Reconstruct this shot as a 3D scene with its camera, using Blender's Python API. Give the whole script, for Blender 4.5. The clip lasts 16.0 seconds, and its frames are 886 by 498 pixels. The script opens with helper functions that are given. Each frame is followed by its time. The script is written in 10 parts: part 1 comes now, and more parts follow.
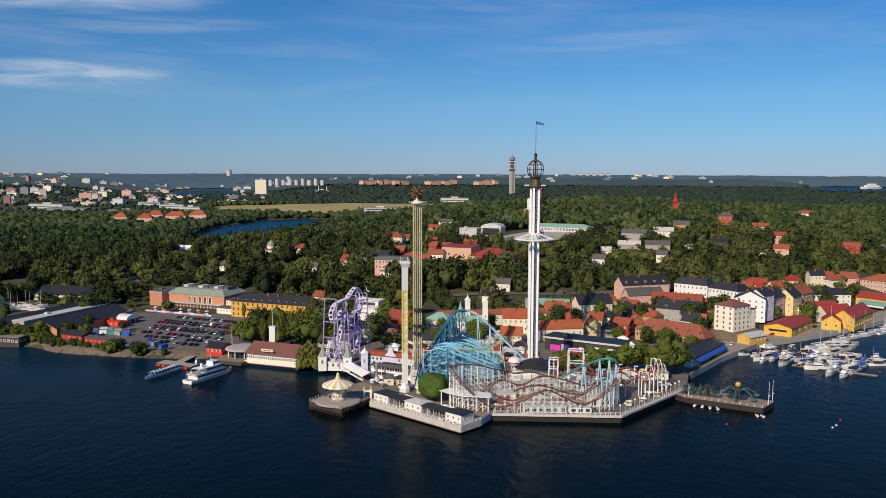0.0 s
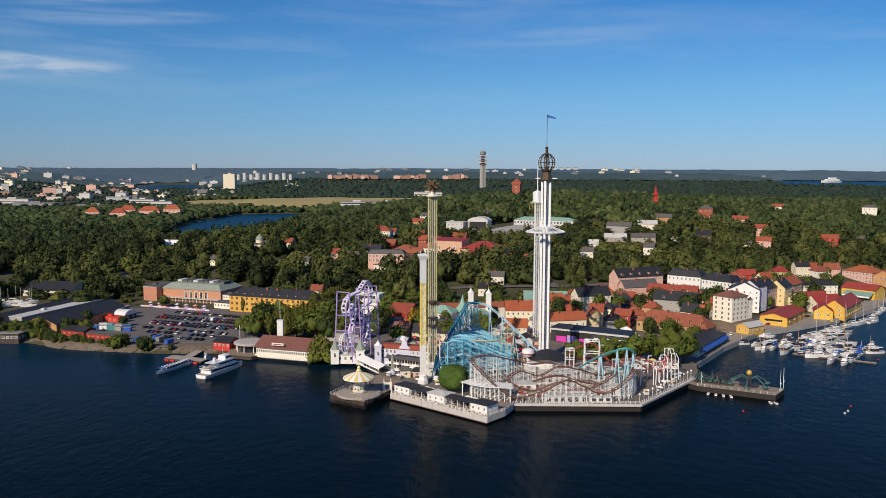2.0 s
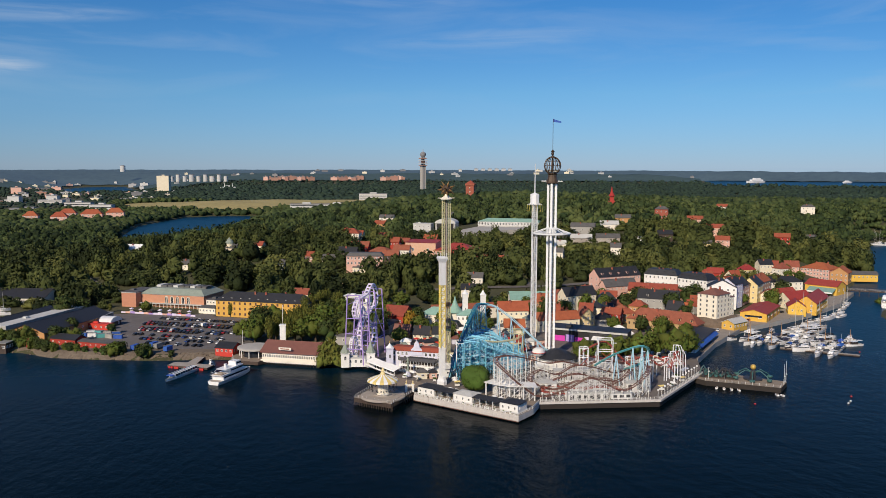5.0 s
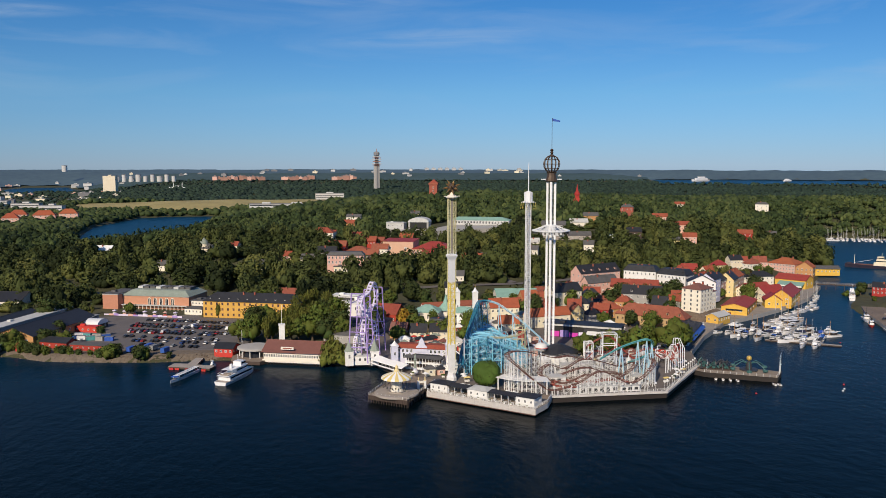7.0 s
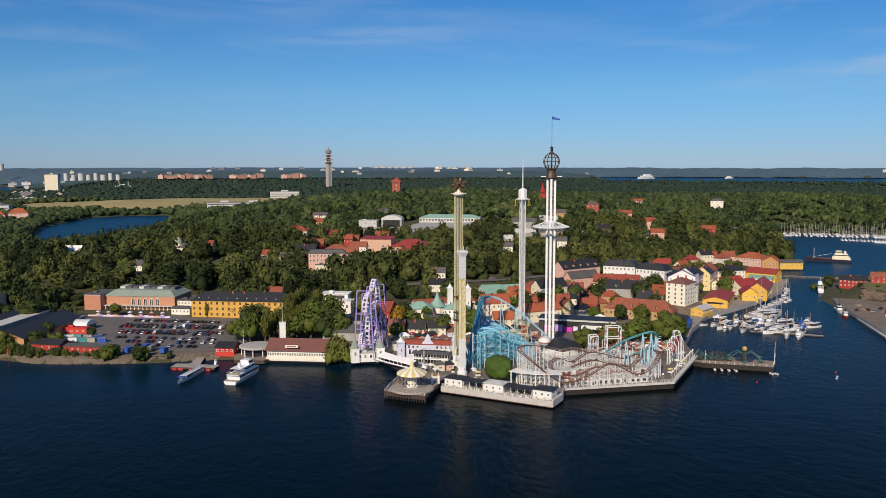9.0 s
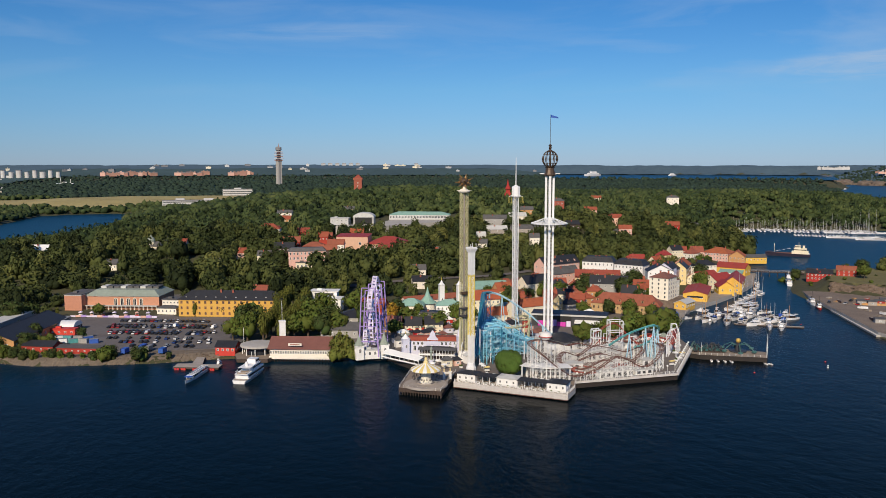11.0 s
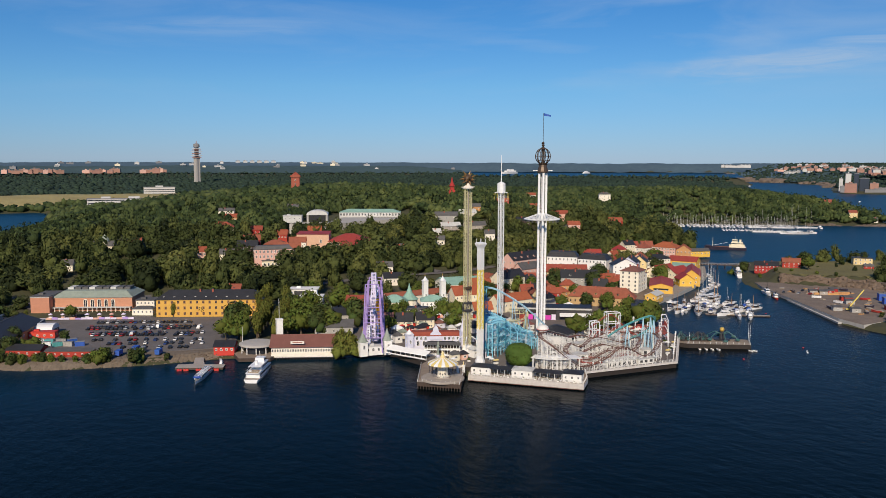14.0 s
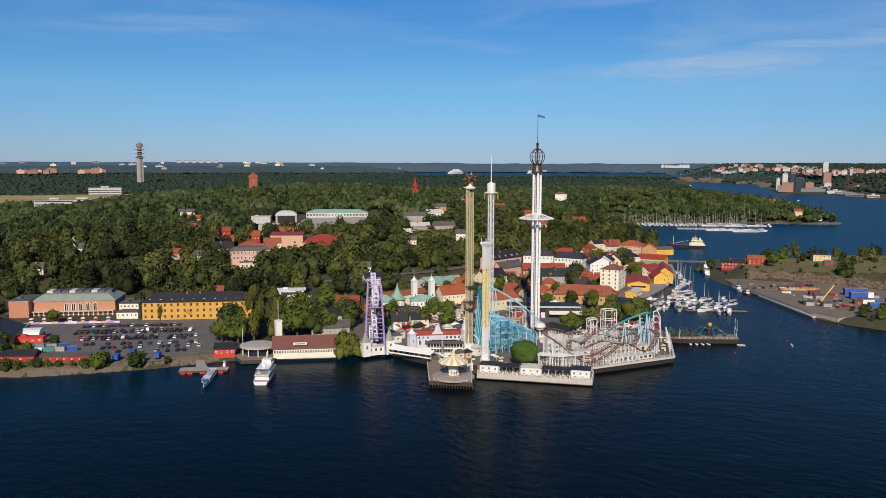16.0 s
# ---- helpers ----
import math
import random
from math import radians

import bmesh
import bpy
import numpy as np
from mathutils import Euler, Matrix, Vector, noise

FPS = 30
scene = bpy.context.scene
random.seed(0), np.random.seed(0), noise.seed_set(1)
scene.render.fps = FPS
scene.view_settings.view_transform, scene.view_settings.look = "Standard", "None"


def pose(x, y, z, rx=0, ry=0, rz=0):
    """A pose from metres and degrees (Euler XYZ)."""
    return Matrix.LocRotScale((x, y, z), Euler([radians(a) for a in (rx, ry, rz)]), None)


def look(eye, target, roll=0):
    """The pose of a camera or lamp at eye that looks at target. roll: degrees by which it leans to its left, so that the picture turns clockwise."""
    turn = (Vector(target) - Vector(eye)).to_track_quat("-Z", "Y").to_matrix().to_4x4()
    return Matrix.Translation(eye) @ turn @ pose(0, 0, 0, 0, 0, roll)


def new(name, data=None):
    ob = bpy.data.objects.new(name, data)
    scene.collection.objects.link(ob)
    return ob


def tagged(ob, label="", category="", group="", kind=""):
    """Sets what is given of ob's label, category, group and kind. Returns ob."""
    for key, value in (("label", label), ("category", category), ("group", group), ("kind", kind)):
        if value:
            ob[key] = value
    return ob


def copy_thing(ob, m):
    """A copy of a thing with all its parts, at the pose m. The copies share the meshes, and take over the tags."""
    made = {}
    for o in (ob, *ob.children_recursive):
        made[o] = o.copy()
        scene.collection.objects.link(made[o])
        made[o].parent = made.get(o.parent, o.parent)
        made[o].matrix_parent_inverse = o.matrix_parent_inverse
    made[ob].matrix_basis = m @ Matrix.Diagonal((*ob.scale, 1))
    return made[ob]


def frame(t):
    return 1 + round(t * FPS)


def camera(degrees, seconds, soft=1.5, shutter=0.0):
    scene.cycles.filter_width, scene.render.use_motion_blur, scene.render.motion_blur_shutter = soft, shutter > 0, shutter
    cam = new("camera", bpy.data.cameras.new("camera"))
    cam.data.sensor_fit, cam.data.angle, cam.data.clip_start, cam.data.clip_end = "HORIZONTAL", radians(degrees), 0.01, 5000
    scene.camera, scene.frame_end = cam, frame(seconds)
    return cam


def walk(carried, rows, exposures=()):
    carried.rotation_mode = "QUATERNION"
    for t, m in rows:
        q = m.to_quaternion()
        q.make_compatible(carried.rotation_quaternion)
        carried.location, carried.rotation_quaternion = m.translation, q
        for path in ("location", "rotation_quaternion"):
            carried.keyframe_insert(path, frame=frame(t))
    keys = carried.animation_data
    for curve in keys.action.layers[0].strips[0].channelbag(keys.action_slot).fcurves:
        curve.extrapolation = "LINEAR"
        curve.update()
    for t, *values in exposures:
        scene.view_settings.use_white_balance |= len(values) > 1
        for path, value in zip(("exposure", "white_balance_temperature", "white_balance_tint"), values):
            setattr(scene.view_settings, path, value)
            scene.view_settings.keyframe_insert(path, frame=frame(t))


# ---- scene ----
cam = camera(56.43, 16.0, 0.8)
ROWS = [
    (0, -0.00, 0.00, 104.43, 0.000, -5.427, -0.199),
    (0.5, -5.73, -0.45, 104.29, -0.831, -5.505, -0.229),
    (1, -11.75, -0.94, 104.15, -1.484, -5.602, -0.235),
    (1.5, -18.14, -1.46, 104.00, -1.956, -5.706, -0.222),
    (2, -24.73, -1.97, 103.79, -2.518, -5.809, -0.193),
    (2.5, -31.28, -2.20, 103.70, -3.179, -5.763, -0.181),
    (3, -38.04, -2.43, 103.71, -3.892, -5.687, -0.180),
    (5.5, -73.53, -2.81, 104.87, -8.396, -5.724, -0.112),
    (6, -81.05, -2.75, 104.64, -9.303, -5.712, -0.089),
    (6.5, -88.48, -2.56, 104.44, -10.260, -5.724, -0.049),
    (7, -95.88, -2.11, 104.27, -11.253, -5.752, -0.024),
    (7.5, -103.47, -1.50, 104.18, -12.241, -5.774, -0.034),
    (8, -111.32, -0.77, 104.04, -13.226, -5.799, -0.026),
    (10.5, -150.91, 5.14, 103.97, -18.104, -6.037, 0.026),
    (11, -158.43, 7.13, 104.02, -19.137, -6.072, -0.022),
    (11.5, -166.23, 9.12, 103.95, -20.218, -6.102, -0.050),
    (12, -174.22, 11.09, 103.87, -21.303, -6.110, -0.075),
    (12.5, -182.20, 13.12, 103.73, -22.334, -6.146, -0.090),
    (13, -189.91, 15.38, 103.60, -23.346, -6.173, -0.107),
    (13.5, -197.47, 17.90, 103.51, -24.384, -6.195, -0.121),
    (14, -204.98, 20.52, 103.52, -25.426, -6.219, -0.136),
    (14.5, -212.61, 23.30, 103.56, -26.489, -6.224, -0.144),
    (15, -219.99, 26.20, 103.63, -27.511, -6.228, -0.155),
    (15.5, -227.60, 29.00, 103.69, -28.561, -6.220, -0.169),
    (16, -235.26, 31.87, 103.73, -29.601, -6.206, -0.175),
]
walk(cam, [(t, pose(x, y, z, 90 + pitch, roll, yaw)) for t, x, y, z, yaw, pitch, roll in ROWS])

# ---------------------------------------------------------------- light and sky
SUN_FROM = Vector((-0.54, -0.84, 0.62)).normalized()
elev = math.asin(SUN_FROM.z)
sun = new("sun", bpy.data.lights.new("sun", "SUN"))
sun.data.energy, sun.data.angle, sun.data.color = 4.35, radians(0.55), (1.0, 0.85, 0.66)
sun.matrix_world = look((0, 0, 900), tuple(Vector((0, 0, 900)) - SUN_FROM))

world = bpy.data.worlds.new("sky")
scene.world = world
world.use_nodes = True
wn, wl = world.node_tree.nodes, world.node_tree.links
wn.clear()
w_out, w_bg = wn.new("ShaderNodeOutputWorld"), wn.new("ShaderNodeBackground")
sky = wn.new("ShaderNodeTexSky")
sky.sky_type, sky.sun_disc = "NISHITA", False
sky.sun_elevation, sky.sun_rotation = elev, math.atan2(SUN_FROM.x, SUN_FROM.y)
sky.altitude, sky.air_density, sky.dust_density, sky.ozone_density = 100.0, 1.0, 0.0, 1.5
w_tc, w_sep = wn.new("ShaderNodeTexCoord"), wn.new("ShaderNodeSeparateXYZ")
wl.new(w_tc.outputs["Generated"], w_sep.inputs[0])
# the clear, deep blue of the air after rain
w_tint, w_mul = wn.new("ShaderNodeValToRGB"), wn.new("ShaderNodeMix")
w_tint.color_ramp.elements[0].position, w_tint.color_ramp.elements[0].color = 0.0, (0.41, 0.65, 1.32, 1)
w_tint.color_ramp.elements[1].position, w_tint.color_ramp.elements[1].color = 0.20, (0.250, 0.71, 1.245, 1)
w_mid = w_tint.color_ramp.elements.new(0.085)
w_mid.color = (0.40, 0.77, 1.25, 1)
w_mul.data_type, w_mul.blend_type = "RGBA", "MULTIPLY"
w_mul.inputs[0].default_value = 1.0
wl.new(w_sep.outputs["Z"], w_tint.inputs[0])
wl.new(sky.outputs[0], w_mul.inputs[6])
wl.new(w_tint.outputs[0], w_mul.inputs[7])
# thin streaks of high cloud, denser in two quarters of the sky
w_map, w_n1, w_r = wn.new("ShaderNodeMapping"), wn.new("ShaderNodeTexNoise"), wn.new("ShaderNodeValToRGB")
w_map.inputs["Scale"].default_value = (1.5, 1.5, 9.0)
w_map.inputs["Location"].default_value = (0.35, 0.1, 0.22)
w_map.inputs["Rotation"].default_value = (radians(4), radians(-3), 0.0)
w_n1.inputs["Scale"].default_value, w_n1.inputs["Detail"].default_value, w_n1.inputs["Roughness"].default_value = 2.4, 8.0, 0.55
w_n1.inputs["Distortion"].default_value = 0.6
w_r.color_ramp.elements[0].position, w_r.color_ramp.elements[1].position = 0.44, 0.70
wl.new(w_tc.outputs["Generated"], w_map.inputs[0])
wl.new(w_map.outputs[0], w_n1.inputs["Vector"])
wl.new(w_n1.outputs["Fac"], w_r.inputs[0])
w_band = wn.new("ShaderNodeValToRGB")
for pos, val in ((0.06, 0.10), (0.10, 0.9), (0.16, 1.0), (0.30, 0.5)):
    e_ = w_band.color_ramp.elements.new(pos)
    e_.color = (val, val, val, 1)
w_band.color_ramp.elements[0].color, w_band.color_ramp.elements[-1].color = (0, 0, 0, 1), (0.3, 0.3, 0.3, 1)
wl.new(w_sep.outputs["Z"], w_band.inputs[0])
quarters = []
for az, wide in ((-25, 17), (47, 15)):
    w_dot, w_mr = wn.new("ShaderNodeVectorMath"), wn.new("ShaderNodeMapRange")
    w_dot.operation, w_dot.inputs[1].default_value = "DOT_PRODUCT", (math.sin(radians(az)), math.cos(radians(az)), 0.1)
    w_mr.interpolation_type = "SMOOTHSTEP"
    w_mr.inputs["From Min"].default_value, w_mr.inputs["From Max"].default_value = math.cos(radians(wide + 6)), math.cos(radians(wide - 9))
    wl.new(w_tc.outputs["Generated"], w_dot.inputs[0])
    wl.new(w_dot.outputs["Value"], w_mr.inputs["Value"])
    quarters.append(w_mr)
w_max, w_sc, w_f1, w_f2, w_mix = wn.new("ShaderNodeMath"), wn.new("ShaderNodeMapRange"), wn.new("ShaderNodeMath"), wn.new("ShaderNodeMath"), wn.new("ShaderNodeMix")
w_max.operation, w_f1.operation, w_f2.operation, w_mix.data_type = "MAXIMUM", "MULTIPLY", "MULTIPLY", "RGBA"
wl.new(quarters[0].outputs[0], w_max.inputs[0]), wl.new(quarters[1].outputs[0], w_max.inputs[1])
w_sc.inputs["To Min"].default_value, w_sc.inputs["To Max"].default_value = 0.20, 0.34
wl.new(w_max.outputs[0], w_sc.inputs["Value"])
wl.new(w_r.outputs[0], w_f1.inputs[0]), wl.new(w_band.outputs[0], w_f1.inputs[1])
wl.new(w_f1.outputs[0], w_f2.inputs[0]), wl.new(w_sc.outputs[0], w_f2.inputs[1])
w_mix.inputs[7].default_value = (6.6, 8.2, 10.4, 1)


def cloud_bank(az, el, wide, tall, lean, dense, before):
    """A drawn-out bank of cloud about one direction of the sky, added to what lies before it."""
    a = radians(az)
    side, ahead = wn.new("ShaderNodeVectorMath"), wn.new("ShaderNodeVectorMath")
    side.operation = ahead.operation = "DOT_PRODUCT"
    side.inputs[1].default_value, ahead.inputs[1].default_value = (math.cos(a), -math.sin(a), 0), (math.sin(a), math.cos(a), 0)
    wl.new(w_tc.outputs["Generated"], side.inputs[0]), wl.new(w_tc.outputs["Generated"], ahead.inputs[0])

    def calc(op, p, q):
        nd = wn.new("ShaderNodeMath")
        nd.operation = op
        for i, v in enumerate((p, q)):
            if isinstance(v, float):
                nd.inputs[i].default_value = v
            else:
                wl.new(v, nd.inputs[i])
        return nd.outputs[0]

    u = calc("MULTIPLY", side.outputs["Value"], 1.0 / wide)
    v = calc("MULTIPLY", calc("SUBTRACT", calc("SUBTRACT", w_sep.outputs["Z"], math.sin(radians(el))), calc("MULTIPLY", side.outputs["Value"], lean)), 1.0 / tall)
    d = calc("ADD", calc("MULTIPLY", u, u), calc("MULTIPLY", v, v))
    fall = wn.new("ShaderNodeMapRange")
    fall.interpolation_type = "SMOOTHSTEP"
    fall.inputs["From Min"].default_value, fall.inputs["From Max"].default_value = 1.0, 0.0
    wl.new(d, fall.inputs["Value"])
    body = wn.new("ShaderNodeMapRange")
    body.inputs["From Min"].default_value, body.inputs["From Max"].default_value = 0.30, 0.62
    wl.new(w_n2.outputs["Fac"], body.inputs["Value"])
    front = calc("MULTIPLY", calc("GREATER_THAN", ahead.outputs["Value"], 0.0), dense)
    here = calc("MULTIPLY", calc("MULTIPLY", fall.outputs[0], body.outputs[0]), front)
    return calc("MAXIMUM", before, here)


w_map2, w_n2 = wn.new("ShaderNodeMapping"), wn.new("ShaderNodeTexNoise")
w_map2.inputs["Scale"].default_value, w_map2.inputs["Location"].default_value = (3.2, 3.2, 26.0), (0.8, 0.3, 0.1)
w_n2.inputs["Scale"].default_value, w_n2.inputs["Detail"].default_value, w_n2.inputs["Roughness"].default_value, w_n2.inputs["Distortion"].default_value = 3.0, 9.0, 0.6, 0.5
wl.new(w_tc.outputs["Generated"], w_map2.inputs[0]), wl.new(w_map2.outputs[0], w_n2.inputs["Vector"])
cover = w_f2.outputs[0]
for bank_ in ((-24.5, 5.9, 0.14, 0.019, 0.03, 0.95), (-27, 10.8, 0.24, 0.028, 0.02, 0.85), (-19, 9.2, 0.15, 0.012, 0.05, 0.35), (12, 8.6, 0.20, 0.016, 0.05, 0.26), (2, 11.2, 0.22, 0.014, -0.04, 0.22),
              (47, 6.0, 0.17, 0.022, 0.06, 0.60), (55, 7.4, 0.14, 0.015, 0.05, 0.50), (40, 10.5, 0.18, 0.012, 0.03, 0.22)):
    cover = cloud_bank(*bank_, cover)
wl.new(cover, w_mix.inputs[0])
wl.new(w_mul.outputs[2], w_mix.inputs[6])
wl.new(w_mix.outputs[2], w_bg.inputs["Color"])
w_bg.inputs["Strength"].default_value = 0.065
wl.new(w_bg.outputs[0], w_out.inputs["Surface"])
scene.view_settings.exposure = 0.0


# ---------------------------------------------------------------- materials
def mat(name, color, rough=0.7, metal=0.0, scale=0.6, amount=0.18, bump=0.0, vary=0.0, island=0.0, fine=7.0, spec=0.5, dist=0.2, tone=0.0):
    """A surface with broad stains, fine grain and, between pieces, a slight change of tone."""
    m = bpy.data.materials.new(name)
    m.use_nodes = True
    n, l = m.node_tree.nodes, m.node_tree.links
    b = n["Principled BSDF"]
    b.inputs["Roughness"].default_value, b.inputs["Metallic"].default_value = rough, metal
    b.inputs["Specular IOR Level"].default_value = spec
    tc = n.new("ShaderNodeTexCoord")
    na, nb = n.new("ShaderNodeTexNoise"), n.new("ShaderNodeTexNoise")
    na.inputs["Scale"].default_value, na.inputs["Detail"].default_value = scale, 4.0
    nb.inputs["Scale"].default_value, nb.inputs["Detail"].default_value = scale * fine, 3.0
    l.new(tc.outputs["Object"], na.inputs["Vector"])
    l.new(tc.outputs["Object"], nb.inputs["Vector"])
    add = n.new("ShaderNodeMath")
    add.operation = "ADD"
    l.new(na.outputs["Fac"], add.inputs[0])
    l.new(nb.outputs["Fac"], add.inputs[1])
    rng = n.new("ShaderNodeMapRange")
    rng.inputs["From Min"].default_value, rng.inputs["From Max"].default_value = 0.6, 1.4
    rng.inputs["To Min"].default_value, rng.inputs["To Max"].default_value = 1 - amount, 1 + amount
    l.new(add.outputs[0], rng.inputs["Value"])
    value = rng.outputs[0]
    for size, kind, out in ((vary, "ShaderNodeObjectInfo", "Random"), (island, "ShaderNodeNewGeometry", "Random Per Island")):
        if size:
            src, mr, mu = n.new(kind), n.new("ShaderNodeMapRange"), n.new("ShaderNodeMath")
            mr.inputs["To Min"].default_value, mr.inputs["To Max"].default_value = 1 - size, 1 + size
            mu.operation = "MULTIPLY"
            l.new(src.outputs[out], mr.inputs["Value"])
            l.new(value, mu.inputs[0])
            l.new(mr.outputs[0], mu.inputs[1])
            value = mu.outputs[0]
    hsv = n.new("ShaderNodeHueSaturation")
    hsv.inputs["Color"].default_value = (*color, 1)
    l.new(value, hsv.inputs["Value"])
    if island or vary:
        src = n.new("ShaderNodeNewGeometry" if island else "ShaderNodeObjectInfo")
        mr = n.new("ShaderNodeMapRange")
        k = 0.12 * (island or vary)
        mr.inputs["To Min"].default_value, mr.inputs["To Max"].default_value = 0.5 - k, 0.5 + k * 0.6
        l.new(src.outputs["Random Per Island" if island else "Random"], mr.inputs["Value"])
        l.new(mr.outputs[0], hsv.inputs["Hue"])
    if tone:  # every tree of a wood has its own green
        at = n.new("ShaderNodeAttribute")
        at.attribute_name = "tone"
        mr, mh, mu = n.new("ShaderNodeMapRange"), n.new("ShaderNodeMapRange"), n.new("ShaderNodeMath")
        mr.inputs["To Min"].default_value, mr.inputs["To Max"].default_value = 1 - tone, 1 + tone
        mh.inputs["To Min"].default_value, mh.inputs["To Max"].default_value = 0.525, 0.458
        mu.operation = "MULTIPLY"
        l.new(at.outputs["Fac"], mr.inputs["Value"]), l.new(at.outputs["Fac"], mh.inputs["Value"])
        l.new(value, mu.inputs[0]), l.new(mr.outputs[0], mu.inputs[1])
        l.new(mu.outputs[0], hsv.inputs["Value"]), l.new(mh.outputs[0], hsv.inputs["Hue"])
    l.new(hsv.outputs[0], b.inputs["Base Color"])
    if bump:
        bm_ = n.new("ShaderNodeBump")
        bm_.inputs["Strength"].default_value, bm_.inputs["Distance"].default_value = bump, dist
        l.new(add.outputs[0], bm_.inputs["Height"])
        l.new(bm_.outputs[0], b.inputs["Normal"])
    return m


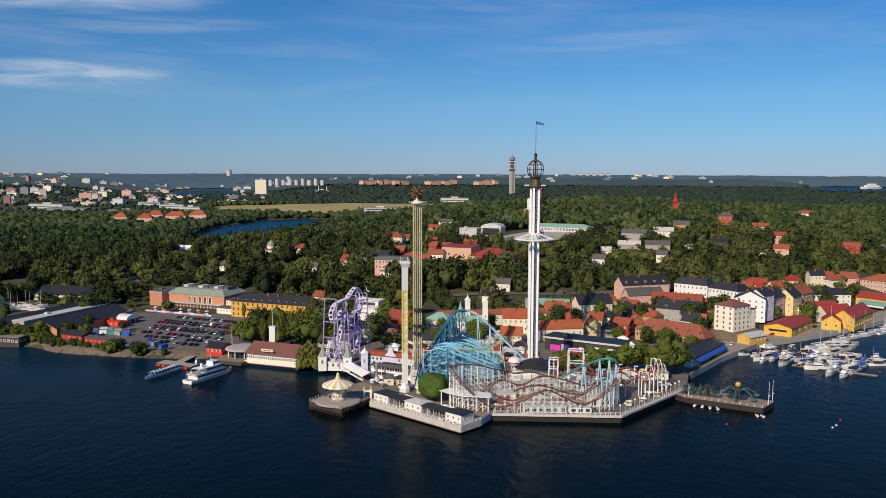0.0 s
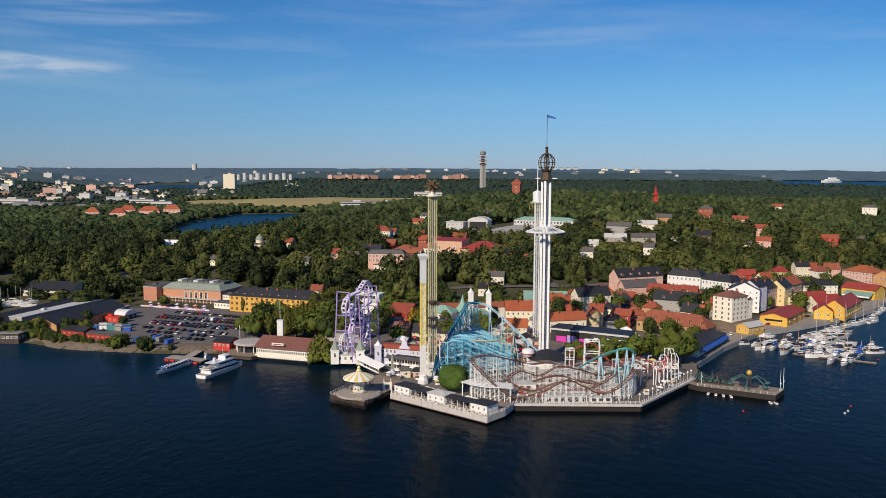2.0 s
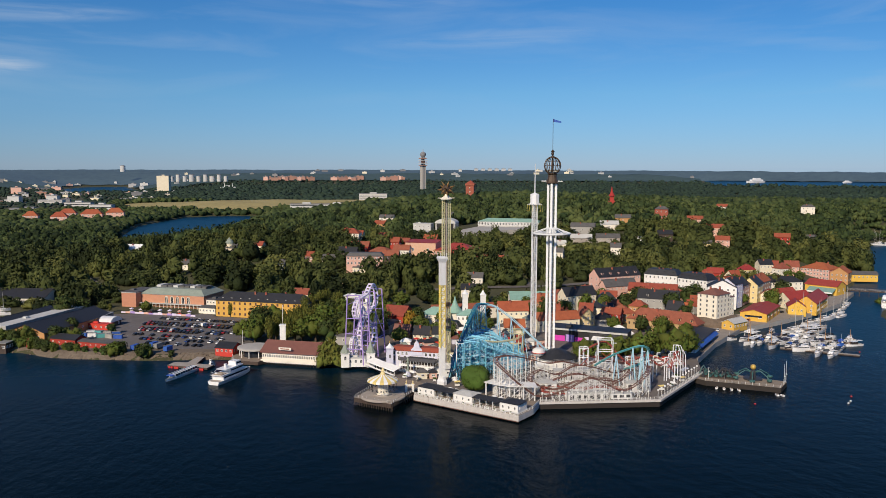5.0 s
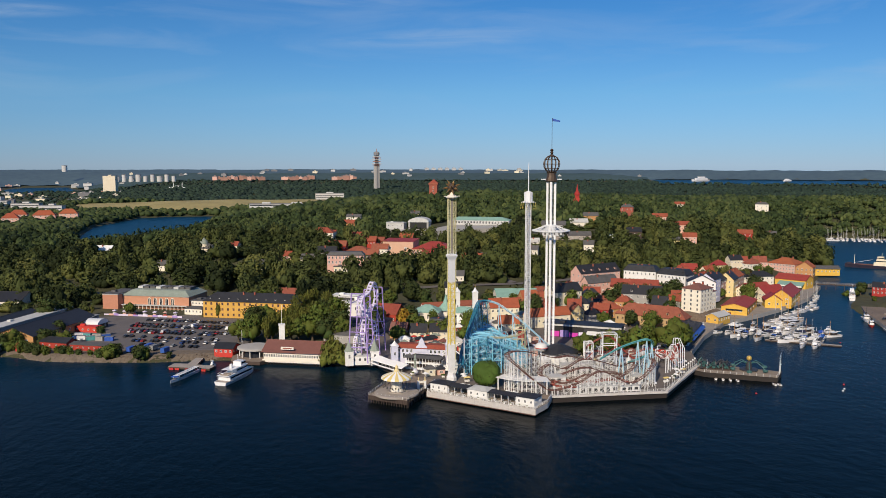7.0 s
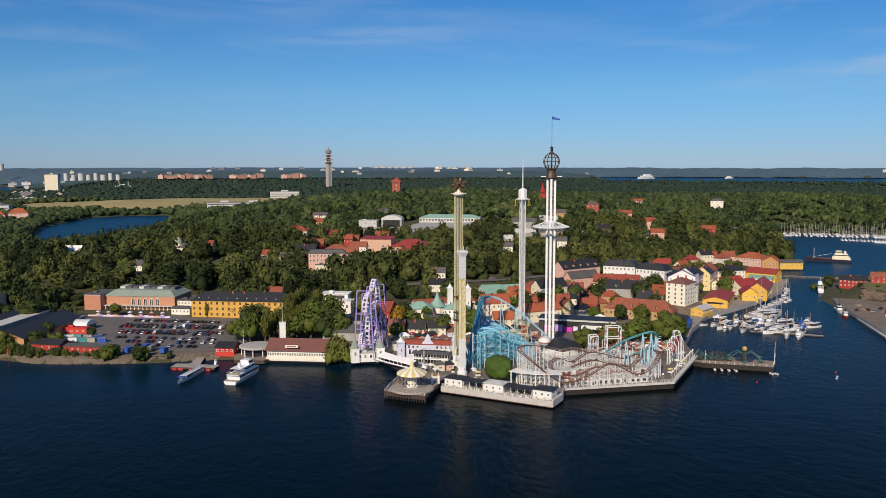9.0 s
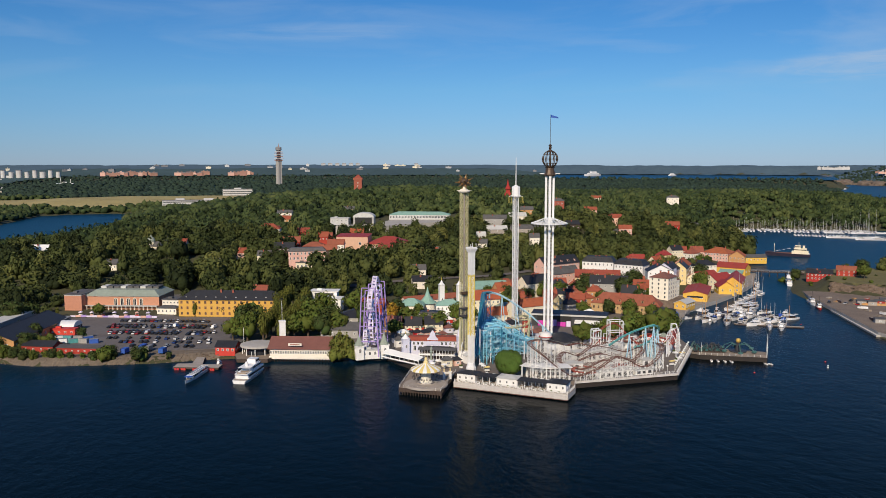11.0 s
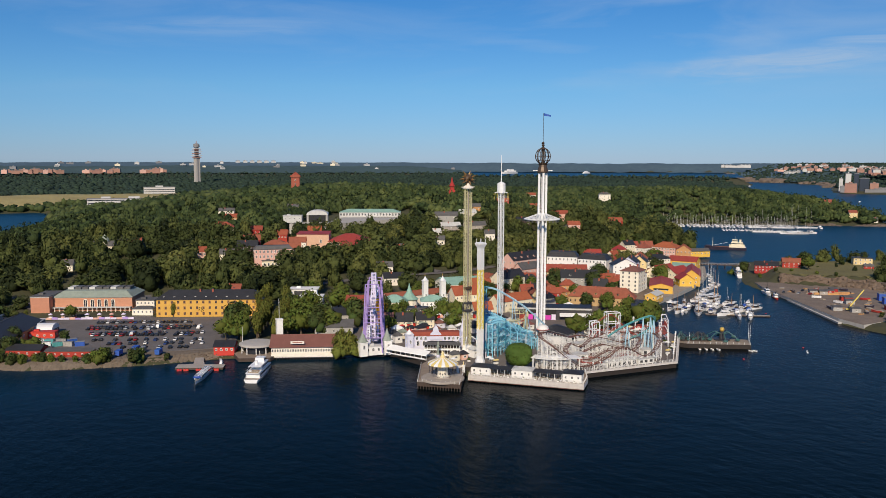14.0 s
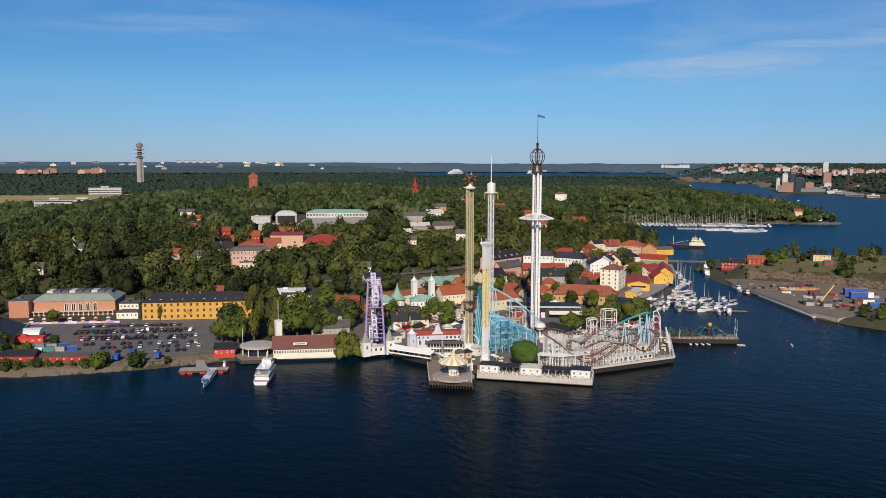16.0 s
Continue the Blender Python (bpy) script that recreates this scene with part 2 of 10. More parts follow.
M = {}
for row in (
    ("white_paint", (0.80, 0.79, 0.76), 0.5, 0, 0.4, 0.10, 0),
    ("white_steel", (0.78, 0.79, 0.80), 0.4, 0, 0.4, 0.08, 0),
    ("cream_plaster", (0.76, 0.69, 0.52), 0.85, 0, 0.3, 0.12, 0.2),
    ("ivory_plaster", (0.80, 0.75, 0.64), 0.85, 0, 0.3, 0.10, 0.2),
    ("yellow_plaster", (0.66, 0.40, 0.08), 0.85, 0, 0.3, 0.12, 0.2),
    ("bright_yellow_wood", (0.70, 0.43, 0.07), 0.75, 0, 0.4, 0.12, 0.2),
    ("pale_yellow", (0.72, 0.58, 0.30), 0.85, 0, 0.3, 0.12, 0.2),
    ("ivory_white", (0.84, 0.78, 0.64), 0.85, 0, 0.3, 0.08, 0.2),
    ("teal_sheet", (0.20, 0.34, 0.30), 0.6, 0, 0.3, 0.12, 0.1),
    ("tan_plaster", (0.46, 0.31, 0.16), 0.85, 0, 0.3, 0.15, 0.2),
    ("ochre_plaster", (0.50, 0.27, 0.11), 0.85, 0, 0.3, 0.15, 0.2),
    ("peach_plaster", (0.60, 0.37, 0.26), 0.85, 0, 0.3, 0.12, 0.2),
    ("pink_plaster", (0.68, 0.42, 0.34), 0.85, 0, 0.3, 0.12, 0.2),
    ("salmon_brick", (0.52, 0.25, 0.155), 0.9, 0, 0.5, 0.14, 0.3),
    ("red_brick", (0.34, 0.10, 0.06), 0.9, 0, 0.5, 0.18, 0.3),
    ("falu_red", (0.36, 0.035, 0.025), 0.85, 0, 0.5, 0.18, 0.2),
    ("bright_red", (0.55, 0.04, 0.03), 0.55, 0, 0.5, 0.12, 0),
    ("red_steel", (0.50, 0.05, 0.03), 0.4, 0, 0.5, 0.1, 0),
    ("grey_plaster", (0.36, 0.35, 0.33), 0.85, 0, 0.3, 0.14, 0.2),
    ("lavender_plaster", (0.62, 0.62, 0.74), 0.8, 0, 0.3, 0.1, 0.1),
    ("tile_roof", (0.285, 0.070, 0.038), 0.9, 0, 0.35, 0.25, 0.5),
    ("orange_tile_roof", (0.345, 0.092, 0.040), 0.9, 0, 0.35, 0.25, 0.5),
    ("brown_tile_roof", (0.270, 0.083, 0.048), 0.9, 0, 0.35, 0.25, 0.5),
    ("rust_tile_roof", (0.241, 0.086, 0.052), 0.9, 0, 0.35, 0.25, 0.5),
    ("red_sheet_roof", (0.315, 0.048, 0.036), 0.6, 0, 0.3, 0.2, 0.1),
    ("black_roof", (0.026, 0.027, 0.031), 0.55, 0, 0.3, 0.3, 0.2),
    ("grey_roof", (0.10, 0.097, 0.095), 0.7, 0, 0.3, 0.3, 0.2),
    ("maroon_roof", (0.20, 0.085, 0.065), 0.75, 0, 0.3, 0.15, 0.2),
    ("copper_green", (0.25, 0.42, 0.35), 0.7, 0, 0.3, 0.2, 0.1),
    ("sage_roof", (0.26, 0.30, 0.25), 0.6, 0, 0.3, 0.2, 0.1),
    ("pale_roof", (0.52, 0.52, 0.50), 0.7, 0, 0.3, 0.15, 0.1),
    ("silver_roof", (0.26, 0.26, 0.255), 0.5, 0.1, 0.2, 0.25, 0.1),
    ("concrete", (0.42, 0.40, 0.37), 0.9, 0, 0.3, 0.15, 0.2),
    ("purple_steel", (0.40, 0.29, 0.62), 0.4, 0, 0.4, 0.10, 0),
    ("lilac_steel", (0.70, 0.64, 0.80), 0.4, 0, 0.4, 0.10, 0),
    ("blue_steel", (0.21, 0.55, 0.70), 0.4, 0, 0.4, 0.15, 0),
    ("sky_blue_steel", (0.30, 0.68, 0.86), 0.4, 0, 0.4, 0.12, 0),
    ("deep_blue_steel", (0.03, 0.20, 0.30), 0.4, 0, 0.4, 0.15, 0),
    ("teal_steel", (0.10, 0.36, 0.36), 0.4, 0, 0.4, 0.12, 0),
    ("dark_green_steel", (0.05, 0.13, 0.12), 0.45, 0, 0.4, 0.15, 0),
    ("dry_lawn", (0.150, 0.135, 0.048), 0.95, 0, 0.06, 0.3, 0.3),
    ("yard_earth", (0.185, 0.145, 0.115), 0.95, 0, 0.1, 0.3, 0.3),
    ("pale_blue_steel", (0.40, 0.62, 0.74), 0.4, 0, 0.4, 0.10, 0),
    ("yellow_steel", (0.70, 0.55, 0.12), 0.45, 0, 0.4, 0.10, 0),
    ("pale_yellow_steel", (0.62, 0.58, 0.34), 0.45, 0, 0.4, 0.10, 0),
    ("gold", (0.62, 0.42, 0.10), 0.4, 0.35, 0.5, 0.15, 0),
    ("dark_bronze", (0.09, 0.06, 0.04), 0.45, 0.4, 0.5, 0.2, 0),
    ("dark_steel", (0.05, 0.05, 0.055), 0.5, 0.2, 0.5, 0.2, 0),
    ("brown_track", (0.135, 0.060, 0.046), 0.7, 0, 0.6, 0.2, 0),
    ("timber_deck", (0.26, 0.21, 0.16), 0.85, 0, 0.4, 0.22, 0.3),
    ("tarnished_gold", (0.24, 0.14, 0.05), 0.45, 0.3, 0.5, 0.25, 0),
    ("tarred_timber", (0.028, 0.022, 0.019), 0.85, 0, 0.4, 0.25, 0.3),
    ("pale_boards", (0.56, 0.53, 0.50), 0.8, 0, 0.5, 0.2, 0.2),
    ("rust_red_steel", (0.33, 0.055, 0.035), 0.5, 0, 0.5, 0.15, 0),
    ("dark_timber", (0.07, 0.05, 0.04), 0.85, 0, 0.4, 0.25, 0.3),
    ("weathered_timber", (0.36, 0.32, 0.28), 0.85, 0, 0.4, 0.2, 0.3),
    ("canvas_white", (0.80, 0.80, 0.78), 0.8, 0, 0.3, 0.06, 0),
    ("canvas_yellow", (0.70, 0.55, 0.20), 0.8, 0, 0.3, 0.08, 0),
    ("canvas_blue", (0.03, 0.10, 0.42), 0.6, 0, 0.3, 0.12, 0),
    ("asphalt", (0.135, 0.122, 0.118), 0.9, 0, 0.12, 0.22, 0.2),
    ("paving", (0.16, 0.138, 0.122), 0.9, 0, 0.2, 0.18, 0.2),
    ("quay_stone", (0.29, 0.255, 0.22), 0.9, 0, 0.2, 0.18, 0.2),
    ("rock", (0.144, 0.107, 0.078), 0.95, 0, 0.15, 0.35, 1.0),
    ("sand", (0.155, 0.122, 0.09), 0.95, 0, 0.12, 0.25, 0.4),
    ("dry_grass", (0.33, 0.27, 0.11), 0.95, 0, 0.02, 0.25, 0.3),
    ("hull_white", (0.80, 0.80, 0.80), 0.3, 0, 0.5, 0.08, 0),
    ("hull_dark", (0.035, 0.03, 0.05), 0.4, 0, 0.5, 0.2, 0),
    ("rubber", (0.02, 0.02, 0.02), 0.8, 0, 1.0, 0.2, 0),
    ("bark", (0.10, 0.075, 0.05), 0.95, 0, 1.5, 0.3, 0.6),
    ("far_red", (0.36, 0.20, 0.155), 0.9, 0, 0.05, 0.12, 0),
    ("far_white", (0.55, 0.55, 0.54), 0.9, 0, 0.05, 0.08, 0),
    ("far_grey", (0.22, 0.22, 0.23), 0.9, 0, 0.05, 0.12, 0),
    ("magenta_lamp_panel", (0.62, 0.05, 0.40), 0.5, 0, 0.5, 0.1, 0),
):
    M[row[0]] = mat(*row, vary=0.05)
M["glass"] = mat("glass", (0.025, 0.03, 0.04), 0.12, 0, 0.3, 0.2)
# the second row has distance haze painted in as a blue-grey shift
for name, col, isl in (("leaves_forest", (0.044, 0.062, 0.0155), 0.32), ("leaves_far", (0.046, 0.068, 0.044), 0.25),
                       ("leaves_park", (0.082, 0.110, 0.019), 0.30), ("leaves_willow", (0.108, 0.118, 0.022), 0.28),
                       ("leaves_topiary", (0.058, 0.088, 0.015), 0.30), ("leaves_autumn", (0.28, 0.17, 0.02), 0.2)):
    M[name] = mat(name, col, 0.8, 0, 0.055, 0.50, 0.7, 0.10, isl, 16.0, 0.2, 0.08)
M["shore_rock"] = mat("shore_rock", (0.150, 0.115, 0.090), 0.95, 0, 0.05, 0.40, 0.4)
M["glass_dark"] = mat("glass_dark", (0.035, 0.045, 0.065), 0.3, 0, 0.05, 0.1, 0)
M["leaves_wood"] = mat("leaves_wood", (0.060, 0.077, 0.0210), 0.8, 0, 0.03, 0.30, 0.6, 0, 0.16, 22.0, 0.2, 1.6, 0.68)
M["leaves_ridge"] = mat("leaves_ridge", (0.045, 0.069, 0.0215), 0.8, 0, 0.03, 0.30, 0.6, 0, 0.16, 22.0, 0.2, 1.6, 0.68)
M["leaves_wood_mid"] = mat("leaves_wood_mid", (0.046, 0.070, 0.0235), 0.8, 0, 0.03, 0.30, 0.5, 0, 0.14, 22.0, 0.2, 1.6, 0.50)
# bluish base colour: haze of the distance painted into these leaves
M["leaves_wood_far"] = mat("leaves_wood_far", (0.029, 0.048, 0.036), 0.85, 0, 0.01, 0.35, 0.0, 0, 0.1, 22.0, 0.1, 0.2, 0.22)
PAINTS = [mat("car_paint_" + n, c, 0.25, 0.0, 0.5, 0.05) for n, c in (
    ("black", (0.015, 0.015, 0.017)), ("charcoal", (0.05, 0.052, 0.056)), ("silver", (0.42, 0.43, 0.44)),
    ("white", (0.75, 0.75, 0.74)), ("red", (0.35, 0.02, 0.02)), ("blue", (0.03, 0.06, 0.20)))]

# water: a dark body under a rippled surface
water_m = bpy.data.materials.new("harbour_water")
water_m.use_nodes = True
n, l = water_m.node_tree.nodes, water_m.node_tree.links
b = n["Principled BSDF"]
b.inputs["Roughness"].default_value, b.inputs["IOR"].default_value = 0.24, 1.11
# dark by the park; blue painted in beyond as sky reflection, with more roughness
w_geo, w_xyz, w_far = n.new("ShaderNodeNewGeometry"), n.new("ShaderNodeSeparateXYZ"), n.new("ShaderNodeMapRange")
w_far.inputs["From Min"].default_value, w_far.inputs["From Max"].default_value = 380.0, 540.0
w_sky_tint, w_ruff = n.new("ShaderNodeMix"), n.new("ShaderNodeMapRange")
w_sky_tint.data_type = "RGBA"
w_sky_tint.inputs[6].default_value, w_sky_tint.inputs[7].default_value = (0.0007, 0.0042, 0.0064, 1), (0.0012, 0.0360, 0.0800, 1)
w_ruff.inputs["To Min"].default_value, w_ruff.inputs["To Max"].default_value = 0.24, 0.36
l.new(w_geo.outputs["Position"], w_xyz.inputs[0]), l.new(w_xyz.outputs["Y"], w_far.inputs["Value"])
l.new(w_far.outputs[0], w_sky_tint.inputs[0]), l.new(w_far.outputs[0], w_ruff.inputs["Value"])
l.new(w_sky_tint.outputs[2], b.inputs["Base Color"]), l.new(w_ruff.outputs[0], b.inputs["Roughness"])
tc, mp = n.new("ShaderNodeTexCoord"), n.new("ShaderNodeMapping")
mp.inputs["Scale"].default_value, mp.inputs["Rotation"].default_value = (1.0, 0.55, 1.0), (0, 0, radians(25))
l.new(tc.outputs["Object"], mp.inputs[0])
heights = []
for sc, det, amp in ((0.06, 2.0, 0.8), (0.30, 3.0, 0.8), (1.0, 2.0, 0.2)):
    nz, mu = n.new("ShaderNodeTexNoise"), n.new("ShaderNodeMath")
    nz.inputs["Scale"].default_value, nz.inputs["Detail"].default_value = sc, det
    mu.operation, mu.inputs[1].default_value = "MULTIPLY", amp
    l.new(mp.outputs[0], nz.inputs["Vector"])
    l.new(nz.outputs["Fac"], mu.inputs[0])
    heights.append(mu)
s1, s2 = n.new("ShaderNodeMath"), n.new("ShaderNodeMath")
l.new(heights[0].outputs[0], s1.inputs[0]), l.new(heights[1].outputs[0], s1.inputs[1])
l.new(s1.outputs[0], s2.inputs[0]), l.new(heights[2].outputs[0], s2.inputs[1])
bp = n.new("ShaderNodeBump")
bp.inputs["Strength"].default_value, bp.inputs["Distance"].default_value = 0.36, 1.0
l.new(s2.outputs[0], bp.inputs["Height"])
l.new(bp.outputs[0], b.inputs["Normal"])

# ground: grass, worn earth and far woods
ground_m = mat("ground_cover", (0.060, 0.060, 0.026), 0.95, 0, 0.03, 0.35, 0.3)


# ---------------------------------------------------------------- mesh helpers
class Mesh:
    """Gathers boxes, prisms, tubes and turned shapes into one mesh."""

    def __init__(self):
        self.v, self.f, self.mi, self.mats = [], [], [], []

    def slot(self, m):
        m = M[m] if isinstance(m, str) else m
        if m not in self.mats:
            self.mats.append(m)
        return self.mats.index(m)

    def add(self, verts, faces, m):
        o, k = len(self.v), self.slot(m)
        self.v += [tuple(p) for p in verts]
        self.f += [tuple(i + o for i in q) for q in faces]
        self.mi += [k] * len(faces)
        return self

    def box(self, x0, y0, z0, x1, y1, z1, m):
        return self.add([(x, y, z) for z in (z0, z1) for x, y in ((x0, y0), (x1, y0), (x1, y1), (x0, y1))],
                        [(3, 2, 1, 0), (4, 5, 6, 7), (0, 1, 5, 4), (1, 2, 6, 5), (2, 3, 7, 6), (3, 0, 4, 7)], m)

    def prism(self, ring, z0, z1, m):
        k = len(ring)
        return self.add([(x, y, z0) for x, y in ring] + [(x, y, z1) for x, y in ring],
                        [tuple(range(k))[::-1], tuple(range(k, 2 * k))] + [(i, (i + 1) % k, k + (i + 1) % k, k + i) for i in range(k)], m)

    def lathe(self, profile, m, sides=16, x=0, y=0, turn=0.0):
        v = [(x + r * math.cos(turn + 2 * math.pi * i / sides), y + r * math.sin(turn + 2 * math.pi * i / sides), z)
             for r, z in profile for i in range(sides)]
        f = [(j * sides + i, j * sides + (i + 1) % sides, (j + 1) * sides + (i + 1) % sides, (j + 1) * sides + i)
             for j in range(len(profile) - 1) for i in range(sides)]
        f += [tuple(range(sides))[::-1], tuple(range((len(profile) - 1) * sides, len(profile) * sides))]
        return self.add(v, f, m)

    def beam(self, a, b, w, m, sides=4):
        a, b = Vector(a), Vector(b)
        d = b - a
        if d.length < 1e-6:
            return self
        q = d.to_track_quat("Z", "Y")
        ring = [q @ Vector((w / 2 * 1.2 * math.cos(2 * math.pi * (i + 0.5) / sides), w / 2 * 1.2 * math.sin(2 * math.pi * (i + 0.5) / sides), 0)) for i in range(sides)]
        return self.add([a + r for r in ring] + [b + r for r in ring],
                        [tuple(range(sides))[::-1], tuple(range(sides, 2 * sides))] + [(i, (i + 1) % sides, sides + (i + 1) % sides, sides + i) for i in range(sides)], m)

    def tube(self, pts, w, m, sides=5, closed=False):
        pts = [Vector(p) for p in pts]
        k, v, f = len(pts), [], []
        for i, p in enumerate(pts):
            a, c = pts[(i - 1) % k if closed else max(i - 1, 0)], pts[(i + 1) % k if closed else min(i + 1, k - 1)]
            d = (c - a).normalized()
            up = Vector((0, 0, 1)) if abs(d.z) < 0.95 else Vector((1, 0, 0))
            s = d.cross(up).normalized()
            t = s.cross(d)
            v += [p + (s * math.cos(2 * math.pi * j / sides) + t * math.sin(2 * math.pi * j / sides)) * w / 2 for j in range(sides)]
        for i in range(k if closed else k - 1):
            n2 = (i + 1) % k
            f += [(i * sides + j, i * sides + (j + 1) % sides, n2 * sides + (j + 1) % sides, n2 * sides + j) for j in range(sides)]
        return self.add(v, f, m)

    def data(self, name, smooth=False):
        me = bpy.data.meshes.new(name)
        me.from_pydata(self.v, [], self.f)
        for m in self.mats:
            me.materials.append(m)
        me.polygons.foreach_set("material_index", self.mi)
        if smooth:
            me.polygons.foreach_set("use_smooth", [True] * len(self.f))
        me.update()
        return me


def part(name, mesh, parent, label="", m=None, smooth=False):
    """One mesh object under a thing or under a part."""
    me = mesh.data(name, smooth) if isinstance(mesh, Mesh) else mesh
    ob = new(name, me)
    ob.parent = parent
    if m is not None:
        ob.matrix_basis = m
    return tagged(ob, label)


def thing(name, label, category, m=None, group="", kind="", mesh=None, smooth=False):
    ob = new(name, mesh.data(name, smooth) if isinstance(mesh, Mesh) else mesh)
    if m is not None:
        ob.matrix_basis = m
    return tagged(ob, label, category, group, kind)


def smooth_path(pts, closed=True, step=1.5):
    """A rounded line through the given places."""
    p = [Vector(q) for q in pts]
    k, out = len(p), []
    for i in range(k if closed else k - 1):
        a, b_, c, d = (p[(i + j) % k] if closed else p[min(max(i + j, 0), k - 1)] for j in (-1, 0, 1, 2))
        cnt = max(2, int((c - b_).length / step))
        for s in range(cnt):
            t = s / cnt
            out.append(0.5 * ((2 * b_) + (c - a) * t + (2 * a - 5 * b_ + 4 * c - d) * t * t + (3 * b_ - a - 3 * c + d) * t ** 3))
    if not closed:
        out.append(p[-1])
    return out


# ---------------------------------------------------------------- the lie of the land
MAIN = [(-4600, 1500), (-1500, 900), (-700, 640), (-420, 545), (-300, 498), (-263, 484), (-241, 479), (-222, 465), (-187, 455), (-161, 451),
        (-140, 450), (-105, 445), (-78, 436), (-60, 432), (-46, 424), (-38, 392), (-28, 366), (24, 350), (74, 345), (106, 378), (124, 412),
        (153, 447), (187, 484), (228, 507), (263, 530), (308, 566), (352, 616), (372, 650), (405, 690), (432, 716), (480, 770), (542, 866),
        (634, 1000), (690, 1060), (800, 985), (890, 950), (985, 884), (1010, 900), (1060, 960), (1118, 1000), (1250, 1180), (1402, 1402),
        (1750, 1850), (2192, 2421), (2401, 2746), (2500, 3150), (2380, 3450), (1900, 3700), (1500, 4950), (-4600, 4950)]
LAKE = [(-345, 1080), (-285, 1085), (-232, 1240), (-208, 1520), (-195, 1730), (-245, 1770), (-300, 1765), (-365, 1737), (-398, 1535), (-405, 1480), (-388, 1330), (-362, 1150)]
BAY = [(-1010, 3100), (-820, 3180), (-850, 3500), (-980, 3900), (-1090, 4260), (-1270, 4200), (-1270, 3900), (-1120, 3400)]
ISLE = [(372, 592), (340, 556), (318, 532), (303, 498), (284, 455), (262, 410), (243, 374), (242, 350), (250, 322), (270, 270), (380, 230), (520, 300), (640, 420),
        (600, 500), (566, 545), (536, 568), (468, 572), (458, 602), (432, 632), (400, 628)]
SHORE = [(1980, 900), (1842, 1340), (1890, 1440), (2010, 1570), (2040, 1700), (2010, 1810), (2080, 1900), (2300, 2080), (2640, 2360), (2760, 2700), (2800, 3000), (2900, 3180), (3080, 3420), (3700, 4000), (4900, 4980), (4980, 900)]


def inside(poly, x, y):
    """Metres inside (positive) or outside (negative) a ring."""
    x, y = np.asarray(x, float), np.asarray(y, float)
    best, odd = np.full(x.shape, 1e18), np.zeros(x.shape, bool)
    for (ax, ay), (bx, by) in zip(poly, poly[1:] + poly[:1]):
        dx, dy = bx - ax, by - ay
        t = np.clip(((x - ax) * dx + (y - ay) * dy) / (dx * dx + dy * dy), 0, 1)
        best = np.minimum(best, (x - ax - t * dx) ** 2 + (y - ay - t * dy) ** 2)
        if dy:
            odd ^= ((ay > y) != (by > y)) & (x < dx * (y - ay) / dy + ax)
    return np.sqrt(best) * np.where(odd, 1, -1)


def sstep(a, b_, v):
    t = np.clip((v - a) / (b_ - a), 0, 1)
    return t * t * (3 - 2 * t)


def waves(x, y, size, seed):
    r = np.random.RandomState(seed)
    out = 0
    for k in range(6):
        ang, ph, fr = r.uniform(0, 6.28), r.uniform(0, 6.28), r.uniform(0.6, 1.7) * 2 * np.pi / size
        out = out + np.sin((x * np.cos(ang) + y * np.sin(ang)) * fr + ph)
    return out / 6


def land(x, y):
    d = np.maximum(np.minimum(inside(MAIN, x, y), np.minimum(-inside(LAKE, x, y), -inside(BAY, x, y))), inside(SHORE, x, y))
    return np.maximum(np.maximum(d, inside(ISLE, x, y)), np.hypot(x + 150, y) - 4430)


def height(x, y):
    """The ground's height above the water."""
    x, y = np.asarray(x, float), np.asarray(y, float)
    d = land(x, y)
    flat = np.where(d > 0, 2.6 * sstep(0, 5, d), -3 * sstep(0, 6, -d))
    up = 0
    for cx, cy, rx, ry, hh in ((110, 930, 190, 150, 21), (0, 760, 150, 95, 6), (250, 680, 110, 90, 8), (330, 860, 150, 120, 16), (300, 1060, 170, 140, 24),
                               (150, 1340, 330, 240, 36), (520, 1500, 420, 420, 22), (-170, 800, 160, 110, 14), (-150, 960, 120, 110, 12), (1000, 1500, 420, 420, 16), (900, 1250, 250, 160, 14),
                               (165, 510, 22, 26, 2.5), (-160, 2010, 520, 190, 17)):
        up = up + hh * np.exp(-((x - cx) / rx) ** 2 - ((y - cy) / ry) ** 2)
    up = up + 3.0 * (1 + waves(x, y, 260, 3)) * sstep(620, 900, y)
    r = np.hypot(x, y)
    left = sstep(-0.50, -0.42, x / np.maximum(y, 1)) * (1 - sstep(-0.22, -0.16, x / np.maximum(y, 1)))
    back = 74 * sstep(3300, 4500, r) + 20 * (1 - 0.8 * left) * sstep(2000, 3200, r) * (1 - sstep(3300, 4500, r))
    back = back * (1 + 0.05 * waves(x, y, 900, 5))
    east = 55 * sstep(0, 420, inside(SHORE, x, y)) * (0.8 + 0.35 * waves(x, y, 500, 9))
    isle = 7 * sstep(0, 12, inside([(352, 545), (330, 520), (345, 490), (372, 470), (420, 440), (470, 380), (600, 420), (590, 500), (545, 555), (465, 560), (440, 590), (390, 585)], x, y))
    base = flat + sstep(0, 60, d) * np.maximum(np.maximum(up, back * sstep(0, 420, d)), east) * (inside(ISLE, x, y) < 0) + isle
    w = basin(x, y)
    return base * (1 - w) + w * (31 * sstep(3200, 3400, r) + 42 * sstep(4425, 4560, r) * (1 + 0.2 * waves(x, y, 700, 12)))


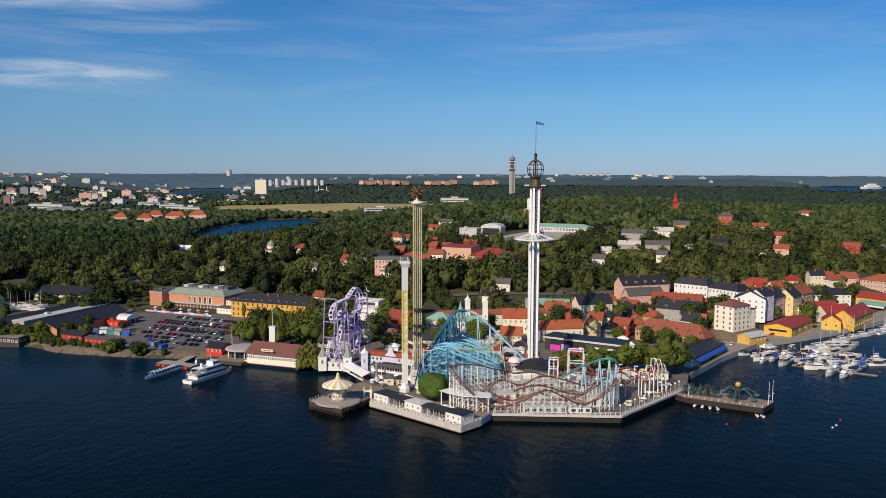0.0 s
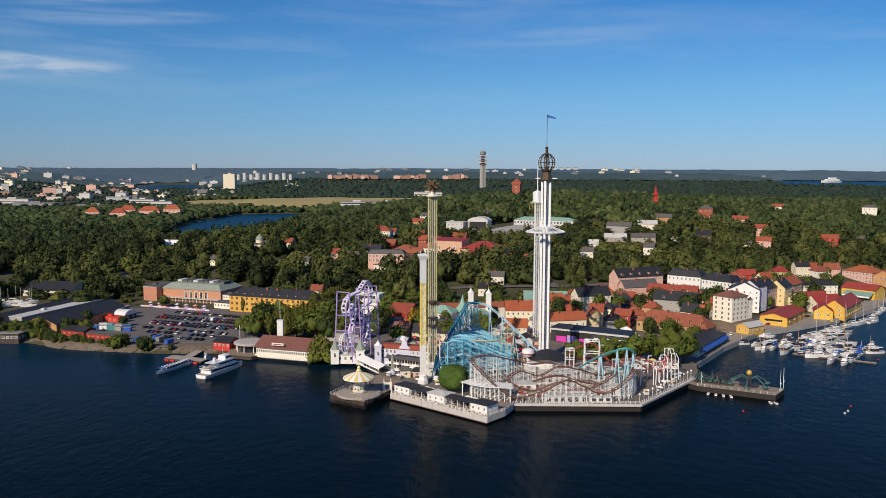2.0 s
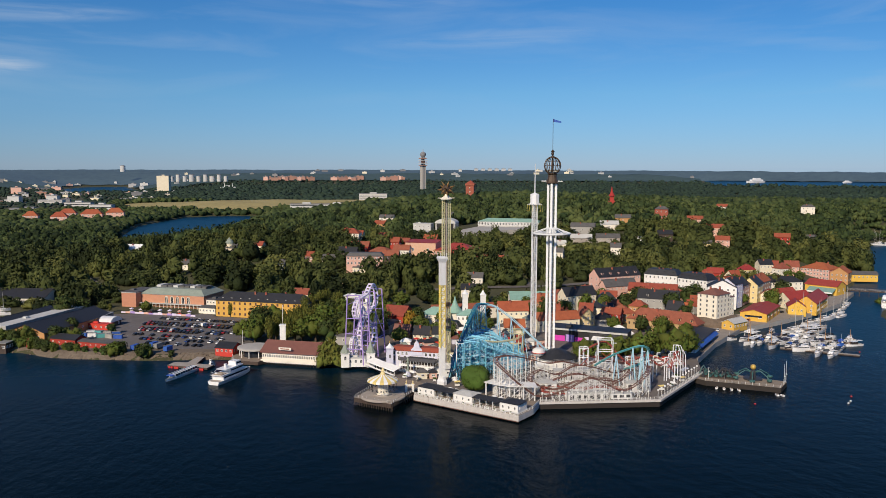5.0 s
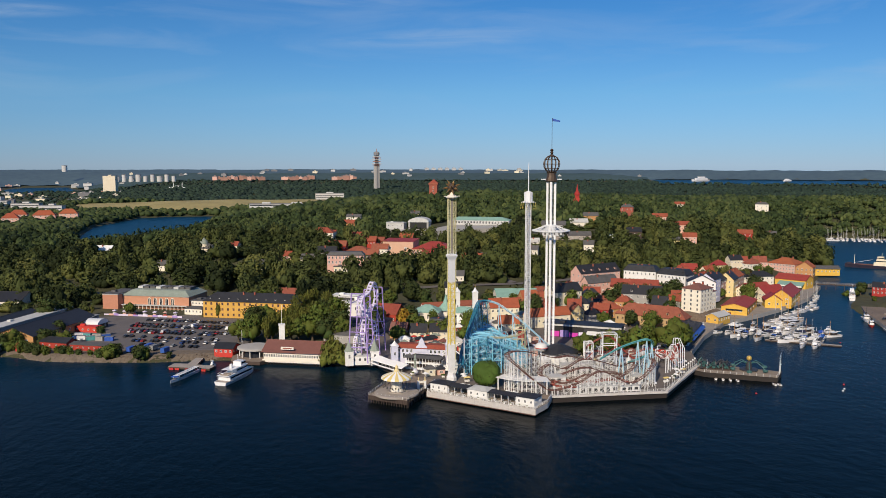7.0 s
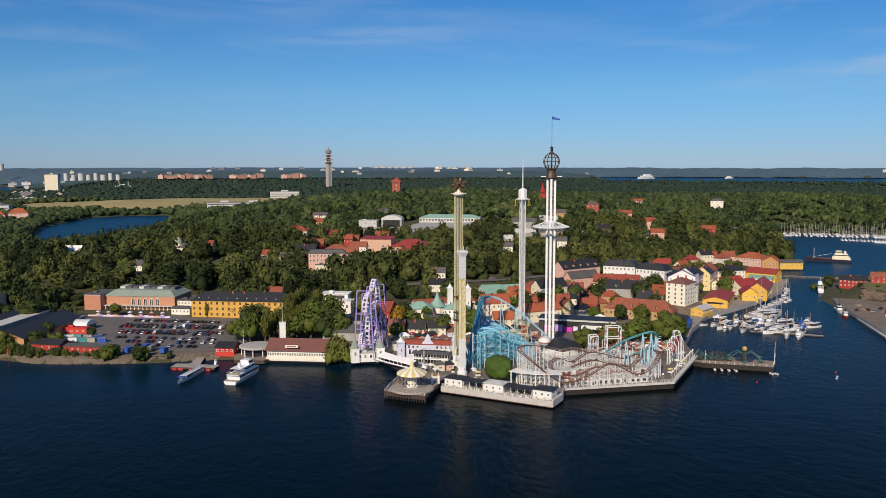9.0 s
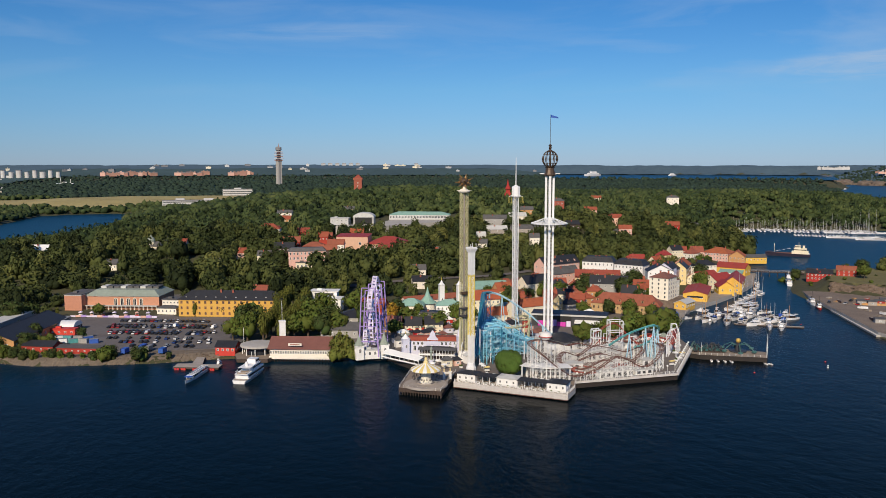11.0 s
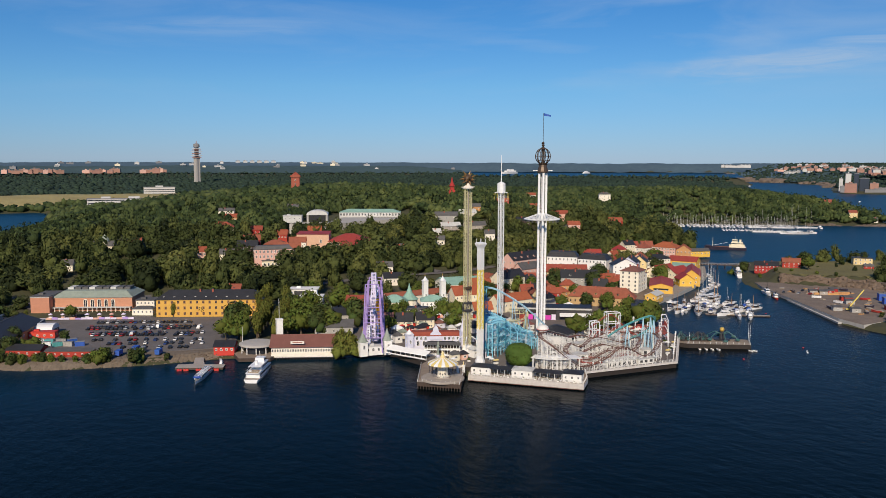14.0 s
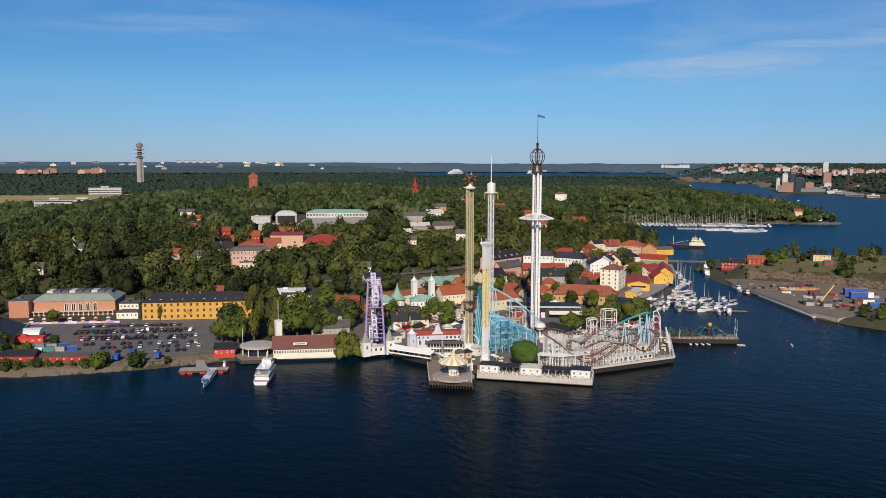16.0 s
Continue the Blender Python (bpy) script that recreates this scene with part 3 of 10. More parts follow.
def basin(x, y):
    """How much a place belongs to the broad far water in the east."""
    az = np.degrees(np.arctan2(x, np.maximum(y, 1)))
    return sstep(23.6, 24.6, az + 0.5 * waves(x, y, 500, 14)) * (1 - sstep(42.2, 43.2, az)) * sstep(3200, 3380, np.hypot(x, y))


def ground_at(x, y):
    return float(height(np.array([x]), np.array([y]))[0])


def axis(stops):
    out = []
    for a, b_, s in stops:
        out += list(np.arange(a, b_, s))
    return np.array(out + [stops[-1][1]])


gx = axis([(-4900, -1600, 110), (-1600, -420, 40), (-420, 480, 7), (480, 1150, 14), (1150, 2400, 40), (2400, 4900, 80)])
gy = axis([(200, 300, 20), (300, 660, 6), (660, 1150, 11), (1150, 2000, 30), (2000, 4950, 60)])
X, Y = np.meshgrid(gx, gy)
Z = height(X, Y)
me = bpy.data.meshes.new("ground")
nx, ny = len(gx), len(gy)
idx = np.arange(nx * ny).reshape(ny, nx)
quads = np.stack([idx[:-1, :-1], idx[:-1, 1:], idx[1:, 1:], idx[1:, :-1]], -1).reshape(-1, 4)
me.from_pydata(np.stack([X, Y, Z], -1).reshape(-1, 3).tolist(), [], quads.tolist())
me.materials.append(ground_m)
me.polygons.foreach_set("use_smooth", [True] * len(me.polygons))
tagged(new("ground", me), "grassy ground rising from the shore to wooded hills", "ground", kind="structure")

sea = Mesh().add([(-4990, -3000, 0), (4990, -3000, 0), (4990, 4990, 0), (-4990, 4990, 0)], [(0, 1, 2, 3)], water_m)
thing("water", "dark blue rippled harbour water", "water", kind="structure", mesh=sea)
arc = [radians(23.8 + 0.95 * k) for k in range(21)]
bay_v = [(r_ * math.sin(a), r_ * math.cos(a), 32.5) for r_ in (3390, 4470) for a in arc]
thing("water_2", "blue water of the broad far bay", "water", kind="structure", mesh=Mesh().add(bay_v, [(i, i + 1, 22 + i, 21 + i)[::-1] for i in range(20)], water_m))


# ---------------------------------------------------------------- trees
def ico(level):
    bm = bmesh.new()
    bmesh.ops.create_icosphere(bm, subdivisions=level, radius=1.0)
    v = np.array([q.co for q in bm.verts])
    f = np.array([[q.index for q in p.verts] for p in bm.faces])
    bm.free()
    return v, f


ICO1, ICO2 = ico(1), ico(2)


def crown(seed, lobes, tufts, level, wide=1.0, tall=1.0, rough=0.22, droop=0.0):
    """A crown of unit height and about unit width: uneven lobes with tufts of leaves standing out of them."""
    r = np.random.RandomState(seed)
    base_v, base_f = ICO1 if level == 1 else ICO2
    vs, fs, o = [], [], 0
    for k in range(lobes):
        a, q = 2.4 * k + r.uniform(0, 0.8), math.sqrt((k + 0.4) / lobes)
        rad = r.uniform(0.12, 0.215) if lobes > 10 else r.uniform(0.20, 0.30) if lobes > 2 else r.uniform(0.42, 0.5)
        s = 0.30 if lobes <= 10 else 0.35
        c = np.array([s * q * math.cos(a), s * q * math.sin(a), 0.60 - 0.30 * q * r.uniform(0.2, 1.3) + (0.12 if lobes <= 10 else 0.18) * r.uniform(-1, 1)]) if lobes > 1 else np.array([0, 0, 0.5])
        p = base_v * rad * r.uniform(1 - rough, 1 + rough, (len(base_v), 1)) * (1, 1, 0.95)
        p = p + c
        p[:, 2] -= droop * np.hypot(p[:, 0], p[:, 1])
        vs.append(p), fs.append(base_f + o)
        o += len(p)
    body = np.concatenate(vs)
    for k in range(tufts):
        c = body[r.randint(len(body))] * (1.04, 1.04, 1.0) + r.normal(0, 0.02, 3)
        s = r.uniform(0.035, 0.075)
        p = c + r.normal(0, s, (4, 3))
        vs.append(p), fs.append(np.array([[0, 1, 2], [0, 2, 3]]) + o)
        o += 4
    v = np.concatenate(vs) * (wide, wide, tall)
    return v, np.concatenate(fs)


def leafy(seed, lobes, sprays, wide=1.0, level=1, size=0.075, heart=0.82):
    """A crown of a shaded heart and many loose sprays of leaves round it."""
    r = np.random.RandomState(seed)
    v, f = crown(seed, lobes, 0, level, heart, 0.95, 0.3 if level == 1 else 0.16)
    vs, fs, o = [v], [f], len(v)
    cents = [(r.uniform(-0.22, 0.22), r.uniform(-0.22, 0.22), r.uniform(0.36, 0.80)) for k in range(9)] + [(0, 0, 0.55)]
    for k in range(sprays):
        c = np.array(cents[r.randint(len(cents))])
        d = r.normal(0, 1, 3)
        d[2] = d[2] * 0.8 + 0.15
        d /= np.linalg.norm(d)
        p = c + d * r.uniform(0.17, 0.30) * (1, 1, 0.85)
        s = np.cross(d, r.normal(0, 1, 3))
        s /= np.linalg.norm(s) + 1e-9
        t = np.cross(d, s) + d * r.uniform(-0.35, 0.35)
        w = size * r.uniform(0.6, 1.35)
        vs.append(np.array([p - s * w, p - t * w * 0.8, p + s * w, p + t * w * 0.8]) + r.normal(0, 0.012, (4, 3)))
        fs.append(np.array([[0, 1, 2], [0, 2, 3]]) + o)
        o += 4
    return np.concatenate(vs) * (wide, wide, 1.0), np.concatenate(fs)


def np_mesh(name, v, f, m):
    me = bpy.data.meshes.new(name)
    me.vertices.add(len(v))
    me.vertices.foreach_set("co", np.ascontiguousarray(v, np.float32).ravel())
    k = f.shape[1]
    me.loops.add(f.size)
    me.loops.foreach_set("vertex_index", np.ascontiguousarray(f, np.int32).ravel())
    me.polygons.add(len(f))
    me.polygons.foreach_set("loop_start", np.arange(0, f.size, k, dtype=np.int32))
    me.polygons.foreach_set("loop_total", np.full(len(f), k, np.int32))
    me.materials.append(m)
    me.polygons.foreach_set("use_smooth", np.ones(len(f), bool))
    me.update(calc_edges=True)
    return me


def wood(name, label, xs, ys, high, variants, m, seed, sink=0.0, low=()):
    """Many trees as one sheet of crowns."""
    r = np.random.RandomState(seed)
    k = len(xs)
    zs = height(xs, ys) + sink
    which, turn = r.randint(len(variants), size=k), r.uniform(0, 6.28, k)
    hgt, wid = high * r.uniform(0.62, 1.25, k), high * r.uniform(0.58, 1.12, k)
    for x, y, L, *_ in low:  # younger trees in front of the villas
        f = (ys < y + 4) & (ys > y - 75) & (np.abs(xs - (x + L * 0.5) * ys / y) < L * 0.62)
        hgt[f] *= 0.58
    vs, fs, o = [], [], 0
    for w, (bv, bf) in enumerate(variants):
        s = np.nonzero(which == w)[0]
        c, d = np.cos(turn[s])[:, None], np.sin(turn[s])[:, None]
        p = np.stack([(bv[:, 0] * c - bv[:, 1] * d) * wid[s, None] + xs[s, None], (bv[:, 0] * d + bv[:, 1] * c) * wid[s, None] + ys[s, None],
                      bv[:, 2] * hgt[s, None] + zs[s, None]], -1)
        vs.append(p.reshape(-1, 3))
        fs.append((bf[None] + (np.arange(len(s)) * len(bv))[:, None, None] + o).reshape(-1, 3))
        o += len(s) * len(bv)
    me = np_mesh(name, np.concatenate(vs), np.concatenate(fs), m)
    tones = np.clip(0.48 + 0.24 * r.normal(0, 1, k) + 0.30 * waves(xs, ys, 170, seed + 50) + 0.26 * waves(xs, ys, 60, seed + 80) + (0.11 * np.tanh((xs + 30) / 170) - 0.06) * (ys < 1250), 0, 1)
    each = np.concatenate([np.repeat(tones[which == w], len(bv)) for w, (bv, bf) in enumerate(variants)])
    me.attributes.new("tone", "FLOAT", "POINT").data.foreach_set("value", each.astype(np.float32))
    return tagged(new(name, me), label, "woods", kind="stuff")


# villas in the woods: place, length, height, turn, wall, roof
VILLAS = ((338, 856, 18, 9, -25, "pink_plaster", "tile_roof", "pink villa with a red tiled roof among trees"), (352, 938, 18, 7, -25, "pink_plaster", "tile_roof", "pale pink villa with a red roof among trees"),
          (322, 965, 16, 13, -25, "red_brick", "grey_roof", "red brick house above the trees"), (188, 868, 26, 7, -25, "grey_plaster", "grey_roof", "grey stone enclosure house"),
          (226, 880, 20, 6, -10, "ivory_plaster", "pale_roof", "white low house with pale roof"), (648, 1190, 20, 13, -30, "ivory_plaster", "grey_roof", "white mansion above the woods"),
          (408, 838, 16, 8, -25, "falu_red", "tile_roof", "red timber villa with gables"), 
          (-174, 784, 17, 7, -20, "cream_plaster", "grey_roof", "cream observatory building with terrace"), (-268, 826, 16, 8, -18, "white_paint", "white_steel", "white zigzag-roofed glasshouse among dark trees"),
          (-146, 792, 12, 6, -20, "cream_plaster", "tile_roof", "cream house beside the dome"), (-120, 720, 10, 5, -15, "ivory_plaster", "grey_roof", "white house half hidden among trees"),
          (-95, 745, 9, 5, -15, "pink_plaster", "tile_roof", "pink house half hidden among trees"), (-200, 735, 9, 4.5, -15, "ivory_plaster", "grey_roof", "white house half hidden among trees"),
          (260, 930, 18, 6, -15, "ochre_plaster", "grey_roof", "ochre cottage on the hill"),
          (-20, 880, 14, 6, -15, "falu_red", "tile_roof", "red farmstead on the hill"), (-5, 835, 14, 5, -20, "falu_red", "brown_tile_roof", "red farm barn on the hill"),
          (540, 1250, 16, 8, -25, "ivory_plaster", "tile_roof", "white villa in the woods"),
          (972, 952, 13, 9, -40, "pale_yellow", "brown_tile_roof", "cream villa on the wooded headland"), (980, 912, 6, 3.5, -40, "ivory_plaster", "grey_roof", "small white hut on the rocks of the headland"), (1125, 1128, 16, 8, -40, "falu_red", "brown_tile_roof", "red house in the headland woods"),
          (470, 880, 12, 7, -25, "falu_red", "grey_roof", "dark red house by the bay"), (140, 770, 12, 6, -25, "ivory_plaster", "grey_roof", "white house on the slope"),
          (300, 790, 12, 6, -25, "pale_yellow", "grey_roof", "yellow house on the wooded slope"),
          (200, 770, 10, 7, -20, "ivory_plaster", "grey_roof", "white gabled house on the slope"), (176, 826, 22, 4, -12, "weathered_timber", "pale_roof", "low pale terrace building of the hill park"),
          (202, 820, 24, 4.5, -12, "weathered_timber", "grey_roof", "low grey terrace building of the hill park"), (232, 796, 9, 6, -20, "ivory_plaster", "pale_roof", "small white house in the trees"),
          (270, 824, 15, 7, -15, "dark_timber", "black_roof", "dark timber house on the hill"), (154, 802, 10, 5, -15, "ivory_plaster", "pale_roof", "small white pavilion in the trees"),
          (-78, 727, 12, 7, -18, "cream_plaster", "grey_roof", "cream villa on the hill's shoulder"), (-98, 616, 14, 6, -22, "cream_plaster", "brown_tile_roof", "cream house with a brown roof behind the long house"),
          (-66, 660, 11, 4, -18, "ivory_plaster", "pale_roof", "low white kiosk on the slope"), (-52, 897, 16, 8, -20, "cream_plaster", "tile_roof", "cream villa with a red tiled roof on the hill"),
          (-18, 1018, 14, 10, -20, "ochre_plaster", "tile_roof", "ochre house above the woods"), (-6, 1126, 20, 9, -20, "ivory_plaster", "grey_roof", "white house with a dark roof beyond the hill"),
          (76, 1086, 14, 8, -20, "pale_yellow", "grey_roof", "pale yellow house beyond the hill"), (30, 622, 16, 6, -10, "ivory_plaster", "black_roof", "white hall with a black roof behind the park"),
          (42, 668, 13, 6, -15, "ivory_plaster", "grey_roof", "white house on the park's slope"), (322, 800, 14, 8, -25, "pink_plaster", "tile_roof", "pink villa with a red roof on the slope"),
          (310, 676, 10, 8, -25, "ivory_plaster", "tile_roof", "white villa with a red roof above the harbour"), (240, 652, 17, 5, -22, "falu_red", "red_sheet_roof", "low red-roofed house above the harbour"))
LANES = ([(-216, 622, 0), (-232, 660, 0), (-262, 700, 0), (-300, 760, 0)], [(-150, 640, 0), (-90, 632, 0), (-30, 640, 0), (40, 655, 0), (110, 655, 0), (150, 660, 0)], [(96, 660, 0), (84, 700, 0), (92, 735, 0), (120, 780, 0)])

# open places where no wood grows
CLEAR = [
    [(-420, 440), (-335, 636), (-232, 640), (-205, 646), (-140, 610), (-70, 592), (-20, 625), (60, 650), (120, 640), (150, 650), (215, 640), (300, 690), (380, 740), (450, 740), (420, 560), (200, 300), (-100, 300)],
    [(-66, 672), (-24, 662), (-14, 724), (24, 728), (58, 706), (100, 716), (106, 745), (66, 788), (0, 792), (-44, 760)],
    [(10, 858), (60, 834), (120, 858), (195, 895), (192, 955), (100, 972), (28, 905)],
    [(-500, 1800), (-300, 1810), (-60, 1770), (160, 1780), (270, 1870), (240, 2060), (0, 2140), (-350, 2110), (-560, 1990)],
    [(-1700, 1900), (-1100, 1800), (-700, 1750), (-560, 1900), (-700, 2700), (-900, 3050), (-1900, 3100)],
    [(-178, 772), (-150, 768), (-150, 792), (-178, 794)],
    [(560, 905), (585, 960), (560, 985), (500, 980), (480, 940)],
]


def scatter(x0, x1, y0, y1, step, seed, margin):
    r = np.random.RandomState(seed)
    a, b_ = np.meshgrid(np.arange(x0, x1, step), np.arange(y0, y1, step))
    a, b_ = a.ravel() + r.uniform(-0.45, 0.45, a.size) * step, b_.ravel() + r.uniform(-0.45, 0.45, a.size) * step
    ok = (land(a, b_) > margin) & (a > -0.60 * b_ - 60) & (a < 1.55 * b_ - 160) & (inside(ISLE, a, b_) < 0) & ((basin(a, b_) < 0.97) | (np.hypot(a, b_) < 3400))
    for ring in CLEAR:
        ok &= inside(ring, a, b_) < 0
    for x, y, L, *_ in VILLAS:
        ok &= np.hypot(a - x - L * 0.45, (b_ - y + 9) * 0.8) > 8 + L * 0.12
    for lane in LANES:
        for p in smooth_path(lane, False, 6.0):
            ok &= np.hypot(a - p.x, b_ - p.y) > 9
    return a[ok], b_[ok]


near_v = [leafy(10 + k, 7 + k % 3, 340, 0.95 + 0.07 * (k % 4), 1, 0.062, 0.84) for k in range(10)]
back_v = [leafy(30 + k, 3, 18, 1.0, 1, 0.085, 1.05) for k in range(8)]
mid_v = [crown(40 + k, 1, 6, 1, 1.15, 1.0, 0.42) for k in range(8)]
far_v = [crown(60 + k, 1, 0, 1, 1.7, 1.0, 0.3) for k in range(5)]
xs, ys = scatter(-640, 620, 540, 880, 13.2, 1, 4)
gap = (waves(xs, ys, 120, 21) > -0.36) & (waves(xs, ys, 37, 27) > -0.5)
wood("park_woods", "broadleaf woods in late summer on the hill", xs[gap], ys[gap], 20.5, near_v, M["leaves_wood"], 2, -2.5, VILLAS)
xs, ys = scatter(-700, 1150, 880, 1250, 12, 9, 4)
gap = waves(xs, ys, 150, 22) > -0.5
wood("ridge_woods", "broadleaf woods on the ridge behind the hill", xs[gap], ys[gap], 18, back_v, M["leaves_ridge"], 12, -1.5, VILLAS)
xs, ys = scatter(-1150, 1700, 1250, 2100, 11, 3, 6)
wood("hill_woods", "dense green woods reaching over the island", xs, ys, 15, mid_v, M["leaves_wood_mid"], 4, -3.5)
xs, ys = np.meshgrid(np.arange(1800, 3000, 24.0), np.arange(1000, 2100, 24.0))
xs, ys = xs.ravel() + np.random.RandomState(4).uniform(-10, 10, xs.size), ys.ravel() + np.random.RandomState(6).uniform(-10, 10, xs.size)
ok = (inside(SHORE, xs, ys) > 90) & (waves(xs, ys, 200, 8) > -0.3)
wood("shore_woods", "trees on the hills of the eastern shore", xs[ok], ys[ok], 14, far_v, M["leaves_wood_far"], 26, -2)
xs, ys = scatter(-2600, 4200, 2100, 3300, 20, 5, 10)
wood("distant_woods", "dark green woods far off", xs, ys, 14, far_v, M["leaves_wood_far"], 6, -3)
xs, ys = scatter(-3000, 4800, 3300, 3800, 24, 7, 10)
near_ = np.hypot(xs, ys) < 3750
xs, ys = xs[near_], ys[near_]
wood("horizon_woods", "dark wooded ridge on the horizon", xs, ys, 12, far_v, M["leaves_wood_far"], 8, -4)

# horizon hills as a sheet whose emission paints in blue-grey haze
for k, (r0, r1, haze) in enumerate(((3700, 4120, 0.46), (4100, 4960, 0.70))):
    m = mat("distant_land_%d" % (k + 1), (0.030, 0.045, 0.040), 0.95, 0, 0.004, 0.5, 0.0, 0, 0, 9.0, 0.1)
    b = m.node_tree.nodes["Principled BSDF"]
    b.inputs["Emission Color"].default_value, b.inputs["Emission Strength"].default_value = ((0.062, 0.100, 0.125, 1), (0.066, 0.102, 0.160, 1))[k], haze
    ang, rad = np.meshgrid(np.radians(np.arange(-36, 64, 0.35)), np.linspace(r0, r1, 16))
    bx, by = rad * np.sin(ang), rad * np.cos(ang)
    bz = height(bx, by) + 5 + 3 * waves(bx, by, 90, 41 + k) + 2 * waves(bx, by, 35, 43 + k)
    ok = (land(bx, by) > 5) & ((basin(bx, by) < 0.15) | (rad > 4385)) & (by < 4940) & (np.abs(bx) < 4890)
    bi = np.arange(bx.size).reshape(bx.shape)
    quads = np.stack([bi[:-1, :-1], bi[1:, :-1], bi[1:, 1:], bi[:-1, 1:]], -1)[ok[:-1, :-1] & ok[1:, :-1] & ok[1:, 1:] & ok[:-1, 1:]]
    tagged(new("backdrop_%d" % (k + 1), np_mesh("backdrop", np.stack([bx, by, bz], -1).reshape(-1, 3), quads, m)), "far wooded hills with blue-grey haze painted in as glow", "backdrop", kind="structure")

r_ = np.random.RandomState(15)
xs, ys = np.meshgrid(np.arange(-1900, -560, 30.0), np.arange(1800, 3100, 30.0))
xs, ys = xs.ravel() + r_.uniform(-13, 13, xs.size), ys.ravel() + r_.uniform(-13, 13, xs.size)
ok = (inside(CLEAR[4], xs, ys) > 0) & (land(xs, ys) > 8) & (xs > -0.62 * ys - 60) & (waves(xs, ys, 170, 31) > -0.25)
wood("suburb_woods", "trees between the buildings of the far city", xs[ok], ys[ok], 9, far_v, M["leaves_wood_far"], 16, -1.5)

TREES = []
for k, (leaf, wide, label) in enumerate((("leaves_park", 1.0, "leafy broadleaf park tree with a dense green crown"), ("leaves_park", 0.9, "tall green park tree with an uneven crown"),
                                         ("leaves_forest", 1.05, "dark green broad park tree"), ("leaves_willow", 1.1, "yellow-green weeping willow at the water"),
                                         ("leaves_topiary", 1.15, "round dense green tree on the promenade"), ("leaves_willow", 0.45, "slim tall yellow-green poplar tree"),
                                         ("leaves_autumn", 0.9, "small tree with bright yellow leaves"))):
    t_ = thing("tree", label, "tree", pose(0, 0, -500))
    tr = Mesh()
    tr.lathe([(0.045, 0), (0.03, 0.12), (0.022, 0.32), (0.012, 0.5)], "bark", 8)
    for j in range(5):
        a = j * 1.256 + k
        tr.beam((0, 0, 0.16 + 0.03 * j), (0.2 * wide * math.cos(a), 0.2 * wide * math.sin(a), 0.45), 0.015, "bark")
    part("trunk", tr, t_)
    if k == 4:
        rt = np.random.RandomState(140)
        bv, f = ico(4)
        form = (np.abs(bv) ** 2.7).sum(1, keepdims=True) ** (-1 / 2.7)
        v = bv * form * 0.44 * (1 + 0.045 * rt.uniform(-1, 1, (len(bv), 1)) + 0.05 * np.sin(5 * bv[:, :1] + 3 * bv[:, 1:2]) * np.sin(4 * bv[:, 2:])) * (1.04, 1.04, 0.9) + (0, 0, 0.44)
        dirs = rt.normal(0, 1, (900, 3))
        dirs /= np.linalg.norm(dirs, axis=1)[:, None]
        q4 = (dirs * (np.abs(dirs) ** 2.7).sum(1, keepdims=True) ** (-1 / 2.7) * 0.445 * (1.04, 1.04, 0.9) + (0, 0, 0.44))[:, None, :] + rt.normal(0, 0.016, (900, 4, 3))
        f2 = (np.array([[0, 1, 2], [0, 2, 3]])[None] + 4 * np.arange(900)[:, None, None] + len(v)).reshape(-1, 3)
        v, f = np.concatenate([v, q4.reshape(-1, 3)]), np.concatenate([f, f2])
    else:
        v, f = leafy(100 + k, 9, 700, wide, 1, 0.045, 0.74)
        if k == 3:
            v[:, 2] -= 0.75 * np.hypot(v[:, 0], v[:, 1])
    v[:, 2] = v[:, 2] * (0.98 if k != 3 else 1.05) + (0.08 if k != 3 else 0.14)
    part("crown", np_mesh("crown", v, f, M[leaf]), t_)
    TREES.append(t_)
tree_count, GROVE = [0] * len(TREES), []


def tree(x, y, high, k=0, z=None):
    if k < 3 and (y > 588 or x > 392) and not 300 < x < 360:
        GROVE.append((x, y, high))
        return None
    z = ground_at(x, y) if z is None else z
    m = pose(x, y, z - 0.1, 0, 0, (x * 37 + y * 91) % 360) @ Matrix.Diagonal((high, high, high, 1))
    ob = TREES[k]
    if tree_count[k]:
        ob = copy_thing(TREES[k], Matrix())
    ob.matrix_basis = m
    tree_count[k] += 1
    return ob


# ---------------------------------------------------------------- houses
WIN, BUILT = {}, []


def window_mesh(w, h, arch=False, frame_m="white_paint"):
    key = (round(w, 1), round(h, 1), arch, frame_m)
    if key not in WIN:
        q, fr = Mesh(), 0.12 * w
        w2 = w / 2
        if arch:
            top = [(w2 * math.cos(a), h - w2 + w2 * math.sin(a)) for a in np.linspace(0, math.pi, 7)]
            ring = [(-w2, 0), (w2, 0)] + top
        else:
            ring = [(-w2, 0), (w2, 0), (w2, h), (-w2, h)]
        cx, cz = 0, h / 2
        inner = [(cx + (x - cx) * (1 - 2 * fr / w), cz + (z - cz) * (1 - 2 * fr / h)) for x, z in ring]
        k = len(ring)
        q.add([(x, -0.09, z) for x, z in ring] + [(x, -0.09, z) for x, z in inner] + [(x, 0.05, z) for x, z in ring] + [(x, -0.01, z) for x, z in inner],
              [(i, (i + 1) % k, k + (i + 1) % k, k + i) for i in range(k)] + [((i + 1) % k, i, 2 * k + i, 2 * k + (i + 1) % k) for i in range(k)]
              + [(k + i, k + (i + 1) % k, 3 * k + (i + 1) % k, 3 * k + i) for i in range(k)], frame_m)
        q.add([(x, -0.01, z) for x, z in inner], [tuple(range(k))], "glass")
        q.box(-0.04 * w, -0.06, fr, 0.04 * w, -0.015, h - fr, frame_m)
        WIN[key] = q.data("window")
    return WIN[key]


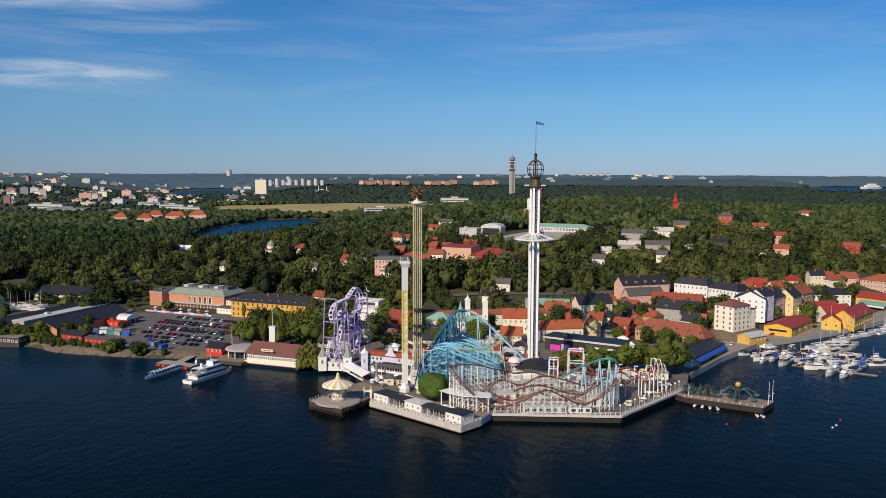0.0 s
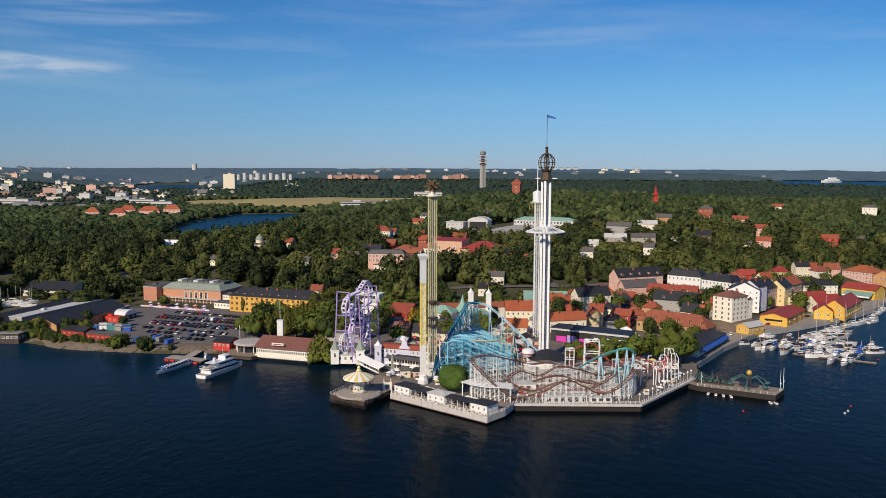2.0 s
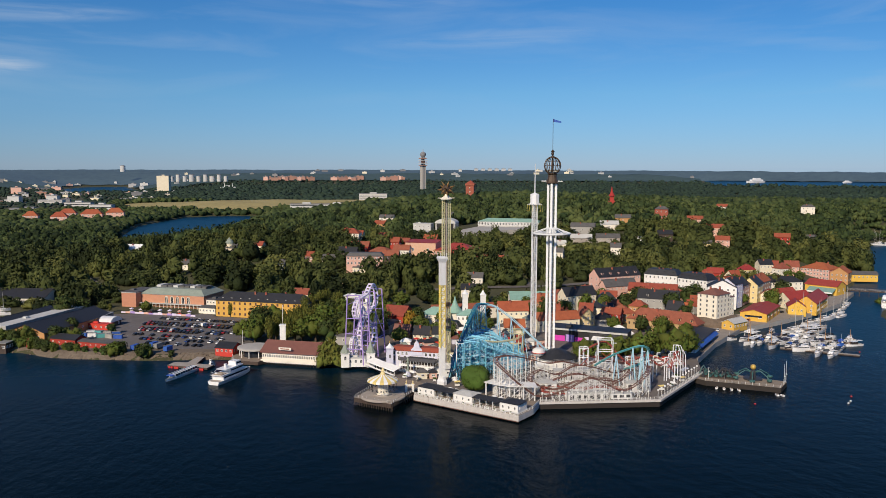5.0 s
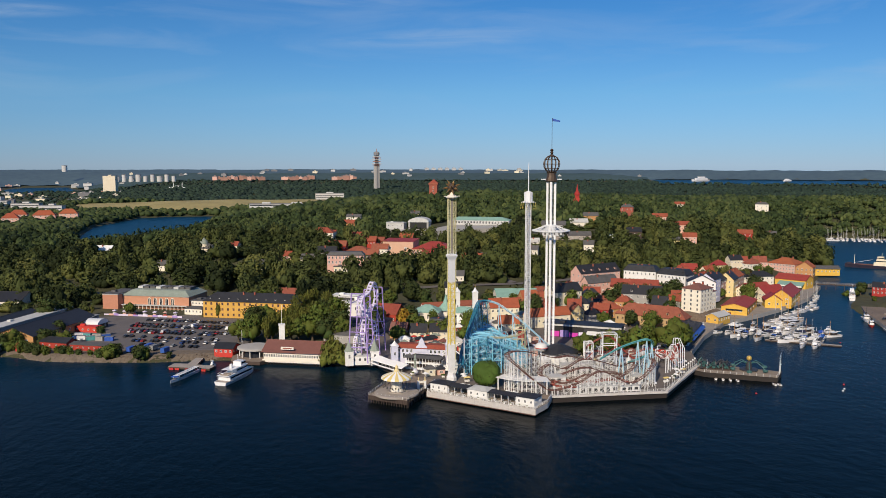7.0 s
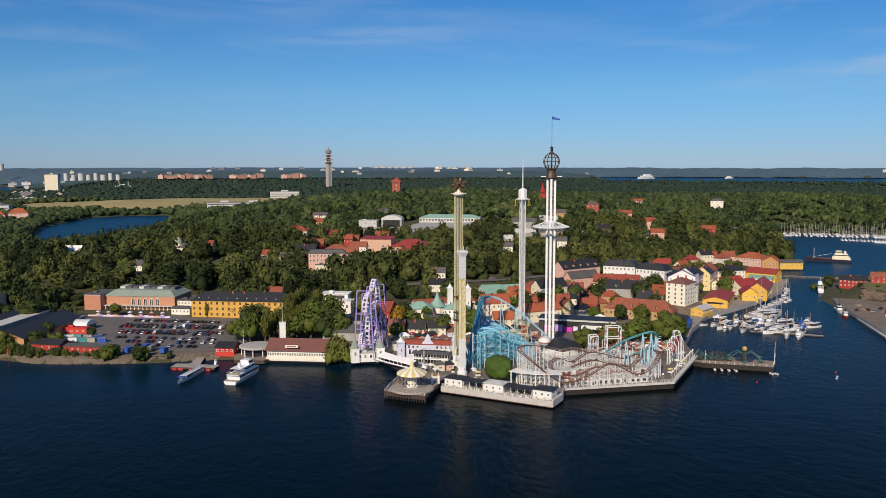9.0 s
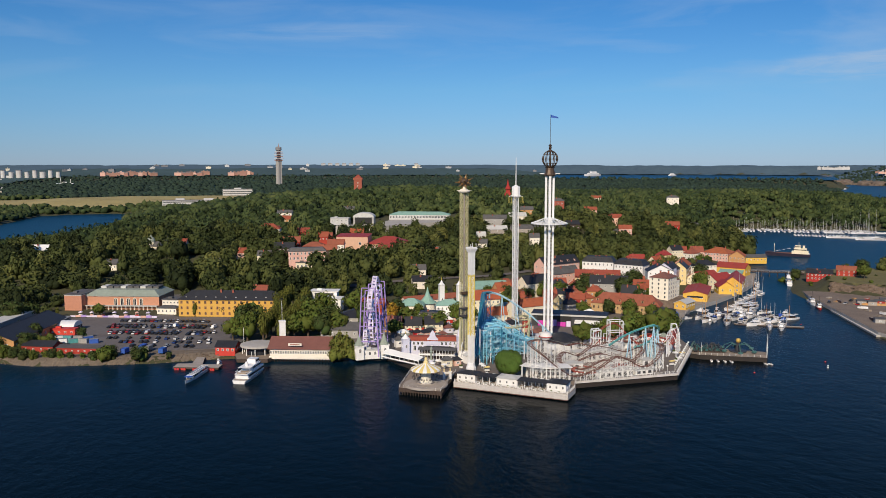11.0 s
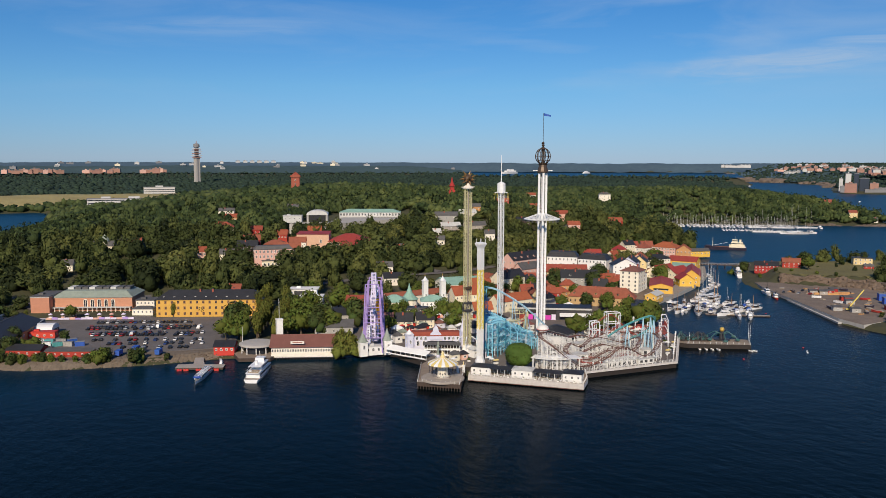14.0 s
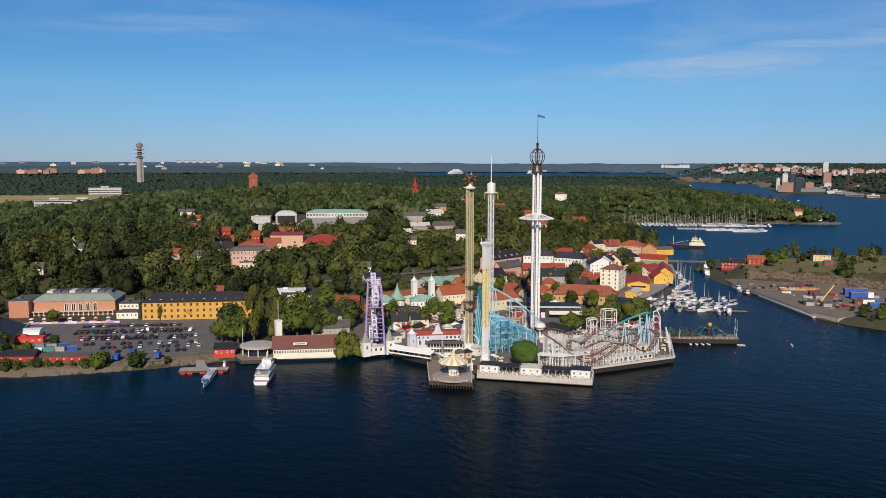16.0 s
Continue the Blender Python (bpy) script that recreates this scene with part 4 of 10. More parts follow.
def house(name, label, a, b_, depth, h, roof="gable", rh=4.0, wall="ivory_plaster", top="tile_roof", floors=2, wins=5, base=None, win=(1.2, 1.7), chimneys=1,
          eave=0.5, side_wins=2, dormers=0, group="", category="house", arch=False, trim=None, back=False, skirt=1.5, frames="white_paint"):
    """A building whose front wall runs from a to b; depth goes back from there."""
    a, b_ = Vector((*a, 0)), Vector((*b_, 0))
    d = b_ - a
    L = d.length
    mid = (a + b_) / 2 + Vector((-d.y, d.x, 0)).normalized() * depth / 2
    BUILT.append((mid.x, mid.y, 0.5 * max(L, depth)))
    z = ground_at(mid.x, mid.y) if base is None else base
    root = thing(name, label, category, pose(a.x, a.y, z, 0, 0, math.degrees(math.atan2(d.y, d.x))), group)
    w = Mesh()
    w.box(0, 0, -skirt, L, depth, h, wall)
    e = eave
    if roof == "gable":
        w.add([(0.02, 0.02, h), (0.02, depth - 0.02, h), (0.02, depth / 2, h + rh), (L - 0.02, 0.02, h), (L - 0.02, depth - 0.02, h), (L - 0.02, depth / 2, h + rh)],
              [(1, 0, 2), (3, 4, 5)], wall)
    if roof == "cross":
        w.add([(0.02, 0.02, h), (L - 0.02, 0.02, h), (L / 2, 0.02, h + rh), (0.02, depth - 0.02, h), (L - 0.02, depth - 0.02, h), (L / 2, depth - 0.02, h + rh)],
              [(0, 1, 2), (4, 3, 5)], wall)
    if trim:
        w.box(-0.08, -0.08, h - 0.5, L + 0.08, depth + 0.08, h - 0.02, trim)
    part("wall", w, root)
    r = Mesh()
    s, th = rh / (depth / 2 if roof != "cross" else L / 2), 0.25
    if roof == "gable":
        for y0, y1 in ((-e, depth / 2), (depth + e, depth / 2)):
            p = [(-e, y0, h - s * e), (L + e, y0, h - s * e), (L + e, y1, h + rh), (-e, y1, h + rh)]
            r.add(p + [(x, y, q + th) for x, y, q in p], [(0, 1, 2, 3), (7, 6, 5, 4), (0, 4, 5, 1), (1, 5, 6, 2), (3, 7, 4, 0)], top)
        r.box(-e, depth / 2 - 0.2, h + rh, L + e, depth / 2 + 0.2, h + rh + th + 0.12, top)
    elif roof == "cross":
        for x0, x1 in ((-e, L / 2), (L + e, L / 2)):
            p = [(x0, -e, h - s * e), (x0, depth + e, h - s * e), (x1, depth + e, h + rh), (x1, -e, h + rh)]
            r.add(p + [(x, y, q + th) for x, y, q in p], [(0, 1, 2, 3), (7, 6, 5, 4), (0, 4, 5, 1), (1, 5, 6, 2), (3, 7, 4, 0)], top)
        r.box(L / 2 - 0.2, -e, h + rh, L / 2 + 0.2, depth + e, h + rh + th + 0.12, top)
    elif roof in ("hip", "mansard"):
        k = min(depth / 2, L / 2) * (0.95 if roof == "hip" else 0.35)
        lo = [(-e, -e), (L + e, -e), (L + e, depth + e), (-e, depth + e)]
        hi = [(k, k), (L - k, k), (L - k, depth - k), (k, depth - k)]
        r.add([(x, y, h) for x, y in lo] + [(x, y, h + rh) for x, y in hi], [(0, 1, 5, 4), (1, 2, 6, 5), (2, 3, 7, 6), (3, 0, 4, 7), (4, 5, 6, 7), (3, 2, 1, 0)], top)
        r.box(-e, -e, h - 0.18, L + e, depth + e, h - 0.01, top)
    elif roof == "flat":
        r.box(-e, -e, h, L + e, depth + e, h + 0.35, top)
        r.box(L * 0.2, depth * 0.3, h + 0.35, L * 0.2 + min(3, L / 4), depth * 0.3 + min(3, depth / 3), h + 1.4, top)
    elif roof == "mono":
        p = [(-e, -e, h), (L + e, -e, h), (L + e, depth + e, h + rh), (-e, depth + e, h + rh)]
        r.add(p + [(x, y, q + th) for x, y, q in p], [(3, 2, 1, 0), (4, 5, 6, 7), (0, 1, 5, 4), (1, 2, 6, 5), (2, 3, 7, 6), (3, 0, 4, 7)], top)
        w2 = Mesh().add([(0, depth, h - 0.1), (L, depth, h - 0.1), (L, depth, h + rh), (0, depth, h + rh), (0, 0.1, h - 0.1), (L, 0.1, h - 0.1)], [(1, 0, 3, 2), (0, 4, 3), (5, 1, 2)], wall)
        part("upper_wall", w2, root)
    elif roof == "barrel":
        pts = [(depth / 2 - (depth / 2 + e) * math.cos(t), h + rh * math.sin(t)) for t in np.linspace(0, math.pi, 11)]
        v = [(x, y, q) for x in (-e, L + e) for y, q in pts]
        r.add(v, [(i, i + 1, 12 + i, 11 + i) for i in range(10)] + [tuple(range(11))[::-1], tuple(range(11, 22))], top)
    rf = part("roof", r, root)
    for c in range(chimneys):
        cx = L * (0.25 + 0.5 * ((c * 0.618 + 0.3) % 1.0))
        cy = depth * (0.5 + 0.12 * (1 if c % 2 else -1))
        zz = h + rh * (0.9 if roof != "flat" else 0.1)
        q = Mesh().box(cx - 0.5, cy - 0.4, zz - 1.2, cx + 0.5, cy + 0.4, zz + 1.3, "red_brick").box(cx - 0.6, cy - 0.5, zz + 1.3, cx + 0.6, cy + 0.5, zz + 1.5, "dark_steel")
        part("chimney", q, rf)
    for c in range(dormers):
        cx = L * (c + 0.5) / dormers
        y0, zz = depth * 0.12, h + rh * 0.24
        q = Mesh().box(cx - 0.8, y0 - 0.5, zz - 0.3, cx + 0.8, y0 + depth * 0.2, zz + 1.3, wall)
        q.add([(cx - 1, y0 - 0.7, zz + 1.3), (cx + 1, y0 - 0.7, zz + 1.3), (cx, y0 - 0.7, zz + 2), (cx - 1, y0 + depth * 0.25, zz + 1.3), (cx + 1, y0 + depth * 0.25, zz + 1.3), (cx, y0 + depth * 0.25, zz + 2)],
              [(0, 1, 2), (0, 2, 5, 3), (2, 1, 4, 5), (0, 3, 4, 1)], top)
        q.box(cx - 0.45, y0 - 0.53, zz + 0.1, cx + 0.45, y0 - 0.501, zz + 1.1, "glass")
        part("dormer", q, rf)
    fh = h / max(floors, 1)
    wm = window_mesh(*win, arch, frames)
    for fl in range(floors):
        zz = fl * fh + (fh - win[1]) * 0.55
        for face in range(4):
            cnt = wins if face % 2 == 0 else side_wins
            if face == 2 and not back:
                continue
            run = L if face % 2 == 0 else depth
            for c in range(cnt):
                q = run * (c + 0.5) / cnt
                m = (pose(q, 0, zz), pose(L, q, zz, 0, 0, 90), pose(L - q, depth, zz, 0, 0, 180), pose(0, depth - q, zz, 0, 0, 270))[face]
                part("window", wm, root, "", m)
    return root


# ---------------------------------------------------------------- quays, decks and piers
def slab(name, label, ring, z0, z1, top, side="weathered_timber", kind="structure", category="pavement"):
    q = Mesh()
    k = len(ring)
    q.add([(x, y, z1) for x, y in ring], [tuple(range(k))], top)
    q.add([(x, y, z0) for x, y in ring] + [(x, y, z1) for x, y in ring], [(i, (i + 1) % k, k + (i + 1) % k, k + i) for i in range(k)], side)
    return thing(name, label, category, kind=kind, mesh=q)


DECK = 3.1
slab("pavement_1", "worn grey paving of the amusement park on its quay", [(-62, 421), (-47, 418), (-39, 391), (-27, 371), (21, 338), (74.3, 335.5), (114.5, 380), (125, 410), (152, 446), (150, 480), (118, 488), (60, 506),
      (-10, 522), (-60, 470)], -2, DECK, "paving", "tarred_timber")
slab("baseboard_1", "pale timber edge along the promenade", [(20.2, 337.5), (74.6, 334.7), (115.3, 379.7), (114.2, 380.3), (74.2, 335.9), (21, 338.6)], 2.35, DECK + 0.14, "pale_boards", "pale_boards")
slab("pavement_2", "grey timber deck of the long pier", [(-32, 356.5), (7.6, 319.8), (16, 328.6), (21, 338.4), (-24, 369)], 0.75, DECK + 0.1, "timber_deck", "pale_boards")
slab("pavement_3", "grey timber deck of the square swing-ride pier", [(-58.6, 355.5), (-43, 343), (-24, 374), (-38, 389), (-44, 384)], 1.2, DECK + 0.05, "timber_deck", "dark_timber")
slab("pavement_4", "grey timber deck of the floating dock", [(104, 377), (110, 366.5), (139, 349.5), (148, 360), (122, 382), (112, 386)], -1, 2.4, "timber_deck", "tarred_timber")
slab("pavement_5", "harbour quay of pale granite paving", [(125, 408), (153.4, 446), (188, 483.5), (228, 506.5), (263, 529), (308.5, 565.5), (354, 616), (344, 626), (300, 584), (250, 556), (206, 536), (180, 512), (150, 478), (118, 470)], -2, 2.9, "quay_stone", "grey_plaster")
slab("road_1", "grey asphalt car park by the shore", [(-216, 500), (-186, 474), (-150, 466), (-120, 462), (-106, 505), (-100, 538), (-82, 540), (-147, 566), (-160, 592), (-222, 612), (-240, 590), (-228, 555)], 1.5, 2.9, "asphalt", "asphalt", category="road")
slab("pavement_6", "sandy strip along the shore", [(-240, 484), (-222, 471), (-187, 460), (-160, 456), (-122, 455), (-124, 462), (-150, 466), (-188, 474), (-222, 488)], 0.5, 2.7, "sand", "sand")
bank = smooth_path([(-268, 485, 0), (-241, 480, 0), (-222, 466, 0), (-187, 456, 0), (-161, 452, 0), (-140, 450.5, 0), (-122, 450, 0)], False, 1.2)
rk = np.random.RandomState(8)
bv = [(p.x + 0.25 * j + rk.uniform(-0.4, 0.4), p.y + (-1.6, 0.6, 2.6, 5.0, 9.0)[j] + rk.uniform(-0.4, 0.4), (-0.6, 0.75, 1.9, 2.85, 3.0)[j] + rk.uniform(-0.1, 0.2)) for j in range(5) for p in bank]
thing("shore_bank", "sandy bank with pebbles sloping into the water", "bank", kind="structure", mesh=Mesh().add(bv, [(j * len(bank) + i, j * len(bank) + i + 1, (j + 1) * len(bank) + i + 1, (j + 1) * len(bank) + i) for j in range(4) for i in range(len(bank) - 1)], "sand"))
slab("pavement_7", "bare yard of the shipyard on the islet", [(285, 458), (246, 380), (243, 360), (262, 362), (330, 380), (382, 410), (368, 462), (350, 488), (332, 512), (318, 520), (305, 500)], 0.4, 2.85, "yard_earth", "concrete")

post_me = Mesh().box(-0.17, -0.17, -3, 0.17, 0.17, 2.9, "dark_timber").data("pier_post")


def piles(name, label, a, b_, count):
    root = thing(name, label, "pier piles", pose(*a, 0))
    for k in range(count):
        t = k / (count - 1)
        part("pier_post", post_me, root, "", pose((b_[0] - a[0]) * t, (b_[1] - a[1]) * t, 0))
    return root


piles("pile_row", "dark timber piles carrying the swing-ride pier", (-58.3, 355.0), (-43.1, 342.7), 16)
piles("pile_row", "dark timber piles carrying the swing-ride pier", (-42.6, 343.2), (-24.2, 373.4), 20)
piles("pile_row", "dark timber piles under the long pier", (-31.0, 357.0), (7.9, 321.0), 30)
piles("pile_row", "dark timber piles under the long brown hall", (-104.6, 435.2), (-73.6, 423.0), 22)

side_run = Vector((7.6 + 32, 319.8 - 356.5, 0))
clad = thing("pier_cladding", "pale boarded side of the long pier above the water", "cladding", pose(-32, 356.5, 0, 0, 0, math.degrees(math.atan2(side_run.y, side_run.x))))
board_me = Mesh().box(0.06, -0.16, 0.0, 2.0, -0.02, 0.52, "pale_boards").data("board")
for k in range(26):
    for j in range(4):
        part("board", board_me, clad, "", pose(2.075 * k, -0.02 * (j % 2), 0.78 + 0.58 * j))
part("waler", Mesh().box(0, -0.26, 0.45, side_run.length, -0.02, 0.72, "brown_track"), clad, "brown timber waler at the waterline")

rail_post = Mesh().box(-0.09, -0.09, 0, 0.09, 0.09, 1.25, "white_paint").data("post")


def fence(name, label, pts, z, m="white_paint", step=2.0, h=1.2, pales=0.0):
    root = thing(name, label, "fence", pose(*pts[0], z))
    o = Vector((*pts[0], 0))
    rail = Mesh()
    for a, b_ in zip(pts, pts[1:]):
        a, b_ = Vector((*a, 0)) - o, Vector((*b_, 0)) - o
        cnt = max(1, int((b_ - a).length / step))
        for k in range(cnt):
            p = a + (b_ - a) * k / cnt
            part("post", rail_post, root, "", pose(*p))
        for zz in (h, h * 0.55, 0.15):
            rail.beam(a + Vector((0, 0, zz)), b_ + Vector((0, 0, zz)), 0.12, m)
        if pales:
            n_ = int((b_ - a).length / pales)
            for k in range(n_):
                p = a + (b_ - a) * (k + 0.5) / n_
                rail.beam(p + Vector((0, 0, 0.15)), p + Vector((0, 0, h)), 0.1, m)
    part("rail", rail, root)
    return root


fence("fence", "white pale fence along the long pier", [(-31.6, 356.4), (7.5, 320.2), (15.6, 328.8), (20.8, 338)], DECK + 0.1, pales=0.8)
fence("fence", "grey-white railing along the promenade", [(21.5, 338.4), (74.2, 335.9), (114.1, 380.2)], DECK, "pale_roof")
fence("fence", "grey railing round the swing-ride pier", [(-44, 383.6), (-58.2, 355.6), (-43, 343.4), (-24.4, 373.8)], DECK, "weathered_timber")

# promenade lamps
lamp = thing("promenade_lamp", "white promenade lamp post with a globe light", "lamp", pose(22.5, 339.4, DECK), "lamps along the promenade")
part("pole", Mesh().lathe([(0.16, 0), (0.08, 0.4), (0.07, 3.1)], "white_paint", 6), lamp)
part("globe", Mesh().lathe([(0.1, 3.1), (0.42, 3.35), (0.5, 3.6), (0.42, 3.9), (0.12, 4.1)], "canvas_white", 8), lamp, "white glass globe")
for a, b_, cnt in (((22.5, 339.4), (73.6, 336.9), 13), ((74.6, 338.2), (113.4, 381), 14)):
    for k in range(cnt):
        if k or a[0] > 30:
            copy_thing(lamp, pose(a[0] + (b_[0] - a[0]) * k / cnt, a[1] + (b_[1] - a[1]) * k / cnt, DECK))


# ---------------------------------------------------------------- the tall rides
def lattice(q, cx, cy, w, z0, z1, m, step, t=0.25, leg=0.35, brace=None):
    c = [(cx - w / 2, cy - w / 2), (cx + w / 2, cy - w / 2), (cx + w / 2, cy + w / 2), (cx - w / 2, cy + w / 2)]
    for x, y in c:
        q.beam((x, y, z0), (x, y, z1), leg, m)
    z, flip = z0, 0
    while z < z1 - 0.1:
        zz = min(z + step, z1)
        for i in range(4):
            a, b_ = c[i], c[(i + 1) % 4]
            q.beam((*a, zz), (*b_, zz), t, brace or m)
            p, s = (a, b_) if flip else (b_, a)
            q.beam((*p, z), (*s, zz), t, brace or m)
        z, flip = zz, 1 - flip
    return q


def drop_tower():
    root = thing("drop_tower", "tall white four-column drop tower crowned by a dark open globe", "tower", pose(46.7, 418.8, 3.0, 0, 0, -21.5))
    r, top = 2.05, 95.0
    spots = [(r, 0), (0, r), (-r, 0), (0, -r)]
    for x, y in spots:
        q = Mesh().box(x - 0.55, y - 0.55, 0, x + 0.55, y + 0.55, top, "white_steel")
        for k in range(31):
            q.box(x - 0.63, y - 0.63, 3 + 3 * k, x + 0.63, y + 0.63, 3.25 + 3 * k, "white_steel")
        part("column", q, root)
    for i in range(4):
        a, b_, q = spots[i], spots[(i + 1) % 4], Mesh()
        for k in range(46):
            q.beam((*a, 1 + 2 * k), (*b_, 1 + 2 * k), 0.2, "silver_roof")
            q.beam((*a, 1 + 2 * k), (*b_, 3 + 2 * k), 0.16, "pale_roof")
        part("bracing", q, root)
    part("guide_rail", Mesh().box(-0.3, -0.3, 0, 0.3, 0.3, top, "brown_track"), root, "brown steel guide mast")
    neck = Mesh().lathe([(2.7, 92.8), (3.5, 93.4), (3.1, 94.2), (2.5, 96.2), (2.3, 97.4), (2.9, 97.9), (1.2, 98.2)], "dark_bronze", 12)
    for k in range(2):
        a = k * math.pi
        neck.beam((3 * math.cos(a), 3 * math.sin(a), 94.2), (5.6 * math.cos(a), 5.6 * math.sin(a), 94.2), 0.5, "white_steel")
    part("collar", neck, root, "dark bronze flared collar")
    globe = Mesh()
    for k in range(12):
        a = 2 * math.pi * k / 12
        globe.tube([(4.3 * math.sin(t) * math.cos(a), 4.3 * math.sin(t) * math.sin(a), 102.2 - 4.6 * math.cos(t)) for t in np.linspace(0.35, 2.85, 11)], 0.42, "dark_bronze")
    for t in (0.5, 1.05, 1.57, 2.1, 2.7):
        rr, zz = 4.3 * math.sin(t), 102.2 - 4.6 * math.cos(t)
        globe.tube([(rr * math.cos(a), rr * math.sin(a), zz) for a in np.linspace(0, 2 * math.pi, 25)[:-1]], 0.34, "dark_bronze", closed=True)
    globe.lathe([(0.5, 97.6), (0.45, 106.6)], "dark_bronze", 8)
    part("globe", globe, root, "open globe of dark bronze ribs")
    part("finial", Mesh().lathe([(1.5, 106.4), (1.1, 107.0), (0.4, 107.5), (0.9, 108.3), (0.5, 108.9), (1.0, 109.6), (0.2, 110.4)], "dark_bronze", 10), root)
    part("flagpole", Mesh().beam((0, 0, 110), (0, 0, 126.4), 0.26, "dark_steel"), root)
    fl = Mesh()
    for k in range(6):
        x0, x1 = 0.7 * k, 0.7 * (k + 1)
        f0, f1 = 0.3 * math.sin(k * 1.1), 0.3 * math.sin((k + 1) * 1.1)
        h0, h1 = 1.5 - 0.12 * k, 1.5 - 0.12 * (k + 1)
        s0, s1 = 126.3 - 0.22 * k, 126.3 - 0.22 * (k + 1)
        fl.add([(x0, f0, s0 - h0), (x1, f1, s1 - h1), (x1, f1, s1), (x0, f0, s0), (x0, f0 + 0.05, s0 - h0), (x1, f1 + 0.05, s1 - h1), (x1, f1 + 0.05, s1), (x0, f0 + 0.05, s0)],
               [(0, 1, 2, 3), (7, 6, 5, 4), (3, 2, 6, 7), (1, 0, 4, 5)], "canvas_blue")
    part("flag", fl, root, "dark blue flag in the wind")
    ring = Mesh()
    sec = [(8.6, 66.3), (10.1, 66.5), (10.3, 66.9), (10.0, 67.2), (8.6, 67.0)]
    k = len(sec)
    ring.add([(a * math.cos(2 * math.pi * j / 32), a * math.sin(2 * math.pi * j / 32), z) for j in range(32) for a, z in sec],
             [(j * k + i, ((j + 1) % 32) * k + i, ((j + 1) % 32) * k + (i + 1) % k, j * k + (i + 1) % k) for j in range(32) for i in range(k)], "white_steel")
    for j in range(16):
        a = 2 * math.pi * j / 16
        c, s_ = math.cos(a), math.sin(a)
        ring.beam((2.9 * c, 2.9 * s_, 69.6), (9.6 * c, 9.6 * s_, 67.1), 0.3, "white_steel")
        ring.beam((2.9 * c, 2.9 * s_, 67.0), (9.0 * c, 9.0 * s_, 66.6), 0.24, "white_steel")
    ring.lathe([(2.9, 66.4), (3.1, 69.6), (2.8, 70.0)], "white_steel", 16)
    g = part("gondola", ring, root, "white ring-shaped gondola")
    seat = Mesh().box(-0.35, -0.3, -1.0, 0.35, 0.2, 0.1, "grey_roof").data("seat")
    for j in range(24):
        a = 360 * j / 24
        part("seat", seat, g, "", pose(9.4 * math.cos(radians(a)), 9.4 * math.sin(radians(a)), 66.3, 0, 0, a + 90))
    return root


def star_flyer():
    root = thing("star_flyer_tower", "slim white lattice tower with a boxy white head and needle mast", "tower", pose(51, 473.7, 2.8))
    part("mast", lattice(Mesh(), 0, 0, 2.5, 0, 80, "white_steel", 2.5, 0.22, 0.5), root)
    part("ladder", Mesh().box(-0.35, -0.35, 0, 0.35, 0.35, 80, "pale_roof"), root)
    hd = Mesh().lathe([(1.8, 79), (2.7, 79.6), (2.7, 85.6), (1.8, 86.0), (0.6, 86.6)], "white_steel", 8)
    part("head", hd, root)
    part("needle", Mesh().lathe([(0.35, 86), (0.3, 95), (0.15, 103.4)], "white_steel", 6), root)
    for j in range(12):
        a = 2 * math.pi * j / 12
        c, s = math.cos(a), math.sin(a)
        q = Mesh().beam((2.4 * c, 2.4 * s, 80.4), (4.4 * c, 4.4 * s, 79.6), 0.25, "white_steel").beam((4.4 * c, 4.4 * s, 79.6), (4.7 * c, 4.7 * s, 75.6), 0.12, "yellow_steel")
        part("arm", q, root)
    return root


